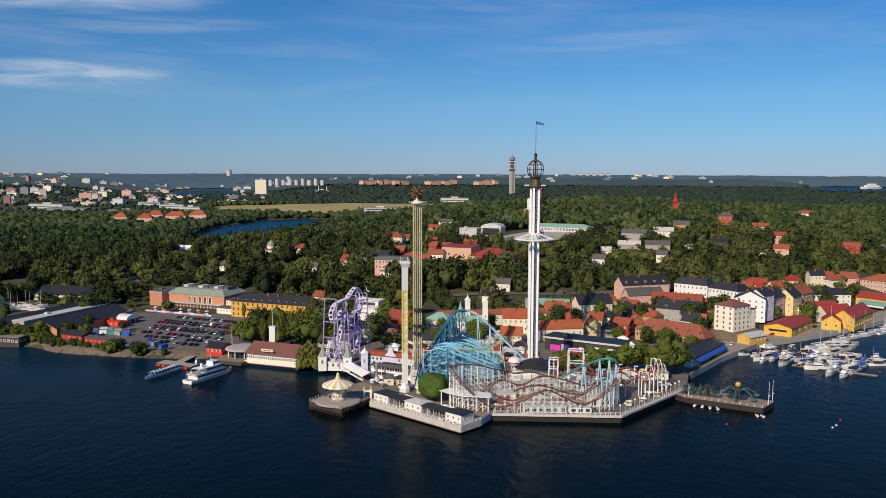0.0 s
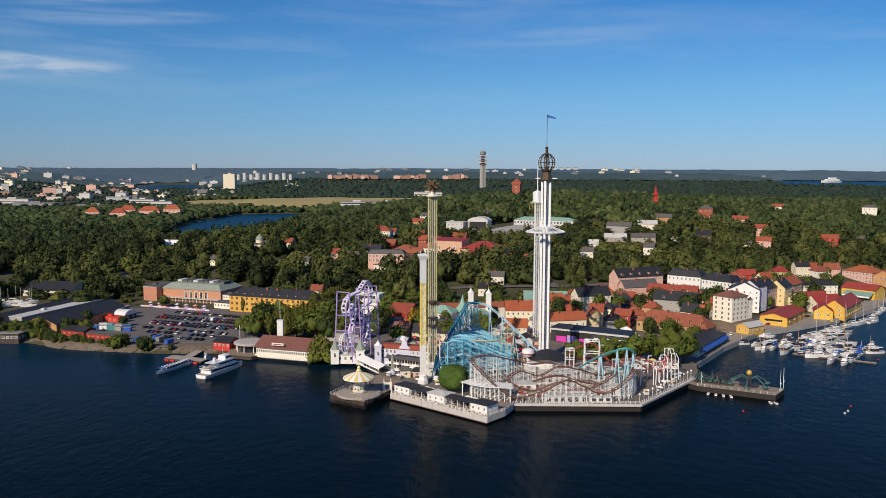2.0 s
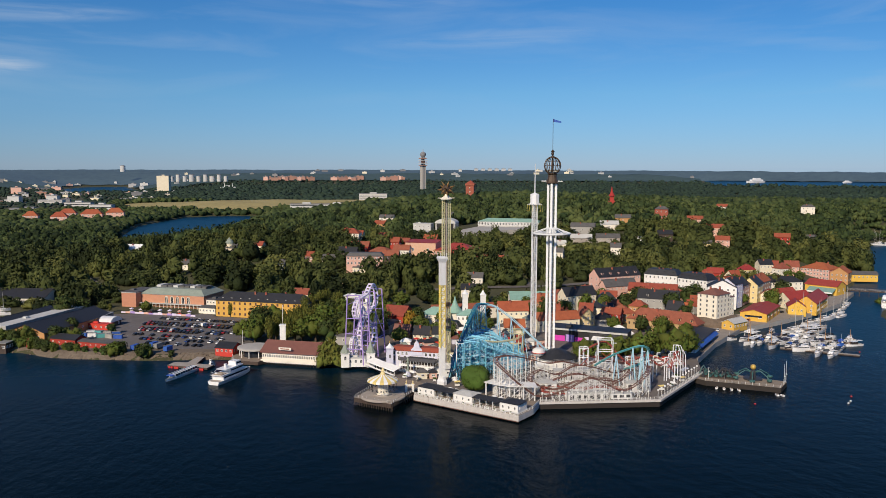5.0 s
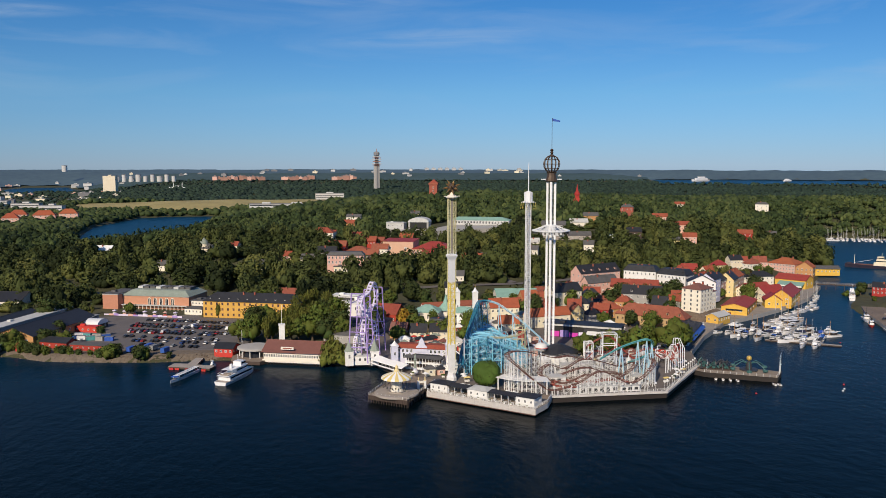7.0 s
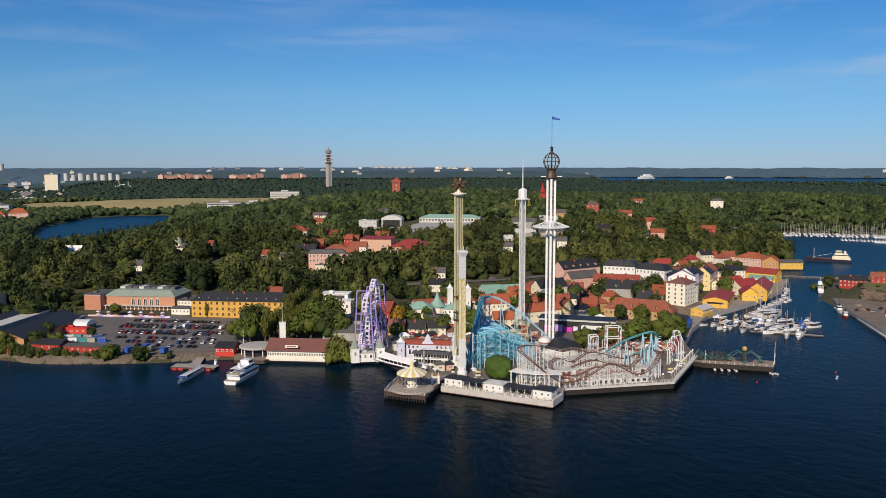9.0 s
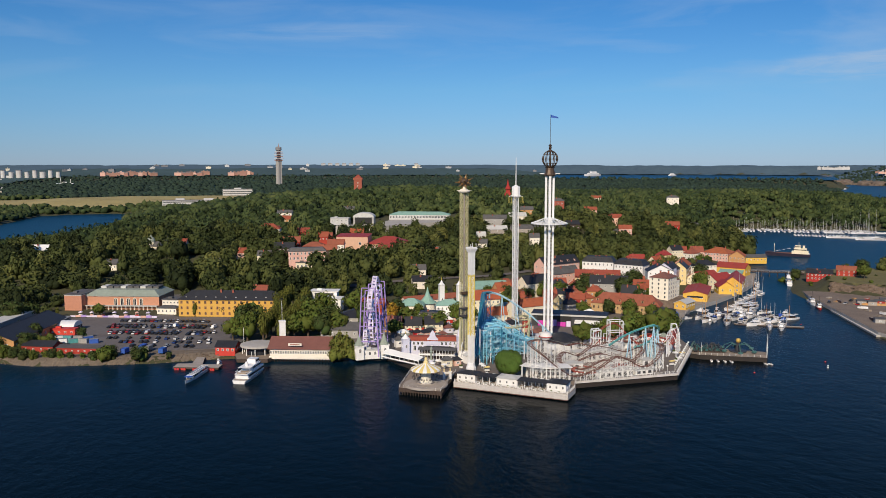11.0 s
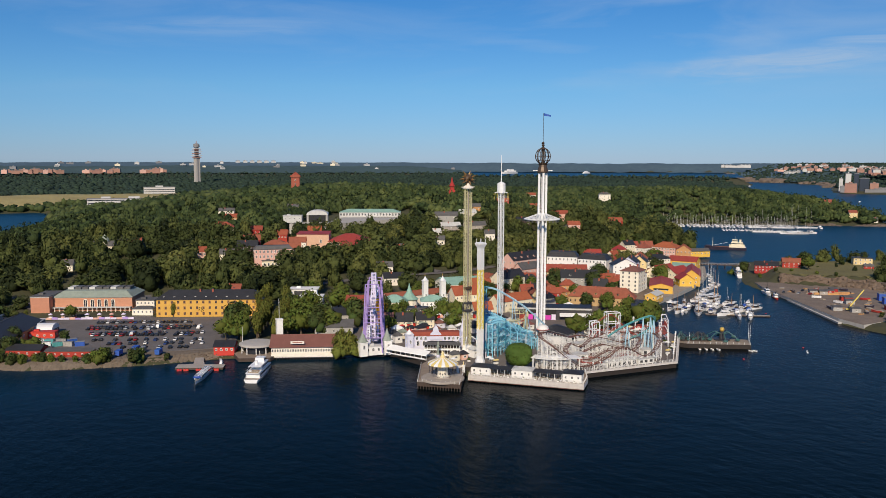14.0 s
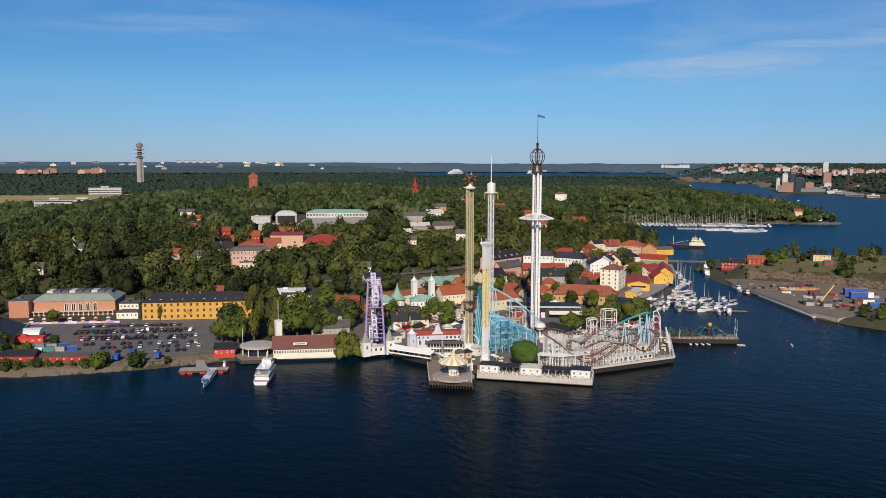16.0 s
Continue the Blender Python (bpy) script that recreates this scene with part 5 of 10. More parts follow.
def tilt_tower():
    root = thing("tilt_drop_tower", "slim pale yellow lattice tower with a dark gilt sunburst", "tower", pose(-12.2, 396.2, DECK, 0, 0, 10))
    for x in (-1.45, 1.45):
        part("mast", lattice(Mesh(), x, 0, 1.15, 0, 86, "pale_yellow_steel", 1.6, 0.13, 0.28), root)
    q = Mesh()
    for k in range(58):
        q.beam((-1.4, 0, 0.8 + 1.47 * k), (1.4, 0, 0.8 + 1.47 * k), 0.16, "dark_steel")
    q.box(-0.3, -0.3, 0, 0.3, 0.3, 86, "weathered_timber")
    part("core", q, root)
    part("cross_bar", Mesh().beam((-4.2, 0, 86.3), (4.2, 0, 86.3), 0.35, "ivory_plaster"), root)
    part("cap", Mesh().lathe([(2.7, 85.4), (3.0, 86.0), (2.2, 86.6), (1.2, 87.2), (0.5, 88.6)], "ivory_plaster", 12), root)
    s = Mesh().lathe([(2.3 * math.sin(t), 90.5 - 2.3 * math.cos(t)) for t in np.linspace(0.05, 3.09, 9)], "dark_bronze", 14)
    part("sun_core", s, root, "dark bronze ball")
    r = random.Random(4)
    for j in range(18):
        z = 1 - 2 * (j + 0.5) / 18
        a = 2.39996 * j
        d = Vector((math.sqrt(1 - z * z) * math.cos(a), math.sqrt(1 - z * z) * math.sin(a), z))
        q = d.to_track_quat("Z", "Y")
        ring = [Vector((0, 0, 90.5)) + q @ Vector((0.75 * math.cos(t), 0.75 * math.sin(t), 1.8)) for t in (0, 1.57, 3.14, 4.71)]
        part("ray", Mesh().add(ring + [Vector((0, 0, 90.5)) + d * (4.8 if j % 2 else 4.2)], [(0, 1, 4), (1, 2, 4), (2, 3, 4), (3, 0, 4)], "tarnished_gold"), root, "tarnished gilt sunburst spike")
    g = Mesh()
    g.lathe([(2.3, 22), (2.7, 22.3), (2.7, 22.9), (2.3, 23.1)], "dark_steel", 8)
    g.lathe([(2.2, 26), (2.5, 26.2), (2.5, 26.7), (2.2, 26.9)], "dark_steel", 8)
    for k in range(8):
        a = math.pi * k / 4
        g.beam((2.5 * math.cos(a), 2.5 * math.sin(a), 22.4), (2.4 * math.cos(a), 2.4 * math.sin(a), 26.5), 0.3, "dark_steel")
    g.lathe([(2.1, 33.5), (2.3, 33.8), (2.3, 34.8), (2.0, 35.0)], "dark_bronze", 8)
    part("gondola", g, root, "dark gondola ring")
    for j in range(4):
        a = j * 90 + 45
        c, sn = math.cos(radians(a)), math.sin(radians(a))
        q = Mesh().tube([(2 * c, 2 * sn, 0), (4.6 * c, 4.6 * sn, 0.2), (5.2 * c, 5.2 * sn, 4), (4.6 * c, 4.6 * sn, 7.4), (2.2 * c, 2.2 * sn, 9)], 0.5, "white_steel", 6)
        part("base_arch", q, root)
    part("plinth", Mesh().lathe([(5.8, 0), (5.8, 1.6), (5.4, 1.7), (3.0, 1.9), (2.8, 4.2), (0.5, 4.4)], "white_paint", 12), root)
    return root


def catapult_tower():
    root = thing("launch_tower", "white launch tower with a yellow lattice middle and flared cap", "tower", pose(-17.2, 372.6, DECK, 0, 0, 14))
    part("lower_shaft", Mesh().box(-1.22, -1.22, 0, 1.22, 1.22, 17.5, "white_paint").box(-1.3, -1.3, 17.0, 1.3, 1.3, 17.6, "white_paint"), root)
    part("yellow_shaft", lattice(Mesh().box(-0.9, -0.9, 17.5, 0.9, 0.9, 47, "white_steel"), 0, 0, 2.1, 17.6, 47, "yellow_steel", 1.9, 0.26, 0.42), root, "yellow steel lattice")
    part("upper_shaft", Mesh().box(-1.25, -1.25, 47, 1.25, 1.25, 57.6, "white_steel"), root)
    part("cap", Mesh().lathe([(1.8, 57.4), (2.0, 57.9), (2.9, 59.4), (2.9, 60.0), (2.3, 60.2), (0.4, 60.5)], "white_steel", 4, turn=math.pi / 4), root)
    for k in range(4):
        a = radians(45 + 90 * k)
        part("finial", Mesh().beam((2.2 * math.cos(a), 2.2 * math.sin(a), 60), (2.2 * math.cos(a), 2.2 * math.sin(a), 62), 0.2, "white_steel"), root)
    part("plinth", Mesh().lathe([(2.5, 0), (2.5, 1.8), (2.3, 2.0), (1.9, 3.0), (1.8, 3.8), (1.6, 4)], "white_steel", 8), root)
    return root


drop_tower(), star_flyer(), tilt_tower(), catapult_tower()


# ---------------------------------------------------------------- roller coasters
def rails(pts, closed, m, gauge=1.1, spine=0.0, w=0.24, ties=2, tie_m=None, wide=0.0):
    """A track along pts: two rails, ties and, where wide, a boarded walkway."""
    q, k = Mesh(), len(pts)
    left, right = [], []
    for i in range(k):
        a, c = pts[(i - 1) % k if closed else max(i - 1, 0)], pts[(i + 1) % k if closed else min(i + 1, k - 1)]
        d = c - a
        s = Vector((d.y, -d.x, 0))
        s = s.normalized() if s.length > 1e-4 else Vector((1, 0, 0))
        left.append(pts[i] - s * gauge / 2), right.append(pts[i] + s * gauge / 2)
        if i % ties == 0:
            q.beam(pts[i] - s * (gauge / 2 + wide), pts[i] + s * (gauge / 2 + wide), 0.2 if not wide else 0.3, tie_m or m)
    q.tube(left, w, m, 4, closed), q.tube(right, w, m, 4, closed)
    if wide:
        for sgn in (-1, 1):
            edge = [p + (p - c) * (wide / (gauge / 2)) for p, c in zip(left if sgn < 0 else right, pts)]
            q.tube(edge, 0.3, m, 4, closed)
            q.tube([p + Vector((0, 0, 0.9)) for p in edge], 0.14, "weathered_timber", 4, closed)
    if spine:
        q.tube([p - Vector((0, 0, 0.5)) for p in pts], spine, m, 6, closed)
    return q


def white_coaster():
    """The wooden-style coaster on the promenade: brown track over close white trestles."""
    o = Vector((46, 356, DECK))
    root = thing("roller_coaster", "white trestle roller coaster with a winding brown track", "roller coaster", pose(*o))
    loops = ([(27, 366, 14.5), (15, 360.5, 18.4), (7, 355, 19.8), (3.8, 350.5, 19.0), (7.5, 345.5, 15.2), (14, 342.6, 9.4), (22, 341, 4.9), (33, 339.6, 7.8), (43, 339.2, 12.8), (51, 339.8, 9.8), (58.5, 340.6, 6.4), (66, 342.2, 8.6), (72.5, 346.2, 12.6),
              (76, 354, 13.4), (76.5, 363, 12.4), (71, 371, 11), (61, 374, 12), (51, 374, 10), (41, 373, 12.2), (33, 370, 12.4)],
             [(20, 352, 9.5), (30, 349, 5.6), (41, 347, 9.6), (51, 348, 6.2), (60, 350, 8), (67.5, 355, 11), (69.5, 362, 10.4), (65, 367.5, 7.4), (54, 366.5, 10.6), (44, 364, 12.4), (35, 362, 9), (26, 359, 12)],
             [(30, 355, 7.6), (42, 354, 11), (54, 355, 7.6), (62, 358, 5.8), (57, 361.5, 6.6), (44, 359, 5.8), (34, 359, 5)],
             [(24, 345.4, 6), (36, 344.4, 4.6), (48, 344.6, 7.2), (60, 346.6, 5), (55, 352, 6.2), (42, 351, 5), (30, 352, 6.4)])
    for k, pts in enumerate(loops):
        path = [p - o for p in smooth_path(pts, True, 1.3)]
        tone_ = "brown_track" if k != 3 else "rust_red_steel"
        part("track", rails(path, True, tone_, 1.0, 0, 0.26, 1, tone_, 0.55), root, "brown track with side walkways" if k != 3 else "rust-red low track")
        for i in range(0, len(path), 2):
            p, nx_ = path[i], path[(i + 2) % len(path)]
            d = (nx_ - p)
            s = Vector((d.y, -d.x, 0)).normalized()
            q = Mesh()
            for sg in (-1, 1):
                foot = p + s * sg * 0.95
                q.beam((foot.x, foot.y, 0), (foot.x, foot.y, p.z - 0.15), 0.26, "white_paint")
                f2 = nx_ + s * sg * 0.95
                zz = 2.2
                while zz < p.z - 0.4:
                    q.beam((foot.x, foot.y, zz), (f2.x, f2.y, min(zz, nx_.z - 0.3)), 0.16, "white_paint")
                    q.beam((foot.x, foot.y, zz - 2.0), (f2.x, f2.y, min(zz, nx_.z - 0.3)), 0.13, "white_paint")
                    zz += 2.4
            a, b_ = p + s * 0.95, p - s * 0.95
            zz = 2.2
            while zz < p.z - 0.4:
                q.beam((a.x, a.y, zz), (b_.x, b_.y, zz), 0.15, "white_paint")
                zz += 2.4
            part("trestle", q, root)
    for x0, y0, x1, y1, z in ((34, 338.8, 52, 341.6, 3.4), (53.5, 339.0, 63, 341.8, 2.8), (36, 366, 52, 371, 6.5), (24, 351, 32, 356, 5.2), (64, 349, 69, 353, 4.4)):
        q = Mesh().box(x0 - o.x, y0 - o.y, 0, x1 - o.x, y1 - o.y, z - 0.4, "white_paint").box(x0 - o.x - 0.4, y0 - o.y - 0.4, z - 0.4, x1 - o.x + 0.4, y1 - o.y + 0.4, z, "pale_roof")
        for k in range(int((x1 - x0) / 3)):
            q.box(x0 - o.x + 0.8 + 3 * k, y0 - o.y - 0.03, 0.4, x0 - o.x + 2.6 + 3 * k, y0 - o.y - 0.004, z - 1.0, "dark_steel")
        part("station", q, root, "low white station building")
    q = Mesh()
    for x, y in ((-0.4, 350.4), (3.4, 346.6), (8.6, 343), (14.4, 341), (3.6, 354), (9.4, 350), (15.2, 347.4), (19.4, 340.6), (20, 346)):
        part("gallery_post", Mesh().beam((x - o.x, y - o.y, 0), (x - o.x, y - o.y, 6.2), 0.55, "white_paint"), root)
    q.prism([(-1.4 - o.x, 350.8 - o.y), (3 - o.x, 345.6 - o.y), (8.4 - o.x, 341.8 - o.y), (20.4 - o.x, 339.4 - o.y), (21 - o.x, 347 - o.y), (9.6 - o.x, 351.4 - o.y), (3.6 - o.x, 355.2 - o.y)], 6.2, 6.45, "white_paint")
    part("lift_gallery", q, root, "white open gallery under the first hill")
    return root


def purple_coaster():
    root = thing("vertical_coaster", "purple steel wall-like coaster with lilac looping track", "roller coaster", pose(-50.6, 431.0, DECK, 0, 0, 66))
    for s in (-16, -5.5, 5, 15.5):
        top = {-16: 36, -5.5: 33, 5: 35, 15.5: 35}[s]
        for sg in (-1, 1):
            q = Mesh().beam((s, sg * 5.2, 0), (s, sg * 3.4, top), 0.55, "purple_steel", 8)
            part("post", q, root)
        q = Mesh()
        for z in (8, 16, 24, top):
            y = 5.2 - 1.8 * z / top
            part("cross_beam", Mesh().beam((s, -y, z), (s, y, z), 0.42, "purple_steel", 6), root)
    q = Mesh()
    for sg in (-1, 1):
        for z, s0, s1 in ((31, -16, -5.5), (32, 5, 15.5), (17, -5.5, 5), (10, 5, 15.5)):
            y = sg * (5.2 - 1.8 * z / 34)
            q.beam((s0, y, z), (s1, y, z), 0.4, "purple_steel", 6)
        q.beam((-5.5, sg * 4.7, 10), (5, sg * 4.0, 24), 0.35, "purple_steel", 6)
        q.beam((5, sg * 4.0, 24), (15.5, sg * 4.7, 10), 0.35, "purple_steel", 6)
    part("bracing", q, root)
    line = [(15.5, 0, 30), (15.5, 0.5, 35), (10.5, 0.6, 38.4), (6, 0.4, 37), (0, 0, 34), (-8, -0.4, 33.6), (-14, -0.6, 32), (-16.8, -0.6, 28), (-14, -0.4, 23.8), (-9, 0, 24.5), (-5, 0.5, 28), (-2, 0.9, 27), (-3, 0.8, 21),
            (-7, 0.3, 16), (-9, 0, 10), (-5, -0.5, 4.5), (2, -0.8, 3.4), (9, -0.5, 6), (13, 0, 11), (12, 0.5, 16), (7, 0.9, 18.5), (5, 0.9, 22), (9, 0.4, 25.5), (13.5, 0, 26)]
    path = [Vector(p) for p in smooth_path(line, True, 1.2)]
    tr = Mesh()
    for y in (-1.0, 1.0):
        tr.tube([p + Vector((0, y, 0)) for p in path], 0.85, "lilac_steel", 6, True)
    for p in path[::2]:
        tr.beam(p - Vector((0, 1.3, 0)), p + Vector((0, 1.3, 0)), 0.9, "lilac_steel")
    part("track", tr, root, "lilac looping track")
    loop = [Vector((-11 + 4.5 * math.cos(a), 2.2, 8.5 + 5 * math.sin(a))) for a in np.linspace(0, 2 * math.pi, 33)[:-1]]
    tr = Mesh()
    for y in (-0.7, 0.7):
        tr.tube([p + Vector((0, y, 0)) for p in loop], 0.45, "white_steel", 6, True)
    for p in loop:
        tr.beam(p - Vector((0, 0.9, 0)), p + Vector((0, 0.9, 0)), 0.4, "lilac_steel")
    part("track", tr, root, "pale lower loop of track")
    return root


BLUE_FOOT = [(-9.5, 380.5), (6, 381.5), (25, 386.5), (30, 400), (31.5, 424), (18, 430), (9, 424)]


def blue_coaster():
    """Hairpin coaster: close light blue trestles, a dark lift along its western side and one long dive."""
    o = Vector((9, 404, DECK))
    root = thing("wild_mouse_coaster", "light blue steel coaster with dense trestles and dark lift", "roller coaster", pose(*o))
    r = random.Random(11)

    def top_at(x, y):
        return min(17.0, max(6.0, 18.0 + 0.08 * (y - 400) - 0.5 * (x - 5)))

    def tone():
        return r.choice(("blue_steel", "blue_steel", "pale_blue_steel", "sky_blue_steel", "deep_blue_steel", "deep_blue_steel", "white_steel"))

    xs_, ys_ = [-9 + 3.7 * k for k in range(12)], [381.5 + 4.1 * k for k in range(13)]
    tops = {}
    for i, x in enumerate(xs_):
        for j, y in enumerate(ys_):
            x2, y2 = x + r.uniform(-0.5, 0.5), y + r.uniform(-0.5, 0.5)
            if inside(BLUE_FOOT, np.array([x2]), np.array([y2]))[0] > -0.6:
                tops[i, j] = Vector((x2 - o.x, y2 - o.y, top_at(x2, y2) + r.uniform(-2.2, 1.6)))
    for p in tops.values():
        part("post", Mesh().beam((p.x, p.y, 0), (p.x, p.y, p.z), 0.4, tone(), 6), root)
    for j in range(13):
        q = Mesh()
        for i in range(12):
            for di, dj in ((1, 0), (0, 1)):
                a, b_ = tops.get((i, j)), tops.get((i + di, j + dj))
                if a is None or b_ is None:
                    continue
                z = 2.6 + r.uniform(0, 1.2)
                while z < min(a.z, b_.z):
                    q.beam((a.x, a.y, z), (b_.x, b_.y, z), 0.2, tone())
                    if r.random() < 0.75:
                        q.beam((a.x, a.y, z), (b_.x, b_.y, min(z + 3.4, b_.z)), 0.18, tone())
                    if r.random() < 0.5:
                        q.beam((b_.x, b_.y, z), (a.x, a.y, min(z + 3.4, a.z)), 0.16, tone())
                    z += 3.6
        if q.v:
            part("bracing", q, root)
    for frac, m in ((0.40, "blue_steel"), (0.62, "pale_blue_steel"), (0.82, "blue_steel"), (1.0, "sky_blue_steel")):
        line = []
        for k in range(9):
            y = 383.0 + 4.9 * k
            row_ = [x for x in np.arange(-9, 32, 0.5) if inside(BLUE_FOOT, np.array([x]), np.array([y]))[0] > 1.0]
            if len(row_) < 8:
                continue
            x0, x1 = row_[0], row_[-1]
            e = [(x0 + (x1 - x0) * t - o.x, y + 0.5 * math.sin(9 * t + k) - o.y, frac * top_at(x0 + (x1 - x0) * t, y) + 0.9 * math.sin(7 * t + k + 5 * frac)) for t in (0.04, 0.28, 0.5, 0.74, 0.96)]
            line += e if k % 2 == 0 else e[::-1]
        part("track", rails(smooth_path(line, False, 1.6), False, m, 1.2, 0.34, 0.34, 2), root, "light blue hairpin track")
    hill = smooth_path([(-20, -25, 6), (-18.4, -20, 11), (-13, -9, 18), (-6, 5, 26.5), (-2.4, 12, 29.8), (0.5, 15.6, 29.9), (5, 16.4, 29.6)], False, 1.2)
    part("lift_hill", rails(hill, False, "deep_blue_steel", 1.7, 0.7, 0.6, 1), root, "steep dark blue lift hill")
    for k, p in enumerate(hill[::3]):
        if p.z < 8:
            continue
        q = Mesh()
        for sg in (-1, 1):
            q.beam((p.x + sg * 2.4, p.y - sg * 1.0, 0), (p.x + sg * 0.8, p.y, p.z - 0.4), 0.42, "deep_blue_steel" if k % 2 else "blue_steel")
        for z in np.arange(3, p.z - 3, 3.4):
            f0, f1 = 2.4 - 1.6 * z / p.z, 2.4 - 1.6 * (z + 3.2) / p.z
            q.beam((p.x - f0, p.y + 0.4, z), (p.x + f1, p.y, z + 3.2), 0.26, "blue_steel")
            q.beam((p.x + f0, p.y, z), (p.x - f1, p.y + 0.4, z + 3.2), 0.24, "deep_blue_steel")
            n_ = hill[min(3 * k + 3, len(hill) - 1)]
            q.beam((p.x, p.y, z), (n_.x, n_.y, min(z + 3, n_.z)), 0.26, "deep_blue_steel")
        part("hill_support", q, root)
    dive = smooth_path([(3, 16.2, 29.8), (8, 14, 28.6), (14, 8, 24.4), (20, 1.5, 19.2), (27, -0.6, 12.8), (31.5, -1.2, 8.6), (35, -1.4, 6.5)], False, 1.4)
    part("track", rails(dive, False, "pale_blue_steel", 1.3, 0.6, 0.36, 2), root, "pale blue diving track")
    for p in dive[4::6]:
        q = Mesh().beam((p.x, p.y + 2, 0), (p.x, p.y, p.z - 0.4), 0.42, "pale_blue_steel", 6)
        q.beam((p.x + 2.8, p.y - 2, 0), (p.x, p.y, p.z - 0.4), 0.36, "pale_blue_steel", 6)
        part("dive_support", q, root)
    top = smooth_path([(-4, -13, 16.4), (6, -12, 15.6), (16, -6, 16), (20.6, 3, 17), (21.4, 11, 16.6), (18, 17, 16.2)], False, 1.4)
    part("track", rails(top, False, "pale_yellow_steel", 1.2, 0.36, 0.3, 2), root, "cream upper track")
    for p in top[::3]:
        part("upper_support", Mesh().beam((p.x, p.y, 0), (p.x, p.y, p.z + (1.4 if p.x > 12 else -0.3)), 0.32, "pale_blue_steel" if p.x < 12 else "pale_yellow_steel", 6), root)
    q = Mesh()
    for z in (6, 11, 16):
        q.tube([(14, 3, z), (21.5, 3, z), (21.5, 12, z), (14, 12, z)], 0.45, "pale_yellow_steel", 6, True)
    part("corner_frame", q, root, "cream steel corner frame")
    part("sign_board", Mesh().box(16.5, 2.5, 11.5, 21, 2.9, 15.4, "rust_red_steel"), root, "rust-red board")
    return root


def small_coasters():
    o = Vector((61, 371, DECK))
    root = thing("red_white_coaster", "white portal towers with a looping rust-red coaster track", "roller coaster", pose(*o, 0, 0, -12))
    for x0, w, d, hgt in ((-3.4, 6.8, 5, 20), (-12, 4, 4, 15.5)):
        q = Mesh()
        c = [(x0, -d / 2), (x0 + w, -d / 2), (x0 + w, d / 2), (x0, d / 2)]
        for x, y in c:
            q.beam((x, y, 0), (x, y, hgt), 0.42, "white_steel", 6)
        for i in range(4):
            a, b_ = c[i], c[(i + 1) % 4]
            for z in (hgt * 0.45, hgt * 0.72, hgt):
                q.beam((*a, z), (*b_, z), 0.38, "white_steel", 6)
            q.beam((*a, 0), (*b_, hgt * 0.45), 0.35, "white_steel"), q.beam((*b_, 0), (*a, hgt * 0.45), 0.35, "white_steel")
            q.beam((*a, hgt * 0.45), (*b_, hgt * 0.72), 0.3, "rust_red_steel")
        part("portal", q, root)
    line = smooth_path([(-10, 0, 14), (0, 1, 18.5), (7, -1, 12), (13, -3, 8), (20, -2, 11.5), (26, 0, 8), (31, 4, 11), (30, 10, 8), (22, 12, 10), (12, 10, 7), (0, 8, 9), (-9, 5, 11)], True, 1.4)
    part("track", rails(line, True, "rust_red_steel", 1.2, 0.36, 0.28, 2), root, "rust-red tubular track")
    for p in line[::5]:
        q = Mesh().beam((p.x, p.y, 0), (p.x, p.y, p.z + 2.2), 0.42, "white_steel", 6)
        q.beam((p.x, p.y, p.z + 2.2), (p.x + 1.6, p.y, p.z + 2.2), 0.36, "white_steel", 6)
        part("support", q, root)
    root2 = thing("teal_coaster", "teal coaster arc on splayed light blue columns", "roller coaster", pose(70, 355, DECK))
    line = smooth_path([(-16, 10, 9), (-8, 6, 15), (0, 0, 19.6), (4.5, -1, 19.8), (7, 2, 16), (5, 7, 10), (-2, 9, 7)], False, 1.2)
    part("track", rails(line, False, "teal_steel", 1.3, 0.55, 0.36, 2), root2, "teal tubular track")
    for x, y, z in ((-1, 0.5, 19), (3, -0.5, 19.8), (6.4, 1.0, 17.5), (-7, 5.6, 15), (5.6, 5.6, 11.5)):
        q = Mesh().beam((x - 1.6, y, 0), (x, y, z), 0.5, "pale_blue_steel", 6).beam((x + 1.6, y - 0.6, 0), (x, y, z), 0.5, "pale_blue_steel", 6)
        part("support", q, root2)
    root3 = thing("bent_frame_row", "row of white bent steel frames with a red gate", "ride frame", pose(97, 371, DECK, 0, 0, 48))
    for k in range(5):
        q = Mesh()
        x = -8 + 4 * k
        hgt = (11, 13.5, 16, 15, 12)[k]
        q.tube([(x, -2, 0), (x + 0.8, -1.4, hgt * 0.8), (x + 1.2, 0, hgt), (x + 1.0, 2.2, hgt - 0.4)], 0.42, "white_steel", 6)
        q.beam((x, 2, 0), (x + 1.0, 2.2, hgt - 0.4), 0.38, "white_steel", 6)
        q.beam((x + 0.6, -1.5, hgt * 0.7), (x + 0.8, 2.1, hgt * 0.55), 0.3, "rust_red_steel")
        q.beam((x + 0.4, -1.7, hgt * 0.4), (x + 0.6, 2.1, hgt * 0.75), 0.26, "rust_red_steel")
        part("frame", q, root3)
    line = smooth_path([(-9, 0, 7), (-4, 0, 11), (0, 0, 13), (5, 0, 11), (9, 0, 8)], False, 1.2)
    part("track", rails(line, False, "rust_red_steel", 1.2, 0.36, 0.28, 2), root3, "rust-red track")


white_coaster(), purple_coaster(), blue_coaster(), small_coasters()


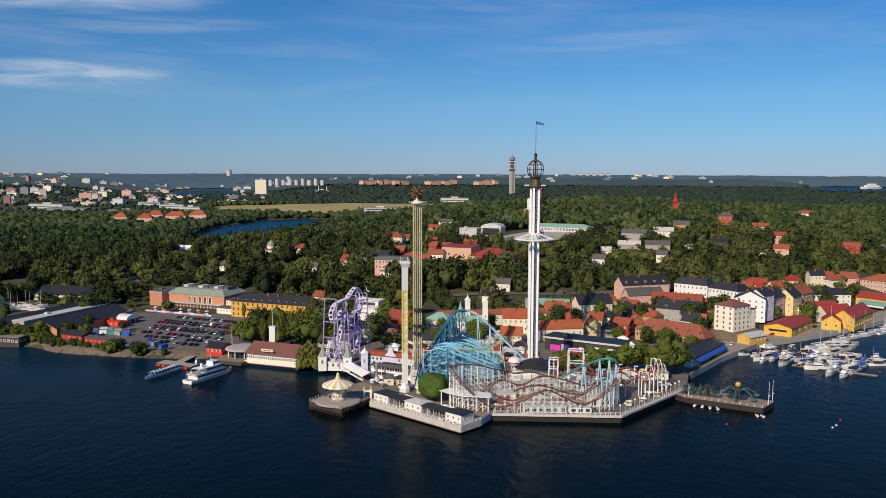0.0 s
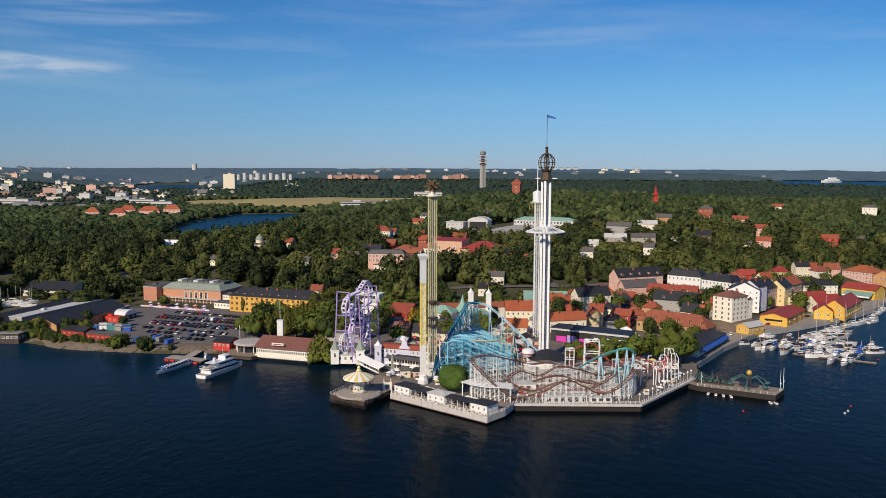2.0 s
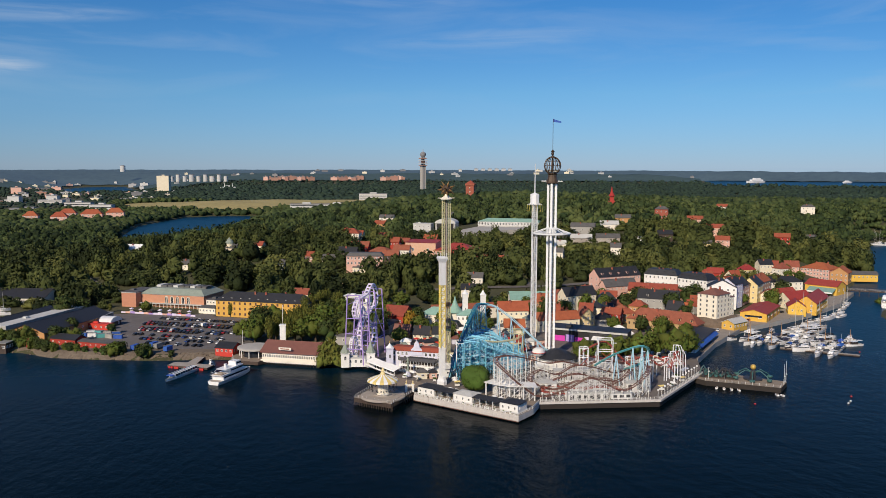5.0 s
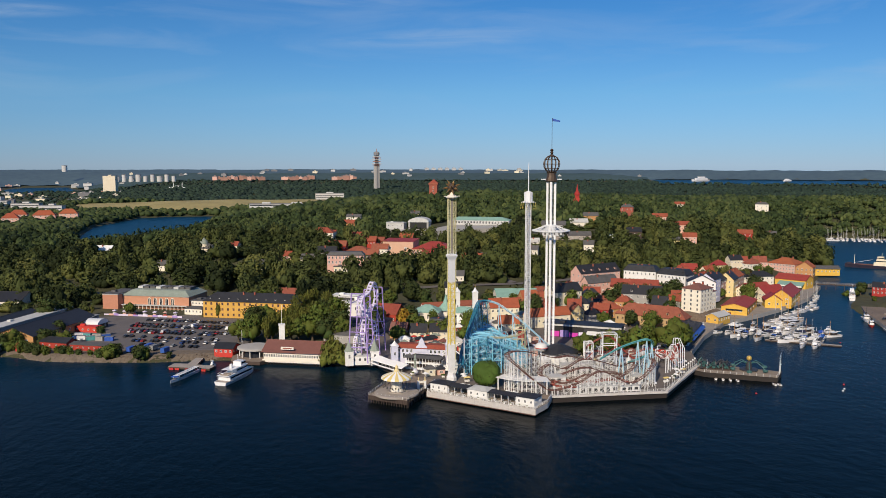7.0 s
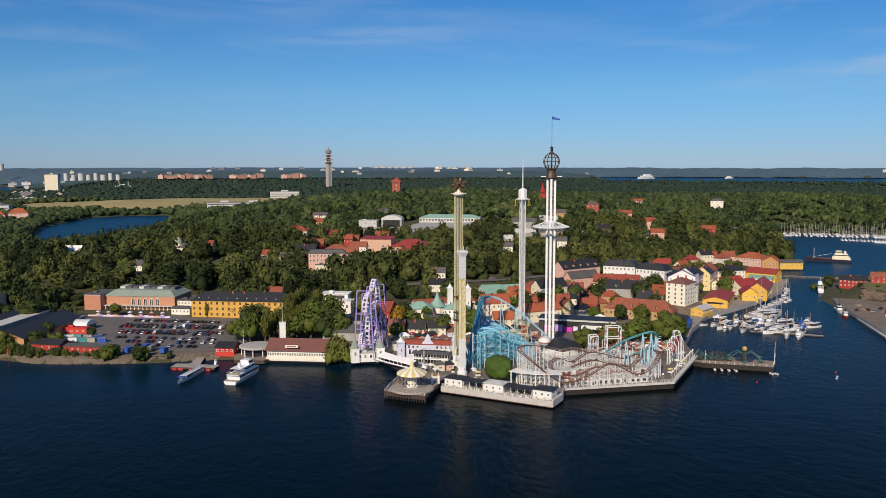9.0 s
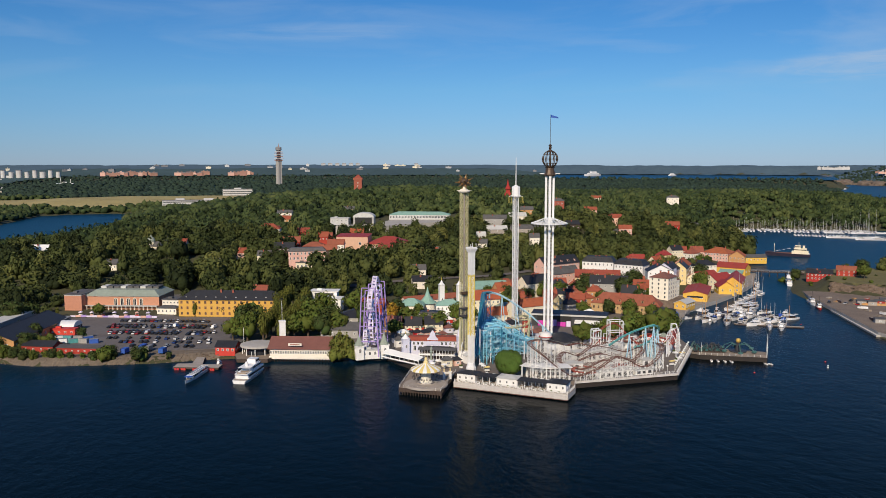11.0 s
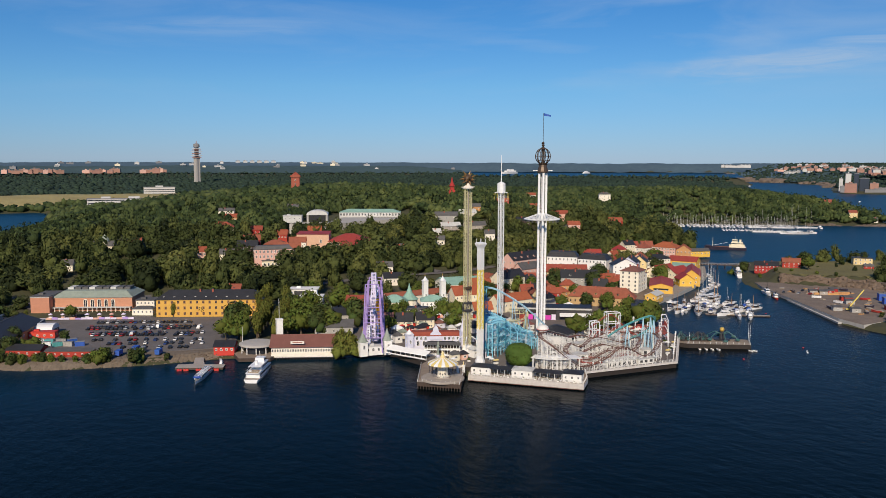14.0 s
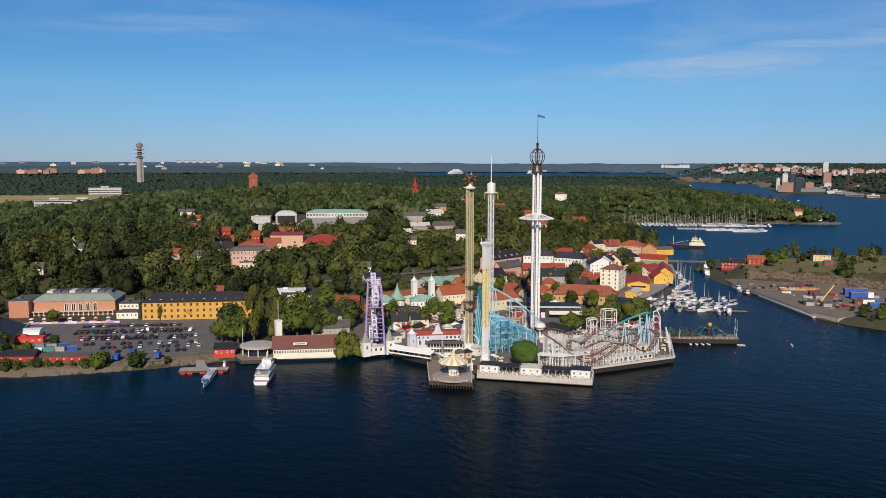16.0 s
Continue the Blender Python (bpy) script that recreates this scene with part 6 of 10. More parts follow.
# ---------------------------------------------------------------- rides and buildings of the park
def wave_swinger():
    root = thing("wave_swinger", "round chair swing with a yellow and white striped canopy", "carousel", pose(-45.8, 355.2, DECK + 0.05))
    part("platform", Mesh().lathe([(10.0, 0), (10.0, 0.6), (9.6, 0.9), (4.0, 1.0), (3.8, 1.3), (0.4, 1.35)], "weathered_timber", 28), root)
    part("column", Mesh().lathe([(2.9, 1.0), (2.8, 1.8), (2.4, 2.2), (2.3, 5.4), (2.7, 6.2), (2.6, 7.0), (1.0, 7.2)], "ivory_plaster", 14), root)
    can = Mesh()
    n_ = 24
    prof = [(7.0, 7.1), (6.8, 7.8), (4.6, 8.8), (2.3, 9.6), (0.9, 10.2)]
    for j in range(n_):
        a0, a1 = 2 * math.pi * j / n_, 2 * math.pi * (j + 1) / n_
        v = [(r_ * math.cos(a), r_ * math.sin(a), z) for r_, z in prof for a in (a0, a1)]
        can.add(v, [(2 * i, 2 * i + 1, 2 * i + 3, 2 * i + 2) for i in range(len(prof) - 1)], "canvas_yellow" if j % 2 else "canvas_white")
    part("canopy", can, root, "yellow and white striped canopy")
    part("underside", Mesh().lathe([(6.9, 7.4), (2.0, 7.0), (0.5, 7.1)], "canvas_yellow", 24), root)
    part("finial", Mesh().lathe([(1.0, 10.0), (1.2, 10.6), (0.6, 11.4), (0.8, 11.9), (0.1, 13.2)], "pale_yellow", 10), root)
    chair = Mesh().box(-0.25, -0.25, -0.1, 0.25, 0.25, 0.05, "dark_steel").box(-0.25, 0.2, 0.0, 0.25, 0.28, 0.5, "dark_steel")
    chair.beam((-0.2, 0, 0), (-0.1, 0, 4.6), 0.05, "dark_steel").beam((0.2, 0, 0), (0.1, 0, 4.6), 0.05, "dark_steel")
    cm = chair.data("swing_chair")
    for k in range(28):
        a = 360 * k / 28
        rr = 6.2 if k % 2 else 5.2
        part("swing_chair", cm, root, "", pose(rr * math.cos(radians(a)), rr * math.sin(radians(a)), 3.4, 0, 0, a + 90))
    return root


wave_swinger()

U, NRM = Vector((0.7336, -0.6796)), Vector((0.6796, 0.7336))
P0 = Vector((-32, 356.5)) + NRM * 1.6


def on_pier(s):
    p = P0 + U * s
    return (p.x, p.y)


for s0, s1, dep, hh, wl_, rf_, lab in ((1, 10, 7, 3.8, "white_paint", "black_roof", "white pier pavilion with a low black roof"), (20.5, 30, 7, 3.8, "white_paint", "pale_roof", "white pier pavilion with a pale flat roof"),
                                       (44, 52.6, 7.5, 4.0, "white_paint", "black_roof", "white pier pavilion with a low black roof")):
    house("pier_pavilion", lab, on_pier(s0), on_pier(s1), dep, hh, "hip", 1.0, wl_, rf_, 1, 3, DECK + 0.1, (0.9, 1.2), 0, 0.4, 2, group="pavilions on the pier", category="pavilion")


def shelter(name, label, a, b_, depth, h, top, group="", z=DECK + 0.1, rise=1.0):
    a, b_ = Vector((*a, 0)), Vector((*b_, 0))
    d = b_ - a
    L = d.length
    root = thing(name, label, "shelter", pose(a.x, a.y, z, 0, 0, math.degrees(math.atan2(d.y, d.x))), group)
    r_ = Mesh().add([(-0.4, -0.4, h), (L + 0.4, -0.4, h), (L + 0.4, depth + 0.4, h), (-0.4, depth + 0.4, h), (0.6, depth / 2, h + rise), (L - 0.6, depth / 2, h + rise)],
                    [(3, 2, 1, 0), (0, 1, 5, 4), (2, 3, 4, 5), (1, 2, 5), (3, 0, 4)], top)
    part("roof", r_, root)
    k = max(2, int(L / 3.2))
    for i in range(k + 1):
        for y in (0.2, depth - 0.2):
            part("post", Mesh().beam((L * i / k, y, 0), (L * i / k, y, h), 0.22, "white_paint"), root)
    q = Mesh()
    for i in range(int(L / 1.8)):
        x = 0.9 + 1.8 * i
        q.lathe([(0.08, 0), (0.08, 0.7), (0.5, 0.72), (0.5, 0.78)], "white_paint", 8, x, depth * (0.35 if i % 2 else 0.65))
    part("counter", q, root, "white round tables")
    return root


shelter("pier_shelter", "black-roofed open shelter with white posts", on_pier(10.4), on_pier(20.2), 6.5, 3.4, "black_roof", "shelters on the pier")
shelter("pier_shelter", "black-roofed open shelter with white posts", on_pier(30.4), on_pier(43.6), 6, 3.4, "black_roof", "shelters on the pier")


def turret(name, label, x, y, z, w, h, rh, wall="white_paint", top="sage_roof", spire=1.2):
    root = thing(name, label, "turret", pose(x, y, z))
    q = Mesh().box(-w / 2, -w / 2, 0, w / 2, w / 2, h, wall)
    q.box(-w / 2 - 0.25, -w / 2 - 0.25, h - 0.5, w / 2 + 0.25, w / 2 + 0.25, h, wall)
    part("body", q, root)
    part("roof", Mesh().lathe([(w * 0.66, h), (w * 0.36, h + rh * 0.35), (w * 0.14, h + rh * 0.75), (0.06, h + rh)], top, 8, turn=math.pi / 8), root)
    part("finial", Mesh().lathe([(0.07, h + rh - 0.2), (0.22, h + rh + 0.2), (0.03, h + rh + spire)], "gold", 6), root)
    wm = window_mesh(w * 0.28, w * 0.55, True, "white_paint")
    for k in range(4):
        a = 90 * k
        part("window", wm, root, "", pose(0, 0, h * 0.5, 0, 0, a) @ pose(0, -w / 2, 0))
    return root


# castle gate under the purple coaster
house("castle_gatehouse", "white castle gatehouse on the quay with dark openings", (-60.5, 417.8), (-49.2, 416.6), 5, 3.0, "flat", 0.5, "white_paint", "pale_roof", 1, 4, DECK, (1.3, 1.9), 0, 0.2, 1, category="gatehouse", arch=True)
turret("turret", "white castle turret with a grey-green spire roof", -61.6, 418.6, DECK - 1.5, 4.2, 7.5, 6.0)
turret("turret", "white castle turret with a grey-green spire roof", -48.6, 417.4, DECK - 1.5, 4.2, 7.5, 6.5)

# long white marquee on the curved quay
mq = thing("marquee", "long white tent roof over a curved quay terrace", "tent", pose(0, 0, DECK))
line = [Vector(p) for p in smooth_path([(-47.5, 415, 0), (-43, 406.5, 0), (-38.5, 398.5, 0), (-35, 392, 0)], False, 3.0)]
q, posts_ = Mesh(), []
for i, p in enumerate(line):
    d = line[min(i + 1, len(line) - 1)] - line[max(i - 1, 0)]
    s = Vector((d.y, -d.x, 0)).normalized()
    sag = 0.5 * math.sin(i * 1.3)
    posts_.append([p - s * 3.9 + Vector((0, 0, 1.9)), p - s * 3.7 + Vector((0, 0, 2.3)), p + Vector((0, 0, 4.0 + 0.4 * sag)), p + s * 3.7 + Vector((0, 0, 2.5)), p + s * 3.9 + Vector((0, 0, 2.1))])
    for e_ in (-s, s):
        part("post", Mesh().beam(p + e_ * 3.7, p + e_ * 3.7 + Vector((0, 0, 2.25)), 0.22, "white_paint"), mq)
flat_v = [v for r_ in posts_ for v in r_]
q.add(flat_v, [(5 * i + j, 5 * i + j + 1, 5 * i + j + 6, 5 * i + j + 5) for i in range(len(line) - 1) for j in range(4)], "canvas_white")
part("canopy", q, mq)
low = Mesh()
low.tube([p + Vector((-3.4, -1.4, 0.3)) for p in line], 0.9, "white_paint", 4)
part("parapet", low, mq)

# lavender fun house with its arcade
fh = house("fun_house", "lavender fun house with arched windows and a pink-red roof", (-38.5, 411), (-13.5, 400.5), 7, 8.6, "mansard", 1.7, "lavender_plaster", "tile_roof", 1, 9, DECK, (1.6, 3.0), 0, 0.5, 3, category="fun house", arch=True, trim="white_paint")
q = Mesh().add([(10.5, -0.25, 6.5), (17, -0.25, 6.5), (16.6, -0.25, 9.5), (15.4, -0.25, 10.6), (15.0, -0.25, 12.4), (13.75, -0.25, 14.2), (12.5, -0.25, 12.4), (12.1, -0.25, 10.6), (10.9, -0.25, 9.5)]
               + [(10.5, 0.5, 6.5), (17, 0.5, 6.5), (16.6, 0.5, 9.5), (15.4, 0.5, 10.6), (15.0, 0.5, 12.4), (13.75, 0.5, 14.2), (12.5, 0.5, 12.4), (12.1, 0.5, 10.6), (10.9, 0.5, 9.5)],
               [tuple(range(9)), tuple(range(9, 18))[::-1]] + [(i + 9, (i + 1) % 9 + 9, (i + 1) % 9, i) for i in range(9)], "lavender_plaster")
part("gable", q, fh, "curved lavender gable")
turret("turret", "lavender corner tower of the fun house", -39.2, 409.6, DECK, 3.4, 10, 2.4, "lavender_plaster", "white_steel")
turret("turret", "lavender corner tower with a tall pointed spire", -13.2, 399.0, DECK, 2.8, 11.5, 7.0, "lavender_plaster", "lavender_plaster")
house("arcade_hall", "white arcade hall with round arches and dark roof", (-33, 404), (-17.5, 395.5), 6, 4.8, "hip", 1.4, "white_paint", "black_roof", 1, 8, DECK, (1.4, 3.2), 0, 0.6, 3, category="arcade", arch=True)

for x in (1.8, 4.0, 6.2, 8.4, 18.6, 20.8, 23.0, 25.2):
    part("window", window_mesh(1.3, 1.9, True, "white_paint"), fh, "small white-framed arched window", pose(x, 0, 6.2))
fr_ = thing("arcade_gallery", "two-storey white gallery of slim columns before the fun house", "gallery", pose(-34, 402.2, DECK, 0, 0, -28.7))
for j, z in enumerate((0.25, 3.2)):
    part("floor_slab", Mesh().box(0, -2.6, z - 0.25, 18.5, 0, z, "white_paint"), fr_)
    part("balustrade", Mesh().box(0, -2.6, z + 0.75, 18.5, -2.45, z + 0.95, "white_paint").box(0, -2.58, z, 18.5, -2.5, z + 0.5, "white_paint"), fr_)
    # dark panel paints in the shade behind the columns
    part("recess", Mesh().box(0.2, -0.2, z, 18.3, -0.05, z + 2.5, "dark_timber"), fr_, "back wall panel coloured dark as gallery shade")
for k in range(13):
    part("column", Mesh().lathe([(0.2, 0.2), (0.13, 0.5), (0.13, 5.6), (0.25, 5.9)], "white_paint", 6, 0.25 + 1.5 * k, -2.5), fr_)
part("roof", Mesh().add([(-0.4, -3.1, 5.9), (18.9, -3.1, 5.9), (18.9, 0.1, 6.7), (-0.4, 0.1, 6.7), (-0.4, -3.1, 5.7), (18.9, -3.1, 5.7), (18.9, 0.1, 6.5), (-0.4, 0.1, 6.5)], [(0, 1, 2, 3), (7, 6, 5, 4), (0, 4, 5, 1), (1, 5, 6, 2), (2, 6, 7, 3), (3, 7, 4, 0)], "grey_roof"), fr_)

# round pavilion at the foot of the drop tower
rp = thing("round_pavilion", "white round pavilion with a broad black roof", "pavilion", pose(45.5, 400.5, DECK))
part("wall", Mesh().lathe([(8.8, 0), (8.8, 5.2), (8.2, 5.4)], "white_paint", 16), rp)
part("roof", Mesh().lathe([(10.4, 5.2), (10.4, 5.6), (6.0, 7.6), (2.4, 9.0), (0.3, 9.4)], "black_roof", 16), rp)
for k in range(12):
    part("window", window_mesh(2.2, 3.2, True), rp, "", pose(0, 0, 0.6, 0, 0, 30 * k + 11.25) @ pose(0, -8.64, 0))
dish = thing("white_shell_sign", "white curved shell-shaped sign with red edge", "sign", pose(35.5, 398.6, DECK))
part("shell", Mesh().lathe([(0.3, 6), (2.2, 6.4), (3.3, 8.0), (3.0, 9.4), (1.8, 10.2), (0.3, 10.4)], "white_paint", 14), dish)
part("post", Mesh().beam((0, 0, 0), (0, 0, 6.4), 0.9, "white_paint", 8), dish)
part("rim", Mesh().tube([(3.4 * math.cos(a), 3.4 * math.sin(a), 8.0) for a in np.linspace(0, 6.28, 19)[:-1]], 0.4, "red_steel", 5, True), dish)


# ---------------------------------------------------------------- the shore with museum and car park
H = house
H("museum_wing", "salmon brick museum wing with a pale upper band", (-219.5, 612.5), (-208.5, 608), 24, 11, "flat", 1, "salmon_brick", "grey_roof", 1, 0, 3, (1, 1), 0, 0.3, 0, category="museum", trim="pale_roof")
mu = H("museum", "long salmon brick museum hall with arched windows and glazed roof", (-206, 613.5), (-159, 595), 28, 9.6, "mansard", 3.6, "salmon_brick", "sage_roof", 1, 0, 3, (1, 1), 0, 0.5, 0, category="museum", trim="pale_roof")
for k in range(5):
    part("window", window_mesh(2.6, 5.6, True, "ivory_plaster"), mu, "tall white-framed arched window", pose(20.5 + 4.4 * k, 0, 2.8))
for k in range(9):
    part("skylight", Mesh().box(5.6 + 4.6 * k, 11, 13.0, 9.4 + 4.6 * k, 20, 14.6, "grey_roof" if k % 3 else "pale_roof"), mu, "glazed skylight")
col = Mesh().box(0, -3.0, 2.9, 50, 0, 3.3, "pale_roof")
for k in range(17):
    col.beam((1.5 + 3 * k, -2.6, -1), (1.5 + 3 * k, -2.6, 2.9), 0.45, "ivory_plaster", 6)
part("colonnade", col, mu, "low white colonnade along the front")
yb = H("long_house", "long yellow plastered house with a black hipped roof", (-147, 568), (-84.5, 543), 14, 11, "hip", 5.2, "yellow_plaster", "black_roof", 3, 17, 3, (1.5, 2.0), 3, 0.6, 4, category="house", trim="yellow_plaster", frames="ochre_plaster")
for k in range(9):
    part("dormer", Mesh().box(4 + 6.6 * k, 1.4, 11.4, 5.4 + 6.6 * k, 4.5, 13.0, "black_roof").box(4.2 + 6.6 * k, 1.35, 11.7, 5.2 + 6.6 * k, 1.398, 12.7, "pale_roof"), yb)
H("annex", "low white annex with a dark roof", (-160.5, 580), (-148.5, 574.5), 7, 4.2, "hip", 1.4, "ivory_plaster", "grey_roof", 1, 5, 3, (1.0, 1.4), 0)
H("annex", "white two-storey link building with a dark roof", (-157, 592), (-146, 587), 12, 7.5, "flat", 1, "ivory_plaster", "grey_roof", 2, 5, 3, (1.0, 1.3), 0)
# purple hoarding in front of the museum
hd = thing("hoarding", "purple and white fairground hoarding along the museum", "hoarding", pose(-214, 588, 2.9, 0, 0, -21.8))
for k in range(16):
    part("panel", Mesh().box(3.6 * k, -0.1, 0, 3.6 * k + 3.45, 0.1, 1.1 + 0.2 * (k % 3), ("lilac_steel", "pink_plaster", "purple_steel", "lilac_steel")[k % 4]), hd)
for k in range(7):
    x, y = -208 + 7.0 * k, 592 - 2.8 * k
    st = thing("market_stall", "small market stall with a light canopy", "stall", pose(x, y, 2.7, 0, 0, -22 + 7 * (k % 3)), "stalls by the museum")
    part("counter", Mesh().box(-1, -0.7, 0, 1, 0.7, 1.0, ("white_paint", "pink_plaster", "bright_red")[k % 3]), st)
    part("canopy", Mesh().lathe([(1.7, 2.2), (1.6, 2.5), (0.1, 3.2)], ("lilac_steel", "lilac_steel", "pink_plaster")[k % 3], 4, turn=0.785), st)
    for sx in (-0.9, 0.9):
        part("post", Mesh().beam((sx, 0, 0), (sx, 0, 2.4), 0.1, "white_paint"), st)

H("boat_shed", "long boat shed with a black roof and ochre gable", (-256, 500), (-233, 492), 64, 6, "cross", 4.5, "ochre_plaster", "black_roof", 1, 3, 2.6, (1.6, 1.6), 0, 0.8, 10, category="shed")
# added block: its flat pale roof stands in for the black shed's left slope
H("boat_shed", "added narrow block standing in for the big shed's pale roof slope", (-266, 503.8), (-257, 500.6), 78, 8.6, "flat", 1, "grey_plaster", "pale_roof", 1, 1, 2.6, (1.6, 1.6), 0, 0.4, 8, category="shed")
H("boat_shed", "long low boat shed with a dark sheet roof", (-290, 512), (-268, 504.6), 70, 5, "cross", 3.4, "grey_plaster", "black_roof", 1, 3, 2.6, (1.6, 1.6), 0, 0.8, 8, category="shed")
H("workshop", "long flat grey-roofed workshop by the boat sheds", (-233, 536), (-220, 531), 26, 5, "mono", 1.2, "grey_plaster", "silver_roof", 1, 3, 2.8, (1.6, 1.4), 0, 0.5, 4, category="workshop")
H("boat_hall", "boat hall with a white barrel roof", (-222, 541), (-207.5, 535.5), 11, 3.0, "barrel", 3.0, "dark_timber", "white_steel", 1, 2, 2.8, (1.4, 1.4), 0, 0.3, 2, category="shed")
H("red_store", "long bright red store with a pale sign", (-220, 530.5), (-206, 525), 5, 3.6, "flat", 1, "bright_red", "bright_red", 1, 4, 2.8, (1.2, 1.0), 0, 0.2, 1, category="shed")
H("red_shed", "low dark red shed with a grey roof along the shore", (-229, 489), (-213, 481), 9, 3.4, "gable", 2, "falu_red", "black_roof", 1, 4, 2.7, (0.9, 1.0), 0, 0.3, 2, category="shed")
H("red_shed", "long low dark red shed along the shore", (-211, 479.5), (-189, 469.5), 4, 3.0, "mono", 0.8, "falu_red", "grey_roof", 1, 7, 2.7, (0.8, 0.8), 0, 0.3, 1, category="shed")
H("red_cabin", "small red cabin with white trim by the shore", (-240, 483.5), (-233, 481), 4, 2.6, "gable", 1.4, "bright_red", "tile_roof", 1, 2, 2.5, (0.9, 0.9), 0, 0.3, 1)
H("bath_house", "low timber bath house with a pale flat roof", (-270, 481), (-249, 478), 9, 4.6, "flat", 0.6, "dark_timber", "silver_roof", 1, 8, 1.2, (1.6, 1.6), 0, 0.6, 3, category="bath house")
H("red_ticket_hall", "dark red timber hall with white doors at the ferry stop", (-131.6, 452.5), (-121.8, 448.5), 10, 3.2, "gable", 2.2, "bright_red", "black_roof", 1, 4, 2.9, (1.1, 1.3), 0, 0.4, 3, category="hall")
H("boat_museum", "white-gabled hall with a wide black roof among trees", (-318, 636), (-278, 628), 26, 5, "gable", 5, "ivory_plaster", "black_roof", 1, 6, 3, (1.4, 1.8), 0, 0.6, 3, category="hall")
H("lane_house", "small ochre house by the lane", (-345, 600), (-328, 596), 12, 6, "gable", 4, "pale_yellow", "grey_roof", 2, 4, 3, (1.0, 1.3), 1)
for k in range(9):
    x, y = -216 + 5.5 * (k % 5) + (k // 5) * 2, 508 - 2.2 * (k % 5) + 7 * (k // 5)
    ct = thing("site_container", ("blue", "white", "green", "grey")[k % 4] + " site container with ribbed steel sides in the yard", "container", pose(x, y, 2.8, 0, 0, -25 + 20 * (k % 3)), "containers in the yard")
    m_ = ("canvas_blue", "white_steel", "teal_steel", "grey_plaster")[k % 4]
    part("body", Mesh().box(-2.4, -1.2, 0.1, 2.4, 1.2, 2.5, m_), ct)
    for j in range(6):
        part("rib", Mesh().box(-2.2 + 0.8 * j, -1.27, 0.15, -1.9 + 0.8 * j, -1.2, 2.45, m_), ct)
    part("roof", Mesh().box(-2.45, -1.25, 2.5, 2.45, 1.25, 2.6, "silver_roof"), ct)

# ferry terminal with its round roof
ft = thing("ferry_terminal", "round ferry terminal with a wide pale disc roof", "terminal", pose(-109.8, 447.5, 2.6))
part("drum", Mesh().lathe([(6.4, -1), (6.4, 3.6)], "glass", 20), ft, "dark glazed drum")
part("roof", Mesh().lathe([(9.0, 3.6), (9.5, 3.9), (9.4, 4.7), (8.4, 5.0), (0.4, 5.3)], "concrete", 32), ft, "pale disc roof")
for k in range(10):
    a = 2 * math.pi * k / 10
    part("column", Mesh().lathe([(0.25, -1), (0.25, 3.7)], "white_paint", 8, 8.2 * math.cos(a), 8.2 * math.sin(a)), ft)
part("flagpole", Mesh().beam((-7, 4, 4.8), (-7, 4, 13), 0.22, "white_paint"), ft)
slab("pavement_8", "timber landing stage of the ferry terminal", [(-122, 437), (-107, 431.5), (-103, 436), (-100, 450), (-122, 452)], 0.5, 2.4, "timber_deck", "dark_timber")
slab("pavement_9", "wooden jetty with red floats", [(-153.5, 434), (-132, 425.5), (-129.5, 431.5), (-139, 436), (-137, 451), (-141, 452), (-144, 439), (-151, 441)], 0.4, 1.4, "weathered_timber", "dark_timber")
bh = H("quay_hall", "long low quay hall with maroon roof and white windows", (-105.2, 436.5), (-73.4, 424.2), 17, 4.8, "gable", 4.2, "ivory_plaster", "maroon_roof", 1, 26, 2.2, (0.9, 1.6), 0, 1.0, 8, category="hall", trim="ivory_plaster")
part("sign", Mesh().box(10, -1.0, 6.2, 17, -0.7, 7.6, "ivory_plaster").box(11, -1.02, 6.6, 16, -1.004, 7.1, "tile_roof"), bh, "pale roof sign with a plain bar")
part("gallery", Mesh().box(0, -1.8, -0.6, 34, 0, 0, "ivory_plaster").box(0, -1.9, 0, 34, -1.75, 1.0, "ivory_plaster"), bh)
wt = thing("white_pylon", "white square pylon with a flagpole", "pylon", pose(-95.5, 457.5, 3.0))
part("shaft", Mesh().box(-1.6, -1.6, 0, 1.6, 1.6, 14, "white_paint").box(-1.8, -1.8, 13.4, 1.8, 1.8, 14.1, "white_paint"), wt)
part("flagpole", Mesh().beam((0, 0, 14), (0, 0, 25), 0.22, "white_paint"), wt)
part("door", Mesh().box(-0.6, -1.66, 0, 0.6, -1.604, 2.2, "dark_steel"), wt)


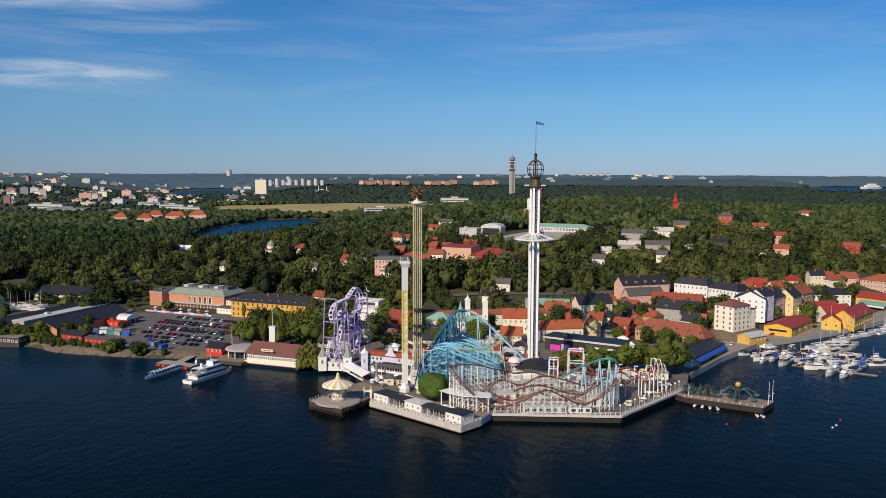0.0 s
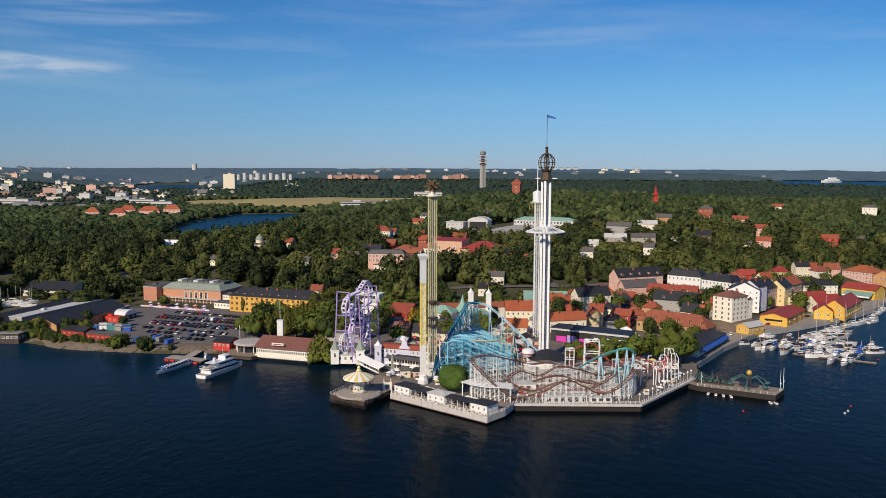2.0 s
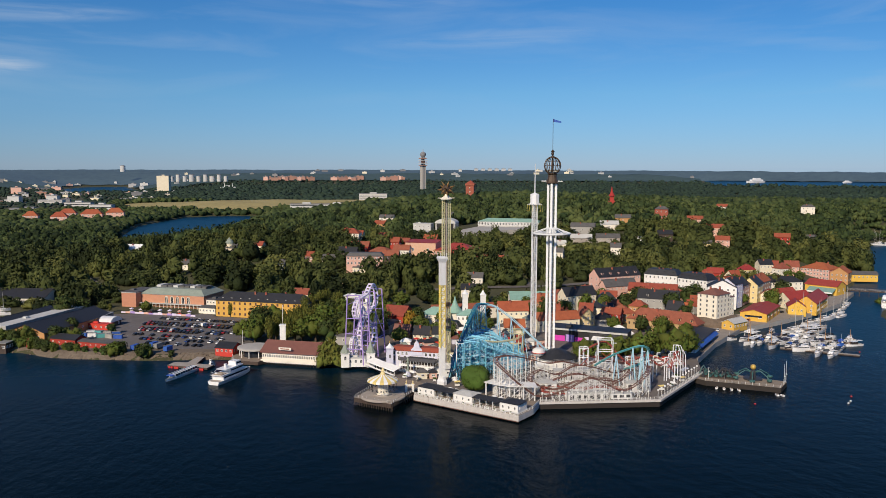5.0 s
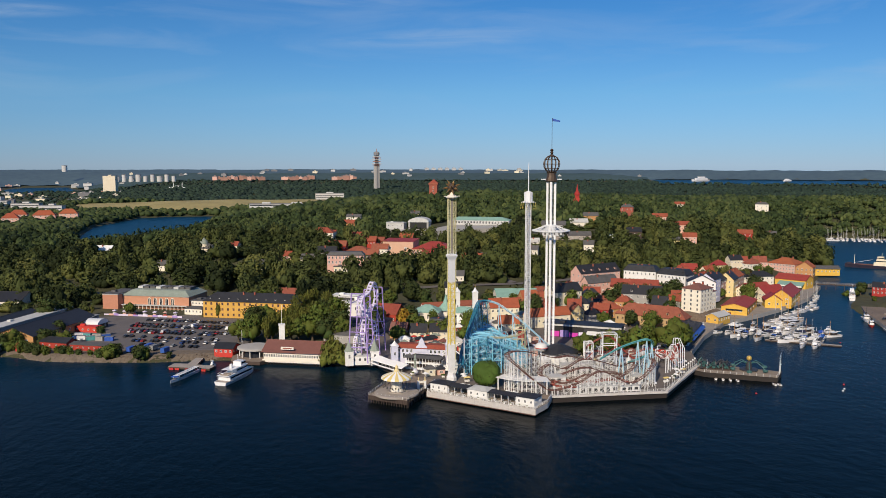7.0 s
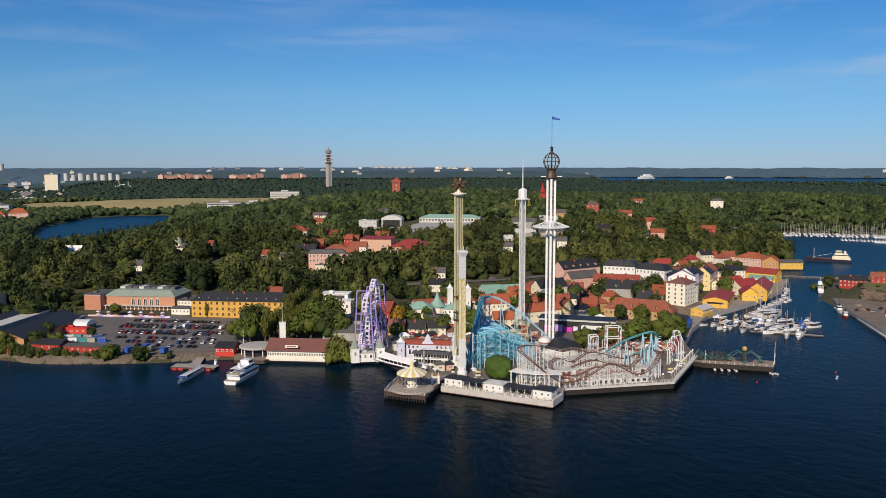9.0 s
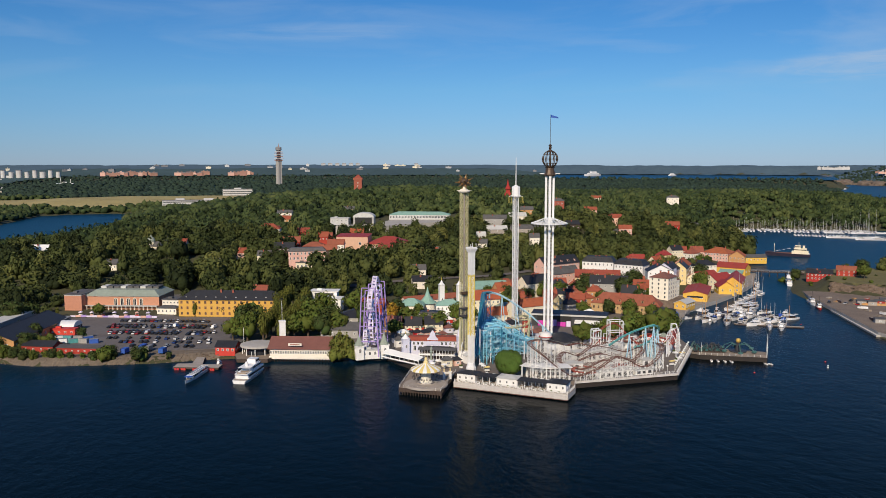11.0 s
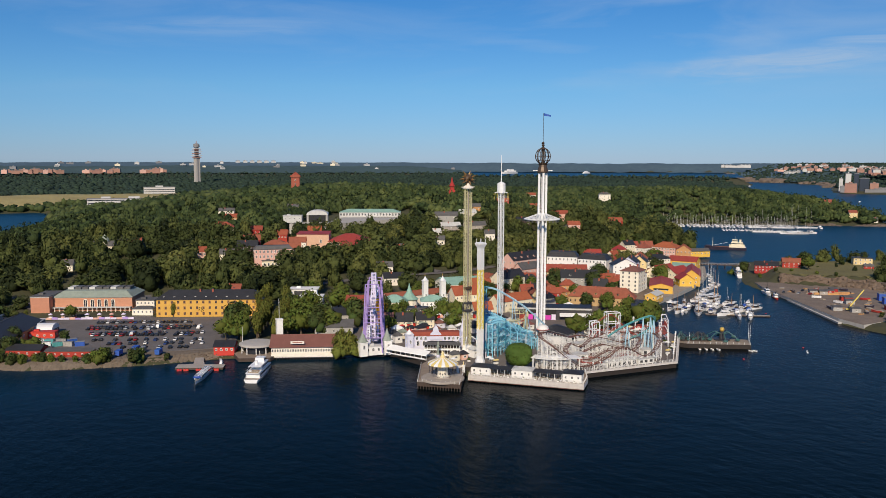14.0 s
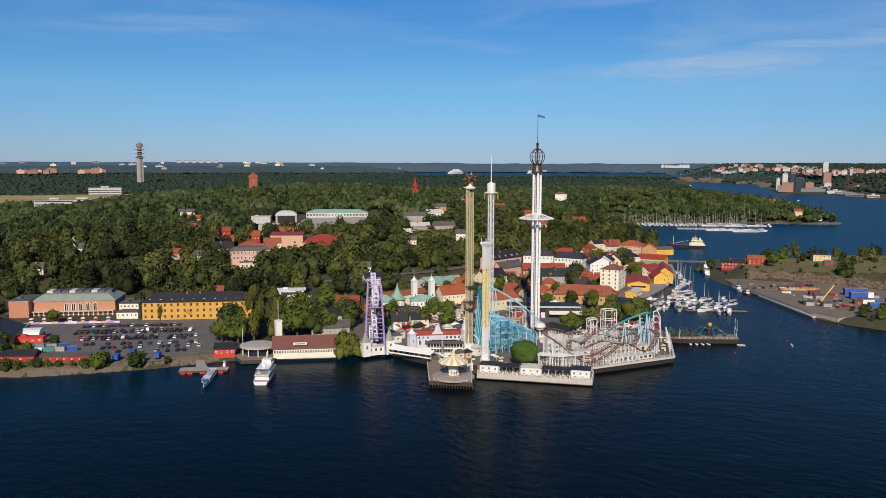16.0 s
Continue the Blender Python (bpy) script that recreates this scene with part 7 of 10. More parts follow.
# ---------------------------------------------------------------- cars
def car_mesh(paint, van=False):
    q = Mesh()
    L, W, hh = (4.5, 1.8, 0.78) if not van else (5.2, 2.0, 1.0)
    prof = [(-L / 2, 0.35), (-L / 2 + 0.05, hh), (-L / 2 + 0.9, hh + 0.12), (L / 2 - 0.35, hh + 0.08), (L / 2, hh - 0.15), (L / 2, 0.35)]
    k = len(prof)
    q.add([(x, -W / 2, z) for x, z in prof] + [(x, W / 2, z) for x, z in prof], [tuple(range(k)), tuple(range(k, 2 * k))[::-1]] + [(i, i + k, (i + 1) % k + k, (i + 1) % k) for i in range(k)], paint)
    t = 1.45 if not van else 2.1
    x0, x1, x2, x3 = (-1.2, -0.5, 1.0, 1.9) if not van else (-2.0, -1.5, 2.3, 2.5)
    lo, hi = hh + 0.05, t
    q.add([(x0, -W / 2 + 0.08, lo), (x3, -W / 2 + 0.08, lo), (x3, W / 2 - 0.08, lo), (x0, W / 2 - 0.08, lo), (x1, -W / 2 + 0.25, hi - 0.06), (x2, -W / 2 + 0.25, hi - 0.06), (x2, W / 2 - 0.25, hi - 0.06), (x1, W / 2 - 0.25, hi - 0.06)],
          [(0, 1, 5, 4), (1, 2, 6, 5), (2, 3, 7, 6), (3, 0, 4, 7)], "glass" if not van else paint)
    q.box(x1 - 0.05, -W / 2 + 0.22, hi - 0.07, x2 + 0.05, W / 2 - 0.22, hi, paint)
    return q


q = Mesh()
v = [(0.33 * math.cos(a), y, 0.33 * math.sin(a)) for y in (-0.1, 0.1) for a in np.linspace(0, 6.283, 11)[:-1]]
q.add(v, [tuple(range(10)), tuple(range(10, 20))[::-1]] + [(i, 10 + i, 10 + (i + 1) % 10, (i + 1) % 10) for i in range(10)], "rubber")
wheel_me = q.data("wheel")
CARS = []
for k, paint in enumerate(PAINTS):
    for van in (False, True):
        if van and k not in (3, 2):
            continue
        nm = paint.name.replace("car_paint_", "")
        c = thing("van" if van else "car", "parked " + nm + (" delivery van" if van else " family car with dark windows"), "van" if van else "car", pose(0, 0, -500), "parked cars")
        part("body", car_mesh(paint, van), c)
        for x in (-1.4, 1.4):
            for y in (-0.82, 0.82):
                part("wheel", wheel_me, c, "", pose(x, y, 0.33))
        CARS.append(c)
used = set()


def car(x, y, yaw, k, z=2.92):
    ob = CARS[k]
    if k in used:
        ob = copy_thing(CARS[k], Matrix())
    used.add(k)
    ob.matrix_basis = pose(x, y, z, 0, 0, yaw)


rc = random.Random(7)
along, deep = Vector((0.9285, -0.3714)), Vector((0.3714, 0.9285))
for start, cnt, fill in (((-181, 561), 22, 0.86), ((-186, 548), 24, 0.93), ((-188, 543), 22, 0.9), ((-187, 529), 24, 0.84), ((-189, 524), 22, 0.76), ((-186, 509), 22, 0.66), ((-182, 497), 20, 0.5), ((-176, 484), 14, 0.3)):
    for k in range(cnt):
        if rc.random() < fill:
            p = Vector(start) + along * (2.75 * k + rc.uniform(-0.35, 0.35)) + deep * rc.uniform(-0.8, 0.8)
            if p.x < -111:
                car(p.x, p.y, 68 + rc.choice((0, 180)) + rc.uniform(-7, 7), rc.choice((0, 0, 0, 0, 0, 1, 1, 1, 1, 2, 4, 4, 6, 6, 7)))
for x, y, k in ((-176.8, 466, 0), (-165, 468, 1), (-158, 460, 0), (-168, 472, 0)):
    bt_ = thing("box_trailer", ("blue", "silver")[k] + " box trailer parked at the edge of the car park", "trailer", pose(x, y, 2.92, 0, 0, 65), "trailers by the shore")
    part("box", Mesh().box(-2.6, -1.2, 0.7, 2.6, 1.2, 3.1, ("canvas_blue", "silver_roof")[k]), bt_)
    for sx in (-1.2, 1.2):
        part("wheel", wheel_me, bt_, "", pose(sx, -1.1, 0.33)), part("wheel", wheel_me, bt_, "", pose(sx, 1.1, 0.33))
for x, y, a, k in ((-128, 520, 60, 5), (-150, 532, 68, 5), (-166, 516, 68, 3), (190, 503, 30, 4), (196, 500, 40, 0), (206, 508, 25, 6), (170, 478, 60, 4), (244, 534, 30, 1), (303, 462, 20, 2), (308, 456, 20, 6), (316, 470, 30, 0), (322, 450, 15, 4), (296, 470, 35, 1)):
    car(x, y, a, k, 2.95)


# ---------------------------------------------------------------- boats
def hull(q, L, W, hgt, m, bow=0.35, deck="weathered_timber", draft=0.5):
    secs = []
    for t in (0, 0.15, 0.4, 0.65, 0.85, 1.0):
        w = W / 2 * (0.86 if t == 0 else 1.0 if t < 0.5 else max(0.02, 1 - ((t - 0.45) / 0.55) ** 2.2))
        z = hgt * (1 + bow * t ** 2)
        secs.append([(t * L - L / 2, -w, z), (t * L - L / 2, -w * 0.72, -draft), (t * L - L / 2, w * 0.72, -draft), (t * L - L / 2, w, z)])
    v = [p for s in secs for p in s]
    f = [(4 * i + j, 4 * i + j + 1, 4 * i + j + 5, 4 * i + j + 4) for i in range(5) for j in range(3)]
    q.add(v, f + [(3, 2, 1, 0), (20, 21, 22, 23)], m)
    q.add([(x, y * 0.97, z - 0.12) for s in secs for x, y, z in (s[0], s[3])], [(2 * i, 2 * i + 2, 2 * i + 3, 2 * i + 1) for i in range(5)], deck)
    return q


def make_boat(kind, L, hull_m="hull_white"):
    names = {"cruiser": ("motor_cruiser", "white motor cruiser with dark cabin windows at its mooring", "boat"), "sail": ("sailing_boat", "white sailing boat with bare mast and furled sail", "boat"),
             "ferry": ("passenger_ferry", "white two-deck passenger ferry at the landing", "ferry"), "tug": ("work_boat", "white work boat with a wheelhouse and mast", "boat"),
             "red": ("red_boat", "red-hulled harbour boat at the quay", "boat"), "yacht": ("motor_yacht", "white motor yacht with a dark canvas cover", "boat"), "classic": ("classic_yacht", "long classic yacht with varnished deckhouse and awning", "boat"), "tour": ("tour_boat", "long low white sightseeing boat with a glass roof", "boat"), "launch": ("harbour_launch", "small open white harbour launch with canopy", "boat")}
    n_, lab, cat = names[kind]
    root = thing(n_, lab, cat, pose(0, 0, -500), "boats in the harbour")
    W = L * (0.3 if kind != "sail" else 0.25) if kind not in ("ferry", "tour") else L * (0.25 if kind == "ferry" else 0.17)
    fb = 1.1 if L < 14 or kind == "tour" else 1.7
    part("hull", hull(Mesh(), L, W, fb, hull_m), root)
    if kind == "yacht":
        part("cabin", Mesh().box(-L * 0.12, -W * 0.36, fb - 0.1, L * 0.22, W * 0.36, fb + 1.0, "hull_white"), root)
        part("window_band", Mesh().box(-L * 0.1, -W * 0.37, fb + 0.4, L * 0.226, W * 0.37, fb + 0.8, "glass"), root)
        part("windscreen", Mesh().add([(L * 0.05, -W * 0.3, fb + 1.0), (L * 0.05, W * 0.3, fb + 1.0), (0, W * 0.28, fb + 1.8), (0, -W * 0.28, fb + 1.8)], [(0, 1, 2, 3)], "glass"), root)
        part("cover", Mesh().add([(-L * 0.42, -W * 0.38, fb + 0.7), (0, -W * 0.36, fb + 0.9), (0, W * 0.36, fb + 0.9), (-L * 0.42, W * 0.38, fb + 0.7), (-L * 0.38, -W * 0.2, fb + 1.7), (0, -W * 0.2, fb + 1.9), (0, W * 0.2, fb + 1.9), (-L * 0.38, W * 0.2, fb + 1.7)],
                                 [(0, 1, 5, 4), (4, 5, 6, 7), (7, 6, 2, 3), (0, 4, 7, 3), (1, 2, 6, 5)], ("hull_dark", "canvas_blue", "black_roof")[int(L) % 3]), root, "dark canvas cover")
        part("mast", Mesh().beam((-L * 0.05, 0, fb + 1.8), (-L * 0.05, 0, fb + 4.5), 0.1, "hull_white"), root)
    elif kind == "classic":
        part("deckhouse", Mesh().box(-L * 0.2, -W * 0.26, fb - 0.1, L * 0.14, W * 0.26, fb + 1.5, "dark_timber").box(-L * 0.21, -W * 0.29, fb + 1.5, L * 0.15, W * 0.29, fb + 1.62, "hull_white"), root, "varnished deckhouse with a white roof")
        part("window_band", Mesh().box(-L * 0.18, -W * 0.27, fb + 0.6, L * 0.146, W * 0.27, fb + 1.2, "glass"), root)
        part("awning", Mesh().box(-L * 0.44, -W * 0.34, fb + 2.0, -L * 0.2, W * 0.34, fb + 2.1, "canvas_white"), root)
        part("mast", Mesh().lathe([(0.16, fb), (0.07, fb + L * 0.75)], "ochre_plaster", 6, L * 0.22, 0), root)
        part("boom", Mesh().beam((L * 0.22, 0, fb + 2.4), (-L * 0.1, 0, fb + 2.3), 0.3, "canvas_white", 6), root)
        part("stay", Mesh().beam((L * 0.48, 0, fb + 0.4), (L * 0.22, 0, fb + L * 0.72), 0.05, "dark_steel"), root)
    elif kind in ("cruiser", "launch"):
        q = Mesh().box(-L * 0.22, -W * 0.36, fb - 0.1, L * 0.2, W * 0.36, fb + 1.1, "hull_white")
        part("cabin", q, root)
        part("window_band", Mesh().box(-L * 0.18, -W * 0.37, fb + 0.45, L * 0.205, W * 0.37, fb + 0.85, "glass"), root)
        part("flybridge", Mesh().box(-L * 0.16, -W * 0.3, fb + 1.1, L * 0.06, W * 0.3, fb + 2.0, "hull_white").box(-L * 0.18, -W * 0.33, fb + 2.6, 0, W * 0.33, fb + 2.7, "canvas_white"), root)
        part("radar_arch", Mesh().tube([(-L * 0.15, -W * 0.3, fb + 1.9), (-L * 0.17, -W * 0.25, fb + 3.2), (-L * 0.17, W * 0.25, fb + 3.2), (-L * 0.15, W * 0.3, fb + 1.9)], 0.12, "hull_white"), root)
        part("cockpit", Mesh().box(-L * 0.45, -W * 0.34, fb - 0.05, -L * 0.24, W * 0.34, fb + 0.35, "weathered_timber"), root)
    elif kind == "tour":
        part("cabin", Mesh().box(-L * 0.4, -W * 0.4, fb - 0.2, L * 0.3, W * 0.4, fb + 0.5, "hull_white"), root)
        part("glass_roof", Mesh().box(-L * 0.39, -W * 0.39, fb + 0.5, L * 0.3, W * 0.39, fb + 1.5, "glass"), root)
        for k in range(10):
            x = -L * 0.39 + L * 0.69 * k / 9
            part("roof_rib", Mesh().box(x - 0.2, -W * 0.4, fb + 0.5, x + 0.2, W * 0.4, fb + 1.6, "hull_white"), root)
        part("roof_spine", Mesh().box(-L * 0.39, -0.25, fb + 1.5, L * 0.3, 0.25, fb + 1.62, "hull_white"), root)
        part("canopy", Mesh().box(L * 0.31, -W * 0.36, fb + 1.3, L * 0.4, W * 0.36, fb + 1.5, "canvas_blue"), root)
    elif kind == "sail":
        part("cabin", Mesh().box(-L * 0.1, -W * 0.28, fb - 0.1, L * 0.2, W * 0.28, fb + 0.6, "hull_white"), root)
        part("mast", Mesh().lathe([(0.14, fb), (0.07, fb + L * 1.05)], "pale_roof", 6, L * 0.08, 0), root)
        part("boom", Mesh().beam((L * 0.08, 0, fb + 1.6), (-L * 0.32, 0, fb + 1.5), 0.34, "canvas_white", 6), root)
        st = Mesh()
        for a in ((L * 0.48, 0, fb), (-L * 0.46, 0, fb)):
            st.beam(a, (L * 0.08, 0, fb + L * 1.0), 0.04, "dark_steel")
        part("rigging", st, root)
    elif kind == "ferry":
        part("lower_deck", Mesh().box(-L * 0.38, -W * 0.42, fb - 0.2, L * 0.26, W * 0.42, fb + 2.2, "hull_white"), root)
        part("window_band", Mesh().box(-L * 0.36, -W * 0.43, fb + 0.9, L * 0.265, W * 0.43, fb + 1.7, "glass"), root)
        part("upper_deck", Mesh().box(-L * 0.42, -W * 0.43, fb + 2.2, L * 0.27, W * 0.43, fb + 2.4, "hull_white").box(-L * 0.16, -W * 0.34, fb + 2.4, L * 0.16, W * 0.34, fb + 4.4, "hull_white"), root)
        part("upper_window_band", Mesh().box(-L * 0.15, -W * 0.345, fb + 3.1, L * 0.163, W * 0.345, fb + 3.9, "glass"), root)
        part("sun_deck", Mesh().box(-L * 0.30, -W * 0.38, fb + 4.4, L * 0.17, W * 0.38, fb + 4.6, "hull_white"), root)
        part("life_raft", Mesh().lathe([(0.1, 0), (0.5, 0.1), (0.5, 1.1), (0.1, 1.2)], "hull_white", 10).data("life_raft"), root, "", pose(-L * 0.36, W * 0.25, fb + 2.9, 90))
        part("stern_rail", Mesh().tube([(-L * 0.3, -W * 0.4, fb + 3.4), (-L * 0.41, -W * 0.4, fb + 3.4), (-L * 0.41, W * 0.4, fb + 3.4), (-L * 0.3, W * 0.4, fb + 3.4)], 0.1, "hull_white"), root)
        for k in range(5):
            part("bench", Mesh().box(-L * 0.39 + k * 0.9, -W * 0.3, fb + 2.4, -L * 0.39 + k * 0.9 + 0.35, W * 0.3, fb + 2.9, "timber_deck"), root)
        part("wheelhouse", Mesh().box(0, -W * 0.28, fb + 4.6, L * 0.14, W * 0.28, fb + 6.6, "hull_white").box(L * 0.02, -W * 0.285, fb + 5.3, L * 0.143, W * 0.285, fb + 6.1, "glass"), root)
        part("funnel", Mesh().lathe([(0.8, fb + 4.6), (0.7, fb + 6.6)], "hull_white", 10, -L * 0.18, 0), root)
        part("mast", Mesh().beam((L * 0.04, 0, fb + 6.6), (L * 0.02, 0, fb + 10), 0.2, "hull_white"), root)
        rl = Mesh()
        for s in (-1, 1):
            rl.tube([(-L * 0.42, s * W * 0.4, fb + 1), (-L * 0.3, s * W * 0.38, fb + 3.9), (L * 0.1, s * W * 0.38, fb + 3.9)], 0.1, "hull_white")
        part("railing", rl, root)
    else:
        part("wheelhouse", Mesh().box(-L * 0.2, -W * 0.3, fb - 0.1, L * 0.12, W * 0.3, fb + 2.4, "hull_white").box(-L * 0.18, -W * 0.31, fb + 1.4, L * 0.125, W * 0.31, fb + 2.0, "glass"), root)
        part("mast", Mesh().beam((-L * 0.02, 0, fb + 2.4), (-L * 0.02, 0, fb + 8), 0.2, "dark_steel"), root)
        part("boom", Mesh().beam((-L * 0.02, 0, fb + 3.4), (L * 0.35, 0, fb + 5.6), 0.16, "dark_steel"), root)
        part("funnel", Mesh().lathe([(0.5, fb + 2.3), (0.45, fb + 3.8)], "dark_steel", 8, -L * 0.12, 0), root)
    return root


BOATS = {}


def boat(kind, x, y, yaw, L, hull_m="hull_white"):
    key = (kind, L, hull_m)
    if key not in BOATS:
        BOATS[key] = ob = make_boat(kind, L, hull_m)
    else:
        ob = copy_thing(BOATS[key], Matrix())
    ob.matrix_basis = pose(x, y, 0, 0, 0, yaw)
    return ob


for k, (x, y) in enumerate(((-151.5, 433.2), (-148.5, 432), (-143, 429.6), (-140, 428.4), (-135, 426.4))):
    fl_ = thing("jetty_float", "red plastic float under the jetty", "float", pose(x, y, 0.4, 0, 0, -22), "floats of the jetty")
    part("drum", Mesh().box(-1.2, -0.5, -0.5, 1.2, 0.5, 0.6, "bright_red"), fl_)
    part("strap", Mesh().box(-0.1, -0.53, -0.5, 0.1, 0.53, 0.63, "dark_steel"), fl_)
boat("ferry", -117.5, 409.5, 62, 31)
boat("tour", -143, 417, 246, 27)
boat("launch", -131, 434, 60, 6)
boat("ferry", 345.5, 566, 55, 20)
boat("tug", 293, 483, 240, 17)
boat("red", 283.5, 466, 235, 13, "bright_red")
rb = random.Random(5)
for k, (x, y, L) in enumerate(((191, 476, 11), (186, 461, 13), (193, 459, 12), (187, 443, 18), (214, 463, 12), (200, 442, 12), (199, 431, 14), (228, 453, 12), (201, 420, 14), (227, 444, 12), (206, 415.5, 12), (236, 440, 12),
                               (206, 452, 13), (219, 436, 11), (214, 425, 11), (208, 468, 12), (221, 474, 11), (170, 464, 11), (222, 452, 13), (204, 476, 11))):
    boat("sail" if k % 5 == 3 and L < 16 else ("cruiser", "yacht", "cruiser", "classic")[k % 4], x, y, 205 + rb.uniform(-22, 26), L)
for k, (x, y, L) in enumerate(((232, 489, 22), (224, 484, 18), (306, 557, 12), (292, 540, 13), (287, 529, 13), (322, 578, 12), (268, 519, 15), (277, 525, 14), (258, 512, 13), (248, 505, 14), (316, 568, 11))):
    boat("sail", x, y, 28 + rb.uniform(-8, 8), L)
slab("pavement_10", "floating timber finger pier", [(188, 437), (222, 413.5), (224, 416), (190, 440)], -0.3, 0.6, "weathered_timber", "dark_timber")
slab("pavement_11", "floating timber finger pier", [(196, 470), (238, 444), (240, 446.5), (198, 473)], -0.3, 0.6, "weathered_timber", "dark_timber")
slab("pavement_12", "long concrete pontoon along the shipyard quay", [(283, 455), (243.5, 379), (246, 377.5), (286, 453)], -0.4, 1.0, "pale_roof", "concrete")
for x, y, yaw, L, kind in ((240, 487, 22, 26, "classic"), (236, 479, 25, 22, "classic"), (180, 454, 215, 20, "classic"), (216, 446, 200, 15, "yacht"), (231, 461, 195, 14, "yacht"), (196, 450, 205, 15, "yacht"), (210, 434, 210, 13, "yacht"), (188, 468, 212, 14, "classic"), (241, 452, 190, 9, "cruiser"), (176, 446, 230, 8, "launch")):
    boat(kind, x, y, yaw, L)
for k, (x, y, yaw, L, kind) in enumerate(((184, 452, 232, 13, "yacht"), (190, 447, 228, 14, "cruiser"), (195, 440, 226, 13, "yacht"), (203, 436, 224, 14, "yacht"), (207, 428, 226, 13, "cruiser"), (212, 421, 224, 14, "yacht"), (219, 428, 40, 12, "yacht"),
                                          (198, 462, 215, 15, "yacht"), (207, 460, 214, 13, "yacht"), (215, 455, 212, 14, "cruiser"), (226, 436, 38, 13, "yacht"), (179, 462, 215, 12, "yacht"), (233, 447, 30, 13, "yacht"), (224, 466, 212, 15, "classic"))):
    boat(kind, x, y, yaw, L, "hull_dark" if k % 5 == 2 else "hull_white")
tb = thing("party_tent", "white peaked tent on a moored boat", "tent", pose(186.5, 470, 1.2))
part("canopy", Mesh().lathe([(3.4, 2.4), (3.2, 2.7), (1.2, 3.6), (0.1, 4.4)], "canvas_white", 8), tb)
for k in range(4):
    part("post", Mesh().beam((2.6 * math.cos(1.57 * k), 2.6 * math.sin(1.57 * k), -0.4), (2.6 * math.cos(1.57 * k), 2.6 * math.sin(1.57 * k), 2.5), 0.12, "white_paint"), tb)

# coaster moored beyond the bridge
sh = thing("cargo_ship", "old coastal ship with dark hull and cream superstructure", "ship", pose(497, 737, 0, 0, 0, 136))
part("hull", hull(Mesh(), 46, 8.5, 3.2, "hull_dark", 0.35, "brown_track", 1.0), sh)
part("superstructure", Mesh().box(-21, -3.7, 3, -4, 3.7, 6.4, "cream_plaster").box(-19, -3.3, 6.4, -6, 3.3, 9.4, "cream_plaster").box(-13, -3, 9.4, -7, 3, 12.4, "cream_plaster"), sh)
part("bulwark", Mesh().box(16, -1.9, 3.6, 21, 1.9, 5.4, "hull_dark").box(-22, -3.4, 2.8, -20, 3.4, 4.2, "hull_white"), sh)
part("window_band", Mesh().box(-12.9, -3.04, 10.6, -6.96, 3.04, 11.6, "glass").box(-18.8, -3.34, 7.3, -5.96, 3.34, 8.2, "glass"), sh)
part("funnel", Mesh().lathe([(1.3, 8.6), (1.2, 12.4)], "cream_plaster", 12, -16, 0), sh)
part("hatch", Mesh().box(-5, -2.6, 3, 12, 2.6, 4.2, "brown_track"), sh)
part("mast", Mesh().beam((14, 0, 3), (14, 0, 14), 0.4, "cream_plaster", 6).beam((14, 0, 5), (-3, 0, 9), 0.25, "white_paint"), sh)
part("mast", Mesh().beam((-11, 0, 11), (-11, 0, 16), 0.3, "cream_plaster", 6), sh)

# wooden footbridge to the islet
a_, b2 = Vector((352, 618, 0)), Vector((386, 594, 0))
br = thing("footbridge", "low dark bridge on timber trestles to the islet", "bridge", pose(a_.x, a_.y, 0, 0, 0, math.degrees(math.atan2(b2.y - a_.y, b2.x - a_.x))))
Lb = (b2 - a_).length
part("deck", Mesh().box(-2, -2.5, 4.2, Lb + 2, 2.5, 4.8, "dark_timber"), br)
for k in range(7):
    x = Lb * k / 6
    part("trestle", Mesh().beam((x, -2, -2), (x, -2, 4.2), 0.5, "dark_timber").beam((x, 2, -2), (x, 2, 4.2), 0.5, "dark_timber").beam((x, -2, 1), (x, 2, 4), 0.3, "dark_timber"), br)
for s in (-2.4, 2.4):
    q = Mesh().beam((-2, s, 5.9), (Lb + 2, s, 5.9), 0.16, "weathered_timber").beam((-2, s, 5.3), (Lb + 2, s, 5.3), 0.12, "weathered_timber")
    for k in range(16):
        q.beam((Lb * k / 15, s, 4.8), (Lb * k / 15, s, 5.9), 0.14, "weathered_timber")
    part("railing", q, br)

# ---------------------------------------------------------------- the islet
ZI = None
H("island_house", "dark red timber house with white window frames and black roof", (356, 557), (370, 543), 9, 6, "gable", 3, "falu_red", "black_roof", 2, 7, ZI, (1.1, 1.4), 2, dormers=1)
H("island_house", "dark red timber house with white window frames", (372, 541), (383, 531), 9, 5, "gable", 3, "falu_red", "brown_tile_roof", 2, 4, ZI, (1.0, 1.3), 1)
H("red_shed", "dark red garden shed with a grey roof", (430, 505), (436, 500), 4, 2.6, "gable", 1.4, "falu_red", "grey_roof", 1, 2, ZI, (0.8, 0.9), 0, category="shed")
H("island_hall", "square white hall with a dark upper storey", (447, 529), (459, 519), 10, 6, "flat", 1, "pale_yellow", "dark_steel", 2, 4, ZI, (1.4, 1.6), 0, category="hall")
line = smooth_path([(334, 510, 0), (346, 494, 0), (357, 483, 0), (366, 464, 0), (373, 446, 0), (378, 425, 0), (386, 404, 0), (400, 385, 0)], False, 1.6)
rr = np.random.RandomState(3)
rows_, cols_ = 7, len(line)
jit = rr.uniform(-0.9, 0.9, (rows_, cols_, 3)) * (1, 1, 0.5)
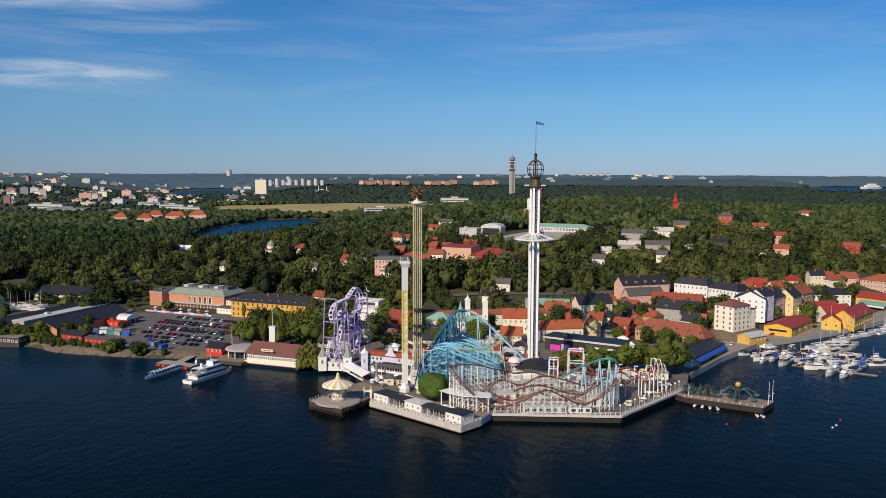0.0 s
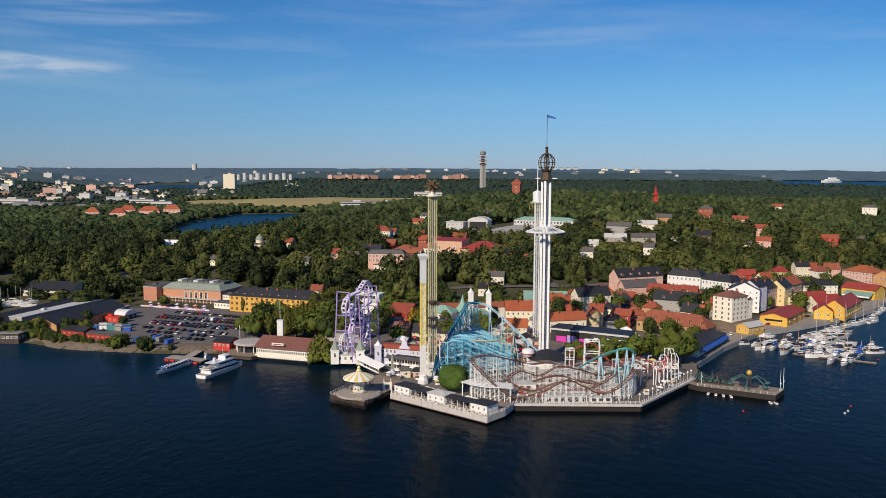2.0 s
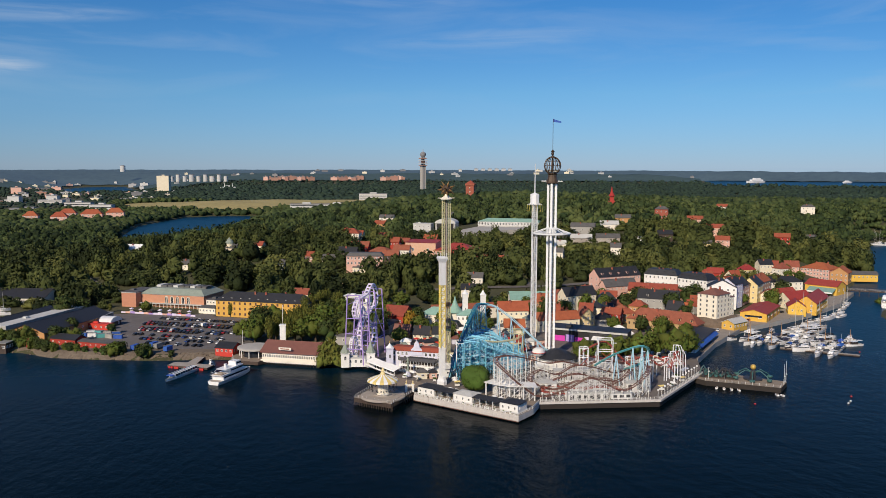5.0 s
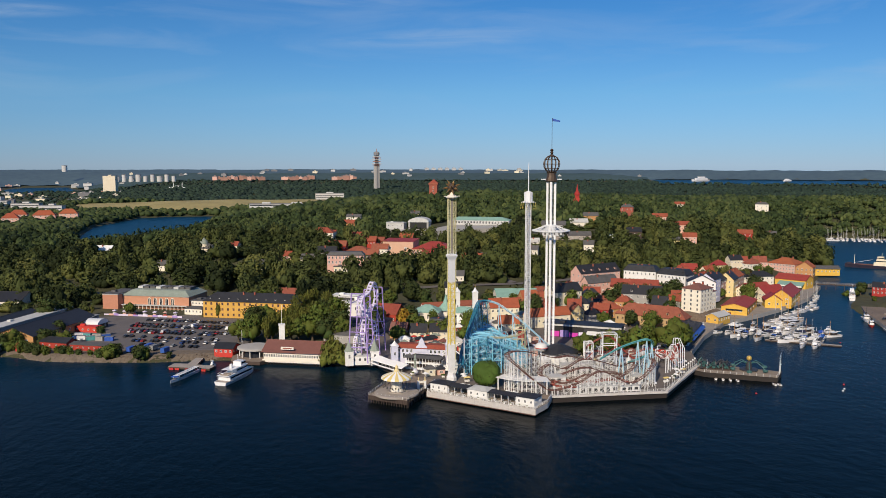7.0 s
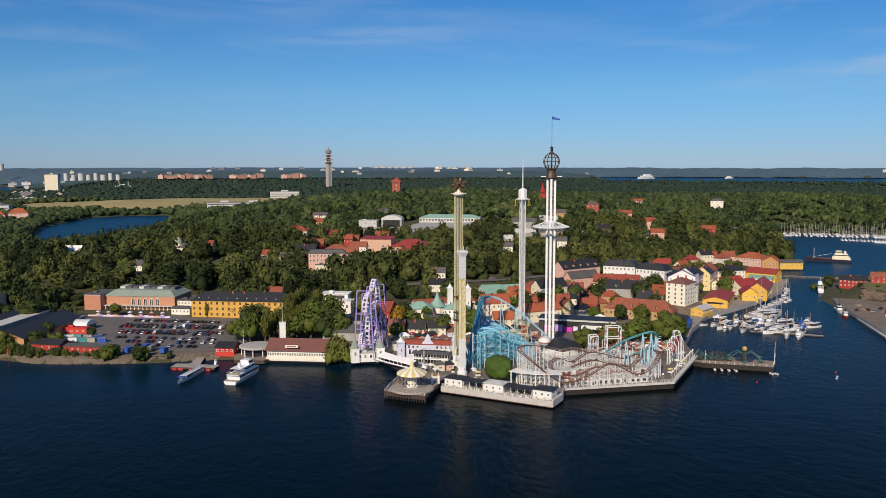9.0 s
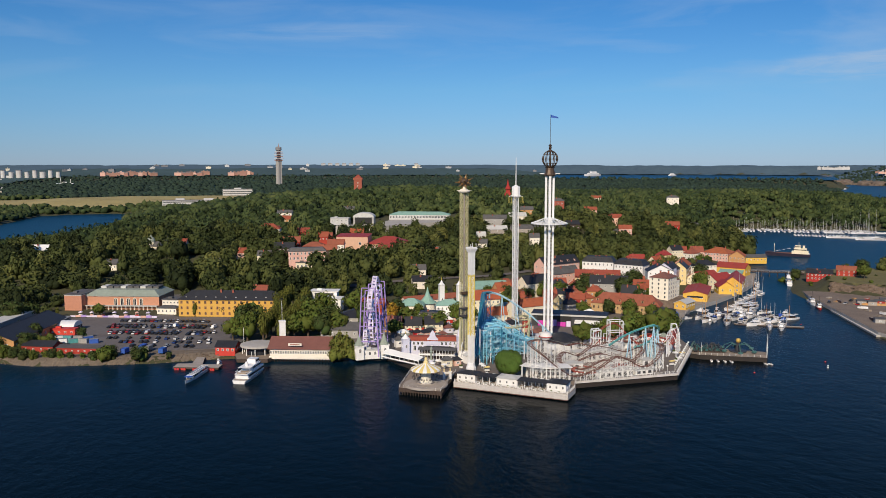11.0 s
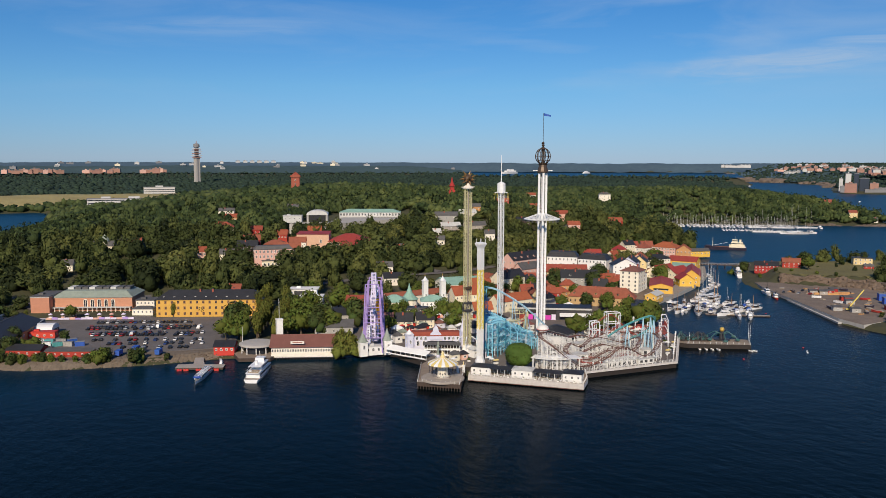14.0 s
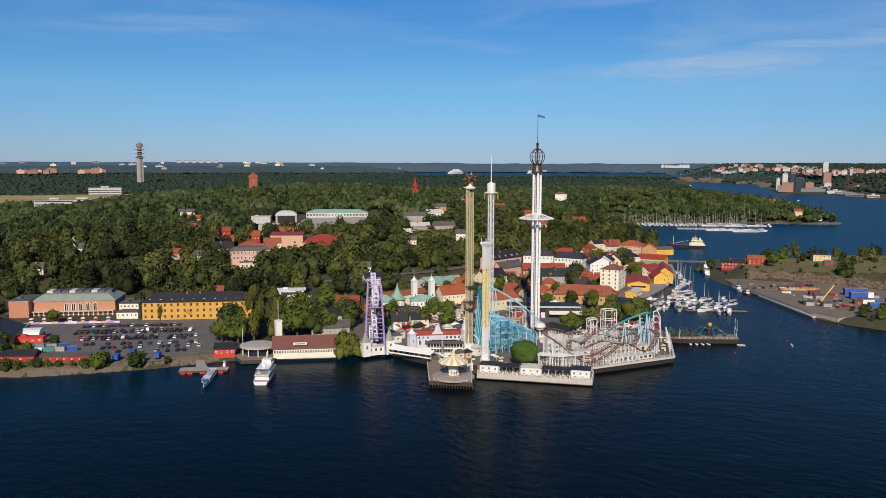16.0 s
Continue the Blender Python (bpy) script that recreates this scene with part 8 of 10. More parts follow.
v = [(p.x + 2.6 * j / 6 + jit[j, i, 0], p.y + 1.9 * j / 6 + jit[j, i, 1], 2.2 + (7.4 + 1.2 * math.sin(i * 0.5)) * j / 6 + (jit[j, i, 2] if j else -1)) for j in range(rows_) for i, p in enumerate(line)]
v += [(p.x + 9, p.y + 6, 8.2) for p in line]
cliff = Mesh().add(v, [(j * cols_ + i, j * cols_ + i + 1, (j + 1) * cols_ + i + 1, (j + 1) * cols_ + i) for j in range(rows_) for i in range(cols_ - 1)], "rock")
thing("cliff", "steep bare granite rock face behind the yard", "rock", pose(0, 0, 0), mesh=cliff)
for k in range(7):
    x, y = 306 + 6.0 * k, 374 + 6.5 * k + (k % 2) * 7
    w = thing("shipping_container", ("blue", "white", "blue")[k % 3] + " storage hall container in the shipyard", "container", pose(x, y, 2.85, 0, 0, -35), "containers in the shipyard")
    m_ = ("canvas_blue", "white_steel", "canvas_blue")[k % 3]
    part("body", Mesh().box(-6, -2.2, 0, 6, 2.2, 5.0 if k > 2 else 2.8, m_), w)
    part("roof", Mesh().box(-6.1, -2.3, 5.0 if k > 2 else 2.8, 6.1, 2.3, 5.3 if k > 2 else 3.0, "silver_roof"), w)
    for j in range(7):
        part("rib", Mesh().box(-5.7 + 1.85 * j, -2.28, 0.1, -5.3 + 1.85 * j, -2.2, 4.9 if k > 2 else 2.7, m_), w)
for k in range(9):
    x, y = 314 + 5 * (k % 5), 460 - 3.4 * (k % 5) - 6 * (k // 5)
    st = thing("timber_stack", "stack of orange-brown timber in the shipyard", "timber stack", pose(x, y, 2.85, 0, 0, -33 + 4 * (k % 3)), "timber stacks")
    for j in range(3):
        part("bundle", Mesh().box(-3.2, -1.0 + 0.7 * j, 0, 3.2, -0.4 + 0.7 * j, 1.2 + 0.3 * (j % 2), "ochre_plaster"), st)
lawn_x, lawn_y = np.meshgrid(np.linspace(325, 600, 56), np.linspace(372, 600, 46))
lawn_z = height(lawn_x, lawn_y) + 0.15
lk = lawn_z > 7.2
li = np.arange(lawn_x.size).reshape(lawn_x.shape)
lq = [tuple(int(k) for k in (li[j, i], li[j, i + 1], li[j + 1, i + 1], li[j + 1, i])) for j in range(45) for i in range(55) if lk[j, i] and lk[j, i + 1] and lk[j + 1, i] and lk[j + 1, i + 1]]
lm = bpy.data.meshes.new("lawn")
lm.from_pydata(np.stack([lawn_x, lawn_y, lawn_z], -1).reshape(-1, 3).tolist(), [], lq)
lm.materials.append(M["dry_lawn"])
tagged(new("lawn", lm), "sun-dried lawn on the islet's rocky top", "lawn", kind="structure")
yr = random.Random(44)
for k in range(64):
    x, y = yr.uniform(262, 352), yr.uniform(384, 492)
    if inside([(287, 452), (256, 390), (262, 372), (330, 388), (366, 424), (356, 462), (336, 490), (312, 500)], np.array([x]), np.array([y]))[0] < 3:
        continue
    if k % 4 == 0:
        bb = thing("laid_up_boat", "small laid-up boat on trestles in the yard", "boat", pose(x, y, 3.6, 0, 0, yr.uniform(0, 360)), "boats laid up in the yard")
        part("hull", hull(Mesh(), 6.5, 2.2, 0.9, yr.choice(("hull_white", "hull_dark", "falu_red")), 0.3, "weathered_timber", 0.4), bb)
        for sx in (-1.6, 1.6):
            part("trestle", Mesh().box(sx - 0.15, -1.0, -0.8, sx + 0.15, 1.0, -0.3, "dark_timber"), bb)
    elif k % 4 == 1:
        H("yard_shed", "small grey work shed in the shipyard", (x, y), (x + 5, y - 3), 4, 2.6, "mono", 0.6, yr.choice(("grey_plaster", "falu_red", "weathered_timber")), "grey_roof", 1, 1, 2.85, (1.2, 1.0), 0, 0.3, 0, group="yard sheds", category="shed")
    else:
        pl = thing("pallet_stack", "stack of weathered planks and pallets", "pallets", pose(x, y, 2.86, 0, 0, yr.uniform(0, 90)), "pallet stacks")
        for j in range(3):
            part("pallet", Mesh().box(-1.8 + 0.1 * j, -1.1, 0.35 * j, 1.8, 1.1 - 0.1 * j, 0.35 * j + 0.28, yr.choice(("weathered_timber", "timber_deck", "ochre_plaster"))), pl)
cr = thing("mobile_crane", "yellow mobile crane with raised boom in the shipyard", "crane", pose(277, 396, 2.85, 0, 0, -48))
part("chassis", Mesh().box(-3.2, -1.2, 0.7, 3.2, 1.2, 1.6, "yellow_steel"), cr)
part("cab", Mesh().box(-1.4, -1.1, 1.6, 1.2, 1.1, 3.3, "yellow_steel").box(-0.2, -1.14, 2.2, 1.24, 1.14, 3.0, "glass"), cr)
part("boom", Mesh().beam((-1, 0, 3), (7, 2, 14.5), 0.8, "yellow_steel"), cr)
for x in (-2.2, 0, 2.2):
    for y in (-1.2, 1.2):
        part("wheel", Mesh().lathe([(0.55, 0), (0.55, 0.35)], "rubber", 10).data("wheel"), cr, "", pose(x, y - 0.17, 0.55, -90))

# ---------------------------------------------------------------- octopus ride on the floating dock
oc = thing("octopus_ride", "octopus ride with dark green arms and a golden ball", "fairground ride", pose(134, 366.5, 2.4))
part("base", Mesh().lathe([(4.5, 0), (4.5, 0.6), (1.6, 0.8), (1.2, 4.2), (0.6, 4.6)], "dark_steel", 16), oc)
part("ball", Mesh().lathe([(1.35 * math.sin(t), 6.0 - 1.35 * math.cos(t)) for t in np.linspace(0.05, 3.09, 9)], "gold", 14), oc, "golden ball")
for k in range(6):
    a = 2 * math.pi * k / 6
    c, s = math.cos(a), math.sin(a)
    part("arm", Mesh().tube([(1 * c, 1 * s, 3.6), (4 * c, 4 * s, 4.6), (7.5 * c, 7.5 * s, 2.6), (8.6 * c, 8.6 * s, 1.2)], 0.5, "dark_green_steel", 6), oc)
    part("gondola", Mesh().lathe([(0.6, 0.3), (1.3, 0.9), (1.2, 1.6), (0.8, 1.7)], "dark_green_steel", 8, 8.8 * c, 8.8 * s), oc)
fc = thing("zigzag_ride", "low dark green zigzag funfair ride on the dock", "fairground ride", pose(119, 373.5, 2.4, 0, 0, -30))
part("platform", Mesh().box(-8, -4, 0, 8, 4, 0.4, "dark_timber"), fc)
for j in range(3):
    pts = [(-7 + 2.3 * k, -2.6 + 2.4 * j, 0.6 + 2.6 * (k % 2)) for k in range(7)]
    part("lattice", Mesh().tube(pts, 0.42, "dark_green_steel", 5), fc)
tg = random.Random(52)
for k in range(16):
    a, w = tg.uniform(0, 6.28), tg.uniform(2.2, 5.0)
    cx, cy = tg.uniform(-7, 7), tg.uniform(-3, 3)
    pts = [(cx + w * math.cos(a) * t, cy + 0.5 * w * math.sin(a) * t, 0.5 + tg.uniform(2.6, 4.6) * (1 - t * t)) for t in np.linspace(-1, 1, 7)]
    part("arm", Mesh().tube(pts, 0.42, tg.choice(("dark_green_steel", "dark_steel")), 5), fc)
    part("car", Mesh().lathe([(0.3, 0.4), (0.9, 0.7), (0.8, 1.5), (0.4, 1.6)], tg.choice(("dark_green_steel", "dark_steel")), 8, pts[-1][0], pts[-1][1]), fc)
for x, y in ((147, 359.5), (143.5, 355), (112.5, 369)):
    mp_ = thing("dock_mast", "slim white flag mast at the dock's edge", "mast", pose(x, y, 2.4))
    part("pole", Mesh().lathe([(0.14, 0), (0.06, 10 if x > 140 else 6)], "white_paint", 6), mp_)
    part("light", Mesh().lathe([(0.05, 3.6), (0.3, 3.9), (0.05, 4.2)], "canvas_white", 6, 0.4, 0), mp_)
fence("fence", "low grey railing round the floating dock", [(110, 367), (138.8, 350), (147.4, 360)], 2.4, "weathered_timber", 3.0, 1.0)
buoy_xy = [(160, 330), (168, 340), (118, 334), (163, 333), (229, 424)]
for k, (x, y) in enumerate(buoy_xy):
    bu = thing("mooring_buoy", "small red mooring buoy floating in the harbour" if k % 3 else "small white mooring buoy floating in the harbour", "buoy", pose(x, y, 0), "buoys")
    part("float", Mesh().lathe([(0.1, -0.3), (0.42, -0.1), (0.5, 0.15), (0.3, 0.45), (0.1, 0.5)], "bright_red" if k % 3 else "hull_white", 10), bu)
    part("ring", Mesh().tube([(0.2 * math.cos(a), 0, 0.95 + 0.2 * math.sin(a)) for a in np.linspace(0, 6.28, 9)[:-1]], 0.06, "dark_steel", 4, True), bu)
for k in range(6):
    pb = thing("pedal_boat", "small white pedal boat tied at the dock", "boat", pose(113 + 2.8 * k if k < 4 else 127 + 2 * k, 361 - 1.7 * k if k < 4 else 350 - k, 0.1, 0, 0, 60 + 8 * k), "pedal boats")
    part("hull", hull(Mesh(), 2.8, 1.3, 0.4, "hull_white", 0.3, "hull_white", 0.2), pb)
    part("seat", Mesh().box(-0.6, -0.4, 0.3, -0.3, 0.4, 0.8, "weathered_timber"), pb)

# ---------------------------------------------------------------- town behind the park
H("corner_house", "tall ivory corner house with a grey-brown hipped roof on a rock", (168, 504), (175.7, 492.4), 16, 14.8, "hip", 3.2, "ivory_white", "maroon_roof", 5, 3, 8.2, (1.1, 1.6), 2, 0.5, 4, category="house", skirt=3, frames="grey_plaster")
H("corner_wing", "narrow ivory stair wing of the corner house", (183.8, 509.6), (188.9, 501.8), 6, 12.6, "flat", 0.6, "ivory_white", "maroon_roof", 4, 2, 7.4, (1.0, 1.3), 0, 0.3, 2, skirt=4)
rk = np.random.RandomState(5)
vv, ff = [], []
for i in range(5):
    for k in range(18):
        a, q = 2 * math.pi * k / 18, (1.18, 1.12, 1.0, 0.9, 0.05)[i] * rk.uniform(0.93, 1.07)
        vv.append((180 + 15 * q * math.cos(a), 502 + 14 * q * math.sin(a), (2.0, 4.0, 6.2, 7.6, 7.9)[i] + rk.uniform(-0.5, 0.5) * (0 < i < 4)))
ff = [(i * 18 + k, i * 18 + (k + 1) % 18, (i + 1) * 18 + (k + 1) % 18, (i + 1) * 18 + k) for i in range(4) for k in range(18)]
thing("rock_outcrop", "rough brown rock under the corner house", "rock", mesh=Mesh().add(vv, ff, "rock"))
H("school", "long ochre building with a brown-red tiled hip roof and dormers", (117, 494.5), (149.5, 463.5), 13, 6, "hip", 6.5, "tan_plaster", "brown_tile_roof", 1, 14, 3.4, (1.2, 2.0), 2, 0.6, 4, dormers=6, frames="tan_plaster")
H("red_house", "red timber house with white windows", (103.5, 505.5), (114, 499), 9, 7.2, "gable", 3.2, "falu_red", "tile_roof", 2, 3, 3.6, (1.2, 1.6), 1)
H("hotel", "long white building with black roof and a cornice", (172.5, 609.5), (192, 593), 14, 14, "mansard", 4, "white_paint", "black_roof", 3, 8, 8, (1.2, 1.8), 3, 0.5, 3, dormers=4, trim="white_paint")
H("hotel", "long white building with black roof and a cornice", (192.6, 592.4), (206.5, 572.5), 14, 13.5, "mansard", 4, "white_paint", "black_roof", 3, 8, 7.5, (1.2, 1.8), 3, 0.5, 4, dormers=4, trim="white_paint")
H("row_house", "pink-gabled house under a long black roof", (131, 594), (168, 606), 13, 14, "gable", 5.5, "pink_plaster", "black_roof", 3, 10, 8, (1.1, 1.5), 2, dormers=5)
H("row_house", "pink-gabled lower house with dark roof", (133, 584), (160, 592), 9, 9, "gable", 4.5, "pink_plaster", "grey_roof", 2, 7, 7, (1.1, 1.4), 1)
H("row_house", "house with a broad red tiled roof", (146, 572), (176, 556), 11, 8, "gable", 5, "pale_yellow", "tile_roof", 2, 8, 7, (1.1, 1.4), 2, dormers=3)
H("grey_house", "grey plastered house with black roof", (141, 540), (164, 526), 11, 9.5, "gable", 5, "grey_plaster", "black_roof", 2, 6, 5.5, (1.1, 1.5), 2, dormers=2)
H("cream_house", "cream house with a black gabled roof", (90.5, 541), (114, 548), 11, 11.5, "gable", 5, "cream_plaster", "black_roof", 3, 6, 5, (1.1, 1.4), 2)
H("orange_roof_house", "house with a long orange tiled roof", (57, 486), (85, 491), 10, 6.5, "gable", 4, "cream_plaster", "orange_tile_roof", 1, 7, 4, (1.1, 1.5), 1)
H("timber_gable_house", "small cream house with brown gable", (88, 497), (97, 498), 9, 7, "cross", 4.2, "pale_yellow", "brown_tile_roof", 2, 3, 4, (1.0, 1.3), 1)
H("white_house", "white house with steep black roof", (196, 549), (214, 541), 13, 14, "cross", 5, "white_paint", "black_roof", 4, 5, 6, (1.1, 1.4), 1)
H("pale_blue_house", "pale blue-grey plastered town house", (214, 544), (224, 552), 12, 16, "gable", 4, "lavender_plaster", "black_roof", 4, 3, 6, (1.1, 1.4), 1)
H("brown_house", "brown-pink town house with a dark roof", (226, 556), (238, 568), 12, 13, "gable", 4.5, "pink_plaster", "black_roof", 4, 4, 6, (1.1, 1.4), 1)
H("yellow_house", "yellow town house with a dark roof", (243, 566), (254, 578), 12, 12, "gable", 5, "pale_yellow", "black_roof", 3, 4, 6, (1.1, 1.4), 1)
H("orange_house", "peach town house with orange tiled roof", (258, 586), (272, 600), 13, 11, "gable", 5, "peach_plaster", "orange_tile_roof", 3, 4, 6, (1.1, 1.4), 1)
H("long_white_house", "long low white house with black roof", (272, 606), (303, 606), 12, 7, "hip", 4, "ivory_plaster", "black_roof", 2, 8, 7, (1.1, 1.4), 2)
H("pink_hall", "pink-white school hall with a red roof and rows of windows", (356.5, 699.5), (370.5, 677), 22, 9.5, "hip", 5, "pink_plaster", "orange_tile_roof", 3, 9, 4, (1.5, 1.8), 2, trim="white_paint")
H("ochre_hall", "ochre gabled hall beside the harbour with red roof", (371, 676.5), (382, 666.5), 18, 8.5, "cross", 5, "ochre_plaster", "orange_tile_roof", 2, 4, 3, (1.2, 1.7), 0)
H("pink_villa", "pink villa with red roof behind the hall", (345, 722), (352, 708), 12, 9, "cross", 5.5, "pink_plaster", "orange_tile_roof", 2, 3, 5, (1.1, 1.4), 1)
mk = H("market_hall", "yellow market hall with a red sheet roof and pale green canopy", (314.5, 622), (329, 601), 17, 7, "gable", 3.6, "bright_yellow_wood", "red_sheet_roof", 1, 3, 3, (1.6, 1.8), 0)
part("canopy", Mesh().add([(4, -7, 2.6), (25, -7, 2.6), (25, -0.1, 5.6), (4, -0.1, 5.6), (4, -7, 2.2), (25, -7, 2.2), (25, -0.1, 5.2), (4, -0.1, 5.2)], [(0, 1, 2, 3), (7, 6, 5, 4), (0, 4, 5, 1), (1, 5, 6, 2), (3, 7, 4, 0)], "teal_sheet"), mk, "sloping pale green canopy")
part("canopy_edge", Mesh().box(4, -7.3, 1.9, 25, -7.02, 3.0, "white_paint"), mk)
for k in range(5):
    part("post", Mesh().box(4.2 + 5.1 * k, -6.8, -0.5, 4.5 + 5.1 * k, -6.5, 2.3, "dark_timber"), mk)
H("yellow_quay_hall", "low yellow hall with dark roof by the bridge", (393, 689), (421, 681), 10, 5, "gable", 2.4, "bright_yellow_wood", "grey_roof", 1, 8, 2.8, (1.2, 1.4), 0)
H("gabled_store", "cream gabled storehouse with a red roof", (249.6, 573.5), (253.6, 559.6), 24, 6, "cross", 4.6, "ivory_white", "red_sheet_roof", 2, 4, 4, (1.1, 1.3), 0, category="storehouse")
H("gabled_store", "cream gabled storehouse with a red roof", (253.8, 559), (257.6, 546.5), 22, 6, "cross", 4.6, "cream_plaster", "red_sheet_roof", 2, 4, 4, (1.1, 1.3), 0, category="storehouse")
H("yellow_store", "small bright yellow gabled storehouse with a red roof", (245.5, 528), (256, 523.2), 14, 5.5, "cross", 4, "bright_yellow_wood", "red_sheet_roof", 1, 2, 3, (1.2, 1.6), 0, category="storehouse")
H("yellow_store", "large bright yellow storehouse with a red roof", (266.5, 527.5), (295, 559), 14, 6.8, "gable", 5, "bright_yellow_wood", "red_sheet_roof", 2, 9, 3, (1.3, 1.5), 0, category="storehouse")
ys_ = H("yellow_shed", "long low yellow shed with red sheet roof", (214.9, 500.9), (241.6, 532), 17, 5.4, "gable", 2.2, "bright_yellow_wood", "red_sheet_roof", 1, 4, 3, (2.0, 1.6), 0, category="shed")
for k in range(3):
    part("door", Mesh().box(6 + 12 * k, -0.12, 0, 11 + 12 * k, -0.02, 4.2, "ochre_plaster"), ys_, "brown double door")
part("window_band", Mesh().box(-0.1, 3, 2.6, -0.02, 14, 3.8, "glass"), ys_)
H("yellow_kiosk_house", "small yellow house with a pale grey roof", (180.5, 478), (193.8, 486.5), 8.5, 4.2, "gable", 2.0, "yellow_plaster", "pale_roof", 1, 5, 3, (1.1, 1.6), 0, category="house")
sc = H("stage_hall", "long low black-roofed stage hall with white fascia", (58.5, 464), (97, 440), 13, 7.6, "flat", 0.6, "dark_steel", "black_roof", 1, 0, DECK, (1, 1), 0, 0.6, 0, category="hall", trim="white_paint")
# black panel puts the open stage's shade on the front wall
part("stage_opening", Mesh().box(3, -0.14, 0.3, 24, -0.09, 6.6, "rubber"), sc, "black panel painted as the shade inside the stage front")
# coloured panels stand in for the magenta and purple light on stage
for k, (x0, w_, z0, z1, m_, lab) in enumerate(((3.5, 6, 0.2, 3.4, "magenta_lamp_panel", "magenta stage backdrop"), (10, 5, 0.2, 4.2, "purple_steel", "purple stage backdrop"), (15.5, 5, 0.2, 3.0, "magenta_lamp_panel", "magenta stage backdrop"), (21, 2.6, 0.2, 3.6, "lilac_steel", "lilac stage backdrop"))):
    part("stage_panel", Mesh().box(x0, -0.40, z0, x0 + w_, -0.18, z1, m_), sc, lab)
part("fascia", Mesh().box(-0.6, -0.9, 6.7, 46, -0.62, 7.7, "pale_roof"), sc, "white fascia board")
part("awning", Mesh().add([(26, -4, 3.2), (47, -4, 3.2), (47, 0, 4.6), (26, 0, 4.6), (26, -4, 3.0), (47, -4, 3.0), (47, 0, 4.4), (26, 0, 4.4)], [(0, 1, 2, 3), (7, 6, 5, 4), (0, 4, 5, 1), (1, 5, 6, 2), (3, 7, 4, 0)], "canvas_white"), sc, "white awning over the stalls")
bl = H("blue_canopy_hall", "black-roofed quay hall with a blue awning", (128, 421), (157, 463), 12, 4.6, "mono", 1.6, "white_paint", "black_roof", 1, 10, 2.9, (1.6, 1.8), 0, category="hall")
bl.matrix_basis = pose(129, 420, 2.9, 0, 0, 53)
part("awning", Mesh().add([(4, -2.4, 2.6), (50, -2.4, 2.6), (50, 0, 4.4), (4, 0, 4.4), (4, -2.4, 2.4), (50, -2.4, 2.4), (50, 0, 4.2), (4, 0, 4.2)], [(0, 1, 2, 3), (7, 6, 5, 4), (0, 4, 5, 1), (3, 2, 6, 7)], "canvas_blue"), bl, "long blue awning")

# in the park: towers, stage, pavilions
H("twin_tower_hall", "white hall between two white minaret towers", (9, 503), (24, 497), 12, 9, "hip", 3, "white_paint", "copper_green", 2, 6, 3, (1.2, 1.8), 0, category="hall", arch=True)
for x, y in ((15.7, 511.8), (26.5, 507.5)):
    turret("turret", "slim white minaret tower with a small dome", x, y, 3, 3.2, 21, 3.0, "white_paint", "white_steel", 2.0)
H("long_red_gallery", "long low gallery with a red-brown roof behind the towers", (-2, 534), (70, 545), 8, 6, "gable", 2.5, "ivory_plaster", "brown_tile_roof", 1, 14, 4, (1.3, 1.6), 0)
H("white_stage", "white open-air stage house with a flat canopy", (-58, 552), (-44, 546), 10, 7, "flat", 1, "white_paint", "white_paint", 1, 3, 5, (1.6, 2.4), 0, category="stage")
ws = H("white_stage", "high white stage tower with a flat canopy", (-60, 565), (-44, 558.5), 8, 10.5, "flat", 1, "white_paint", "white_paint", 2, 0, 5, (1.6, 2.4), 0, 1.2, 0, category="stage")
# dark box on the front wall, painted shade of an open stage
part("opening", Mesh().box(2, -0.2, 3.5, 15, -0.02, 9.2, "dark_steel"), ws)
H("white_bar", "low white bar building", (-36, 552), (-24, 547), 8, 5, "flat", 1, "white_paint", "pale_roof", 1, 5, 4, (1.4, 1.6), 0, category="bar")
gt = thing("green_pavilion", "round pavilion with a tall copper-green tent roof", "pavilion", pose(11.7, 529, 3))
part("wall", Mesh().lathe([(5.4, 0), (5.4, 6.5), (5.0, 6.7)], "ivory_plaster", 12), gt)
part("roof", Mesh().lathe([(6.6, 6.4), (4.4, 8.0), (2.2, 10.6), (1.0, 13.6), (0.15, 17)], "copper_green", 12), gt)
for k in range(10):
    part("window", window_mesh(1.4, 2.6, True), gt, "", pose(0, 0, 2, 0, 0, 36 * k + 3) @ pose(0, -5.24, 0))
H("green_roof_hall", "hall with a copper-green roof", (-12, 520), (4, 514), 14, 7, "hip", 4, "ivory_plaster", "copper_green", 1, 6, 3, (1.2, 1.8), 0, category="hall")
H("green_roof_hall", "wide low hall with a pale green roof", (58, 570), (88, 566), 24, 6, "gable", 4, "ivory_plaster", "copper_green", 1, 9, 4, (1.2, 1.8), 0, category="hall")
H("orange_roof_hall", "cream hall with an orange tiled roof", (38, 512), (57, 511), 12, 9.5, "gable", 5, "cream_plaster", "orange_tile_roof", 2, 6, 3, (1.2, 1.6), 1, category="hall")
H("dark_cafe", "cream cafe with a black mansard roof and dormers", (-8, 489), (7, 483), 9, 4.5, "mansard", 3.5, "cream_plaster", "black_roof", 1, 6, 3, (1.1, 1.5), 1, dormers=4, category="cafe")
H("red_tile_hall", "hall with a large red-brown roof", (-37, 520), (-24, 513), 18, 7, "gable", 5, "falu_red", "tile_roof", 1, 4, 3, (1.1, 1.5), 0, category="hall")
H("grey_hall", "grey-roofed low hall behind the coaster", (-72, 470), (-52, 462), 14, 5, "gable", 3, "grey_plaster", "grey_roof", 1, 5, 3, (1.1, 1.5), 0, category="hall")
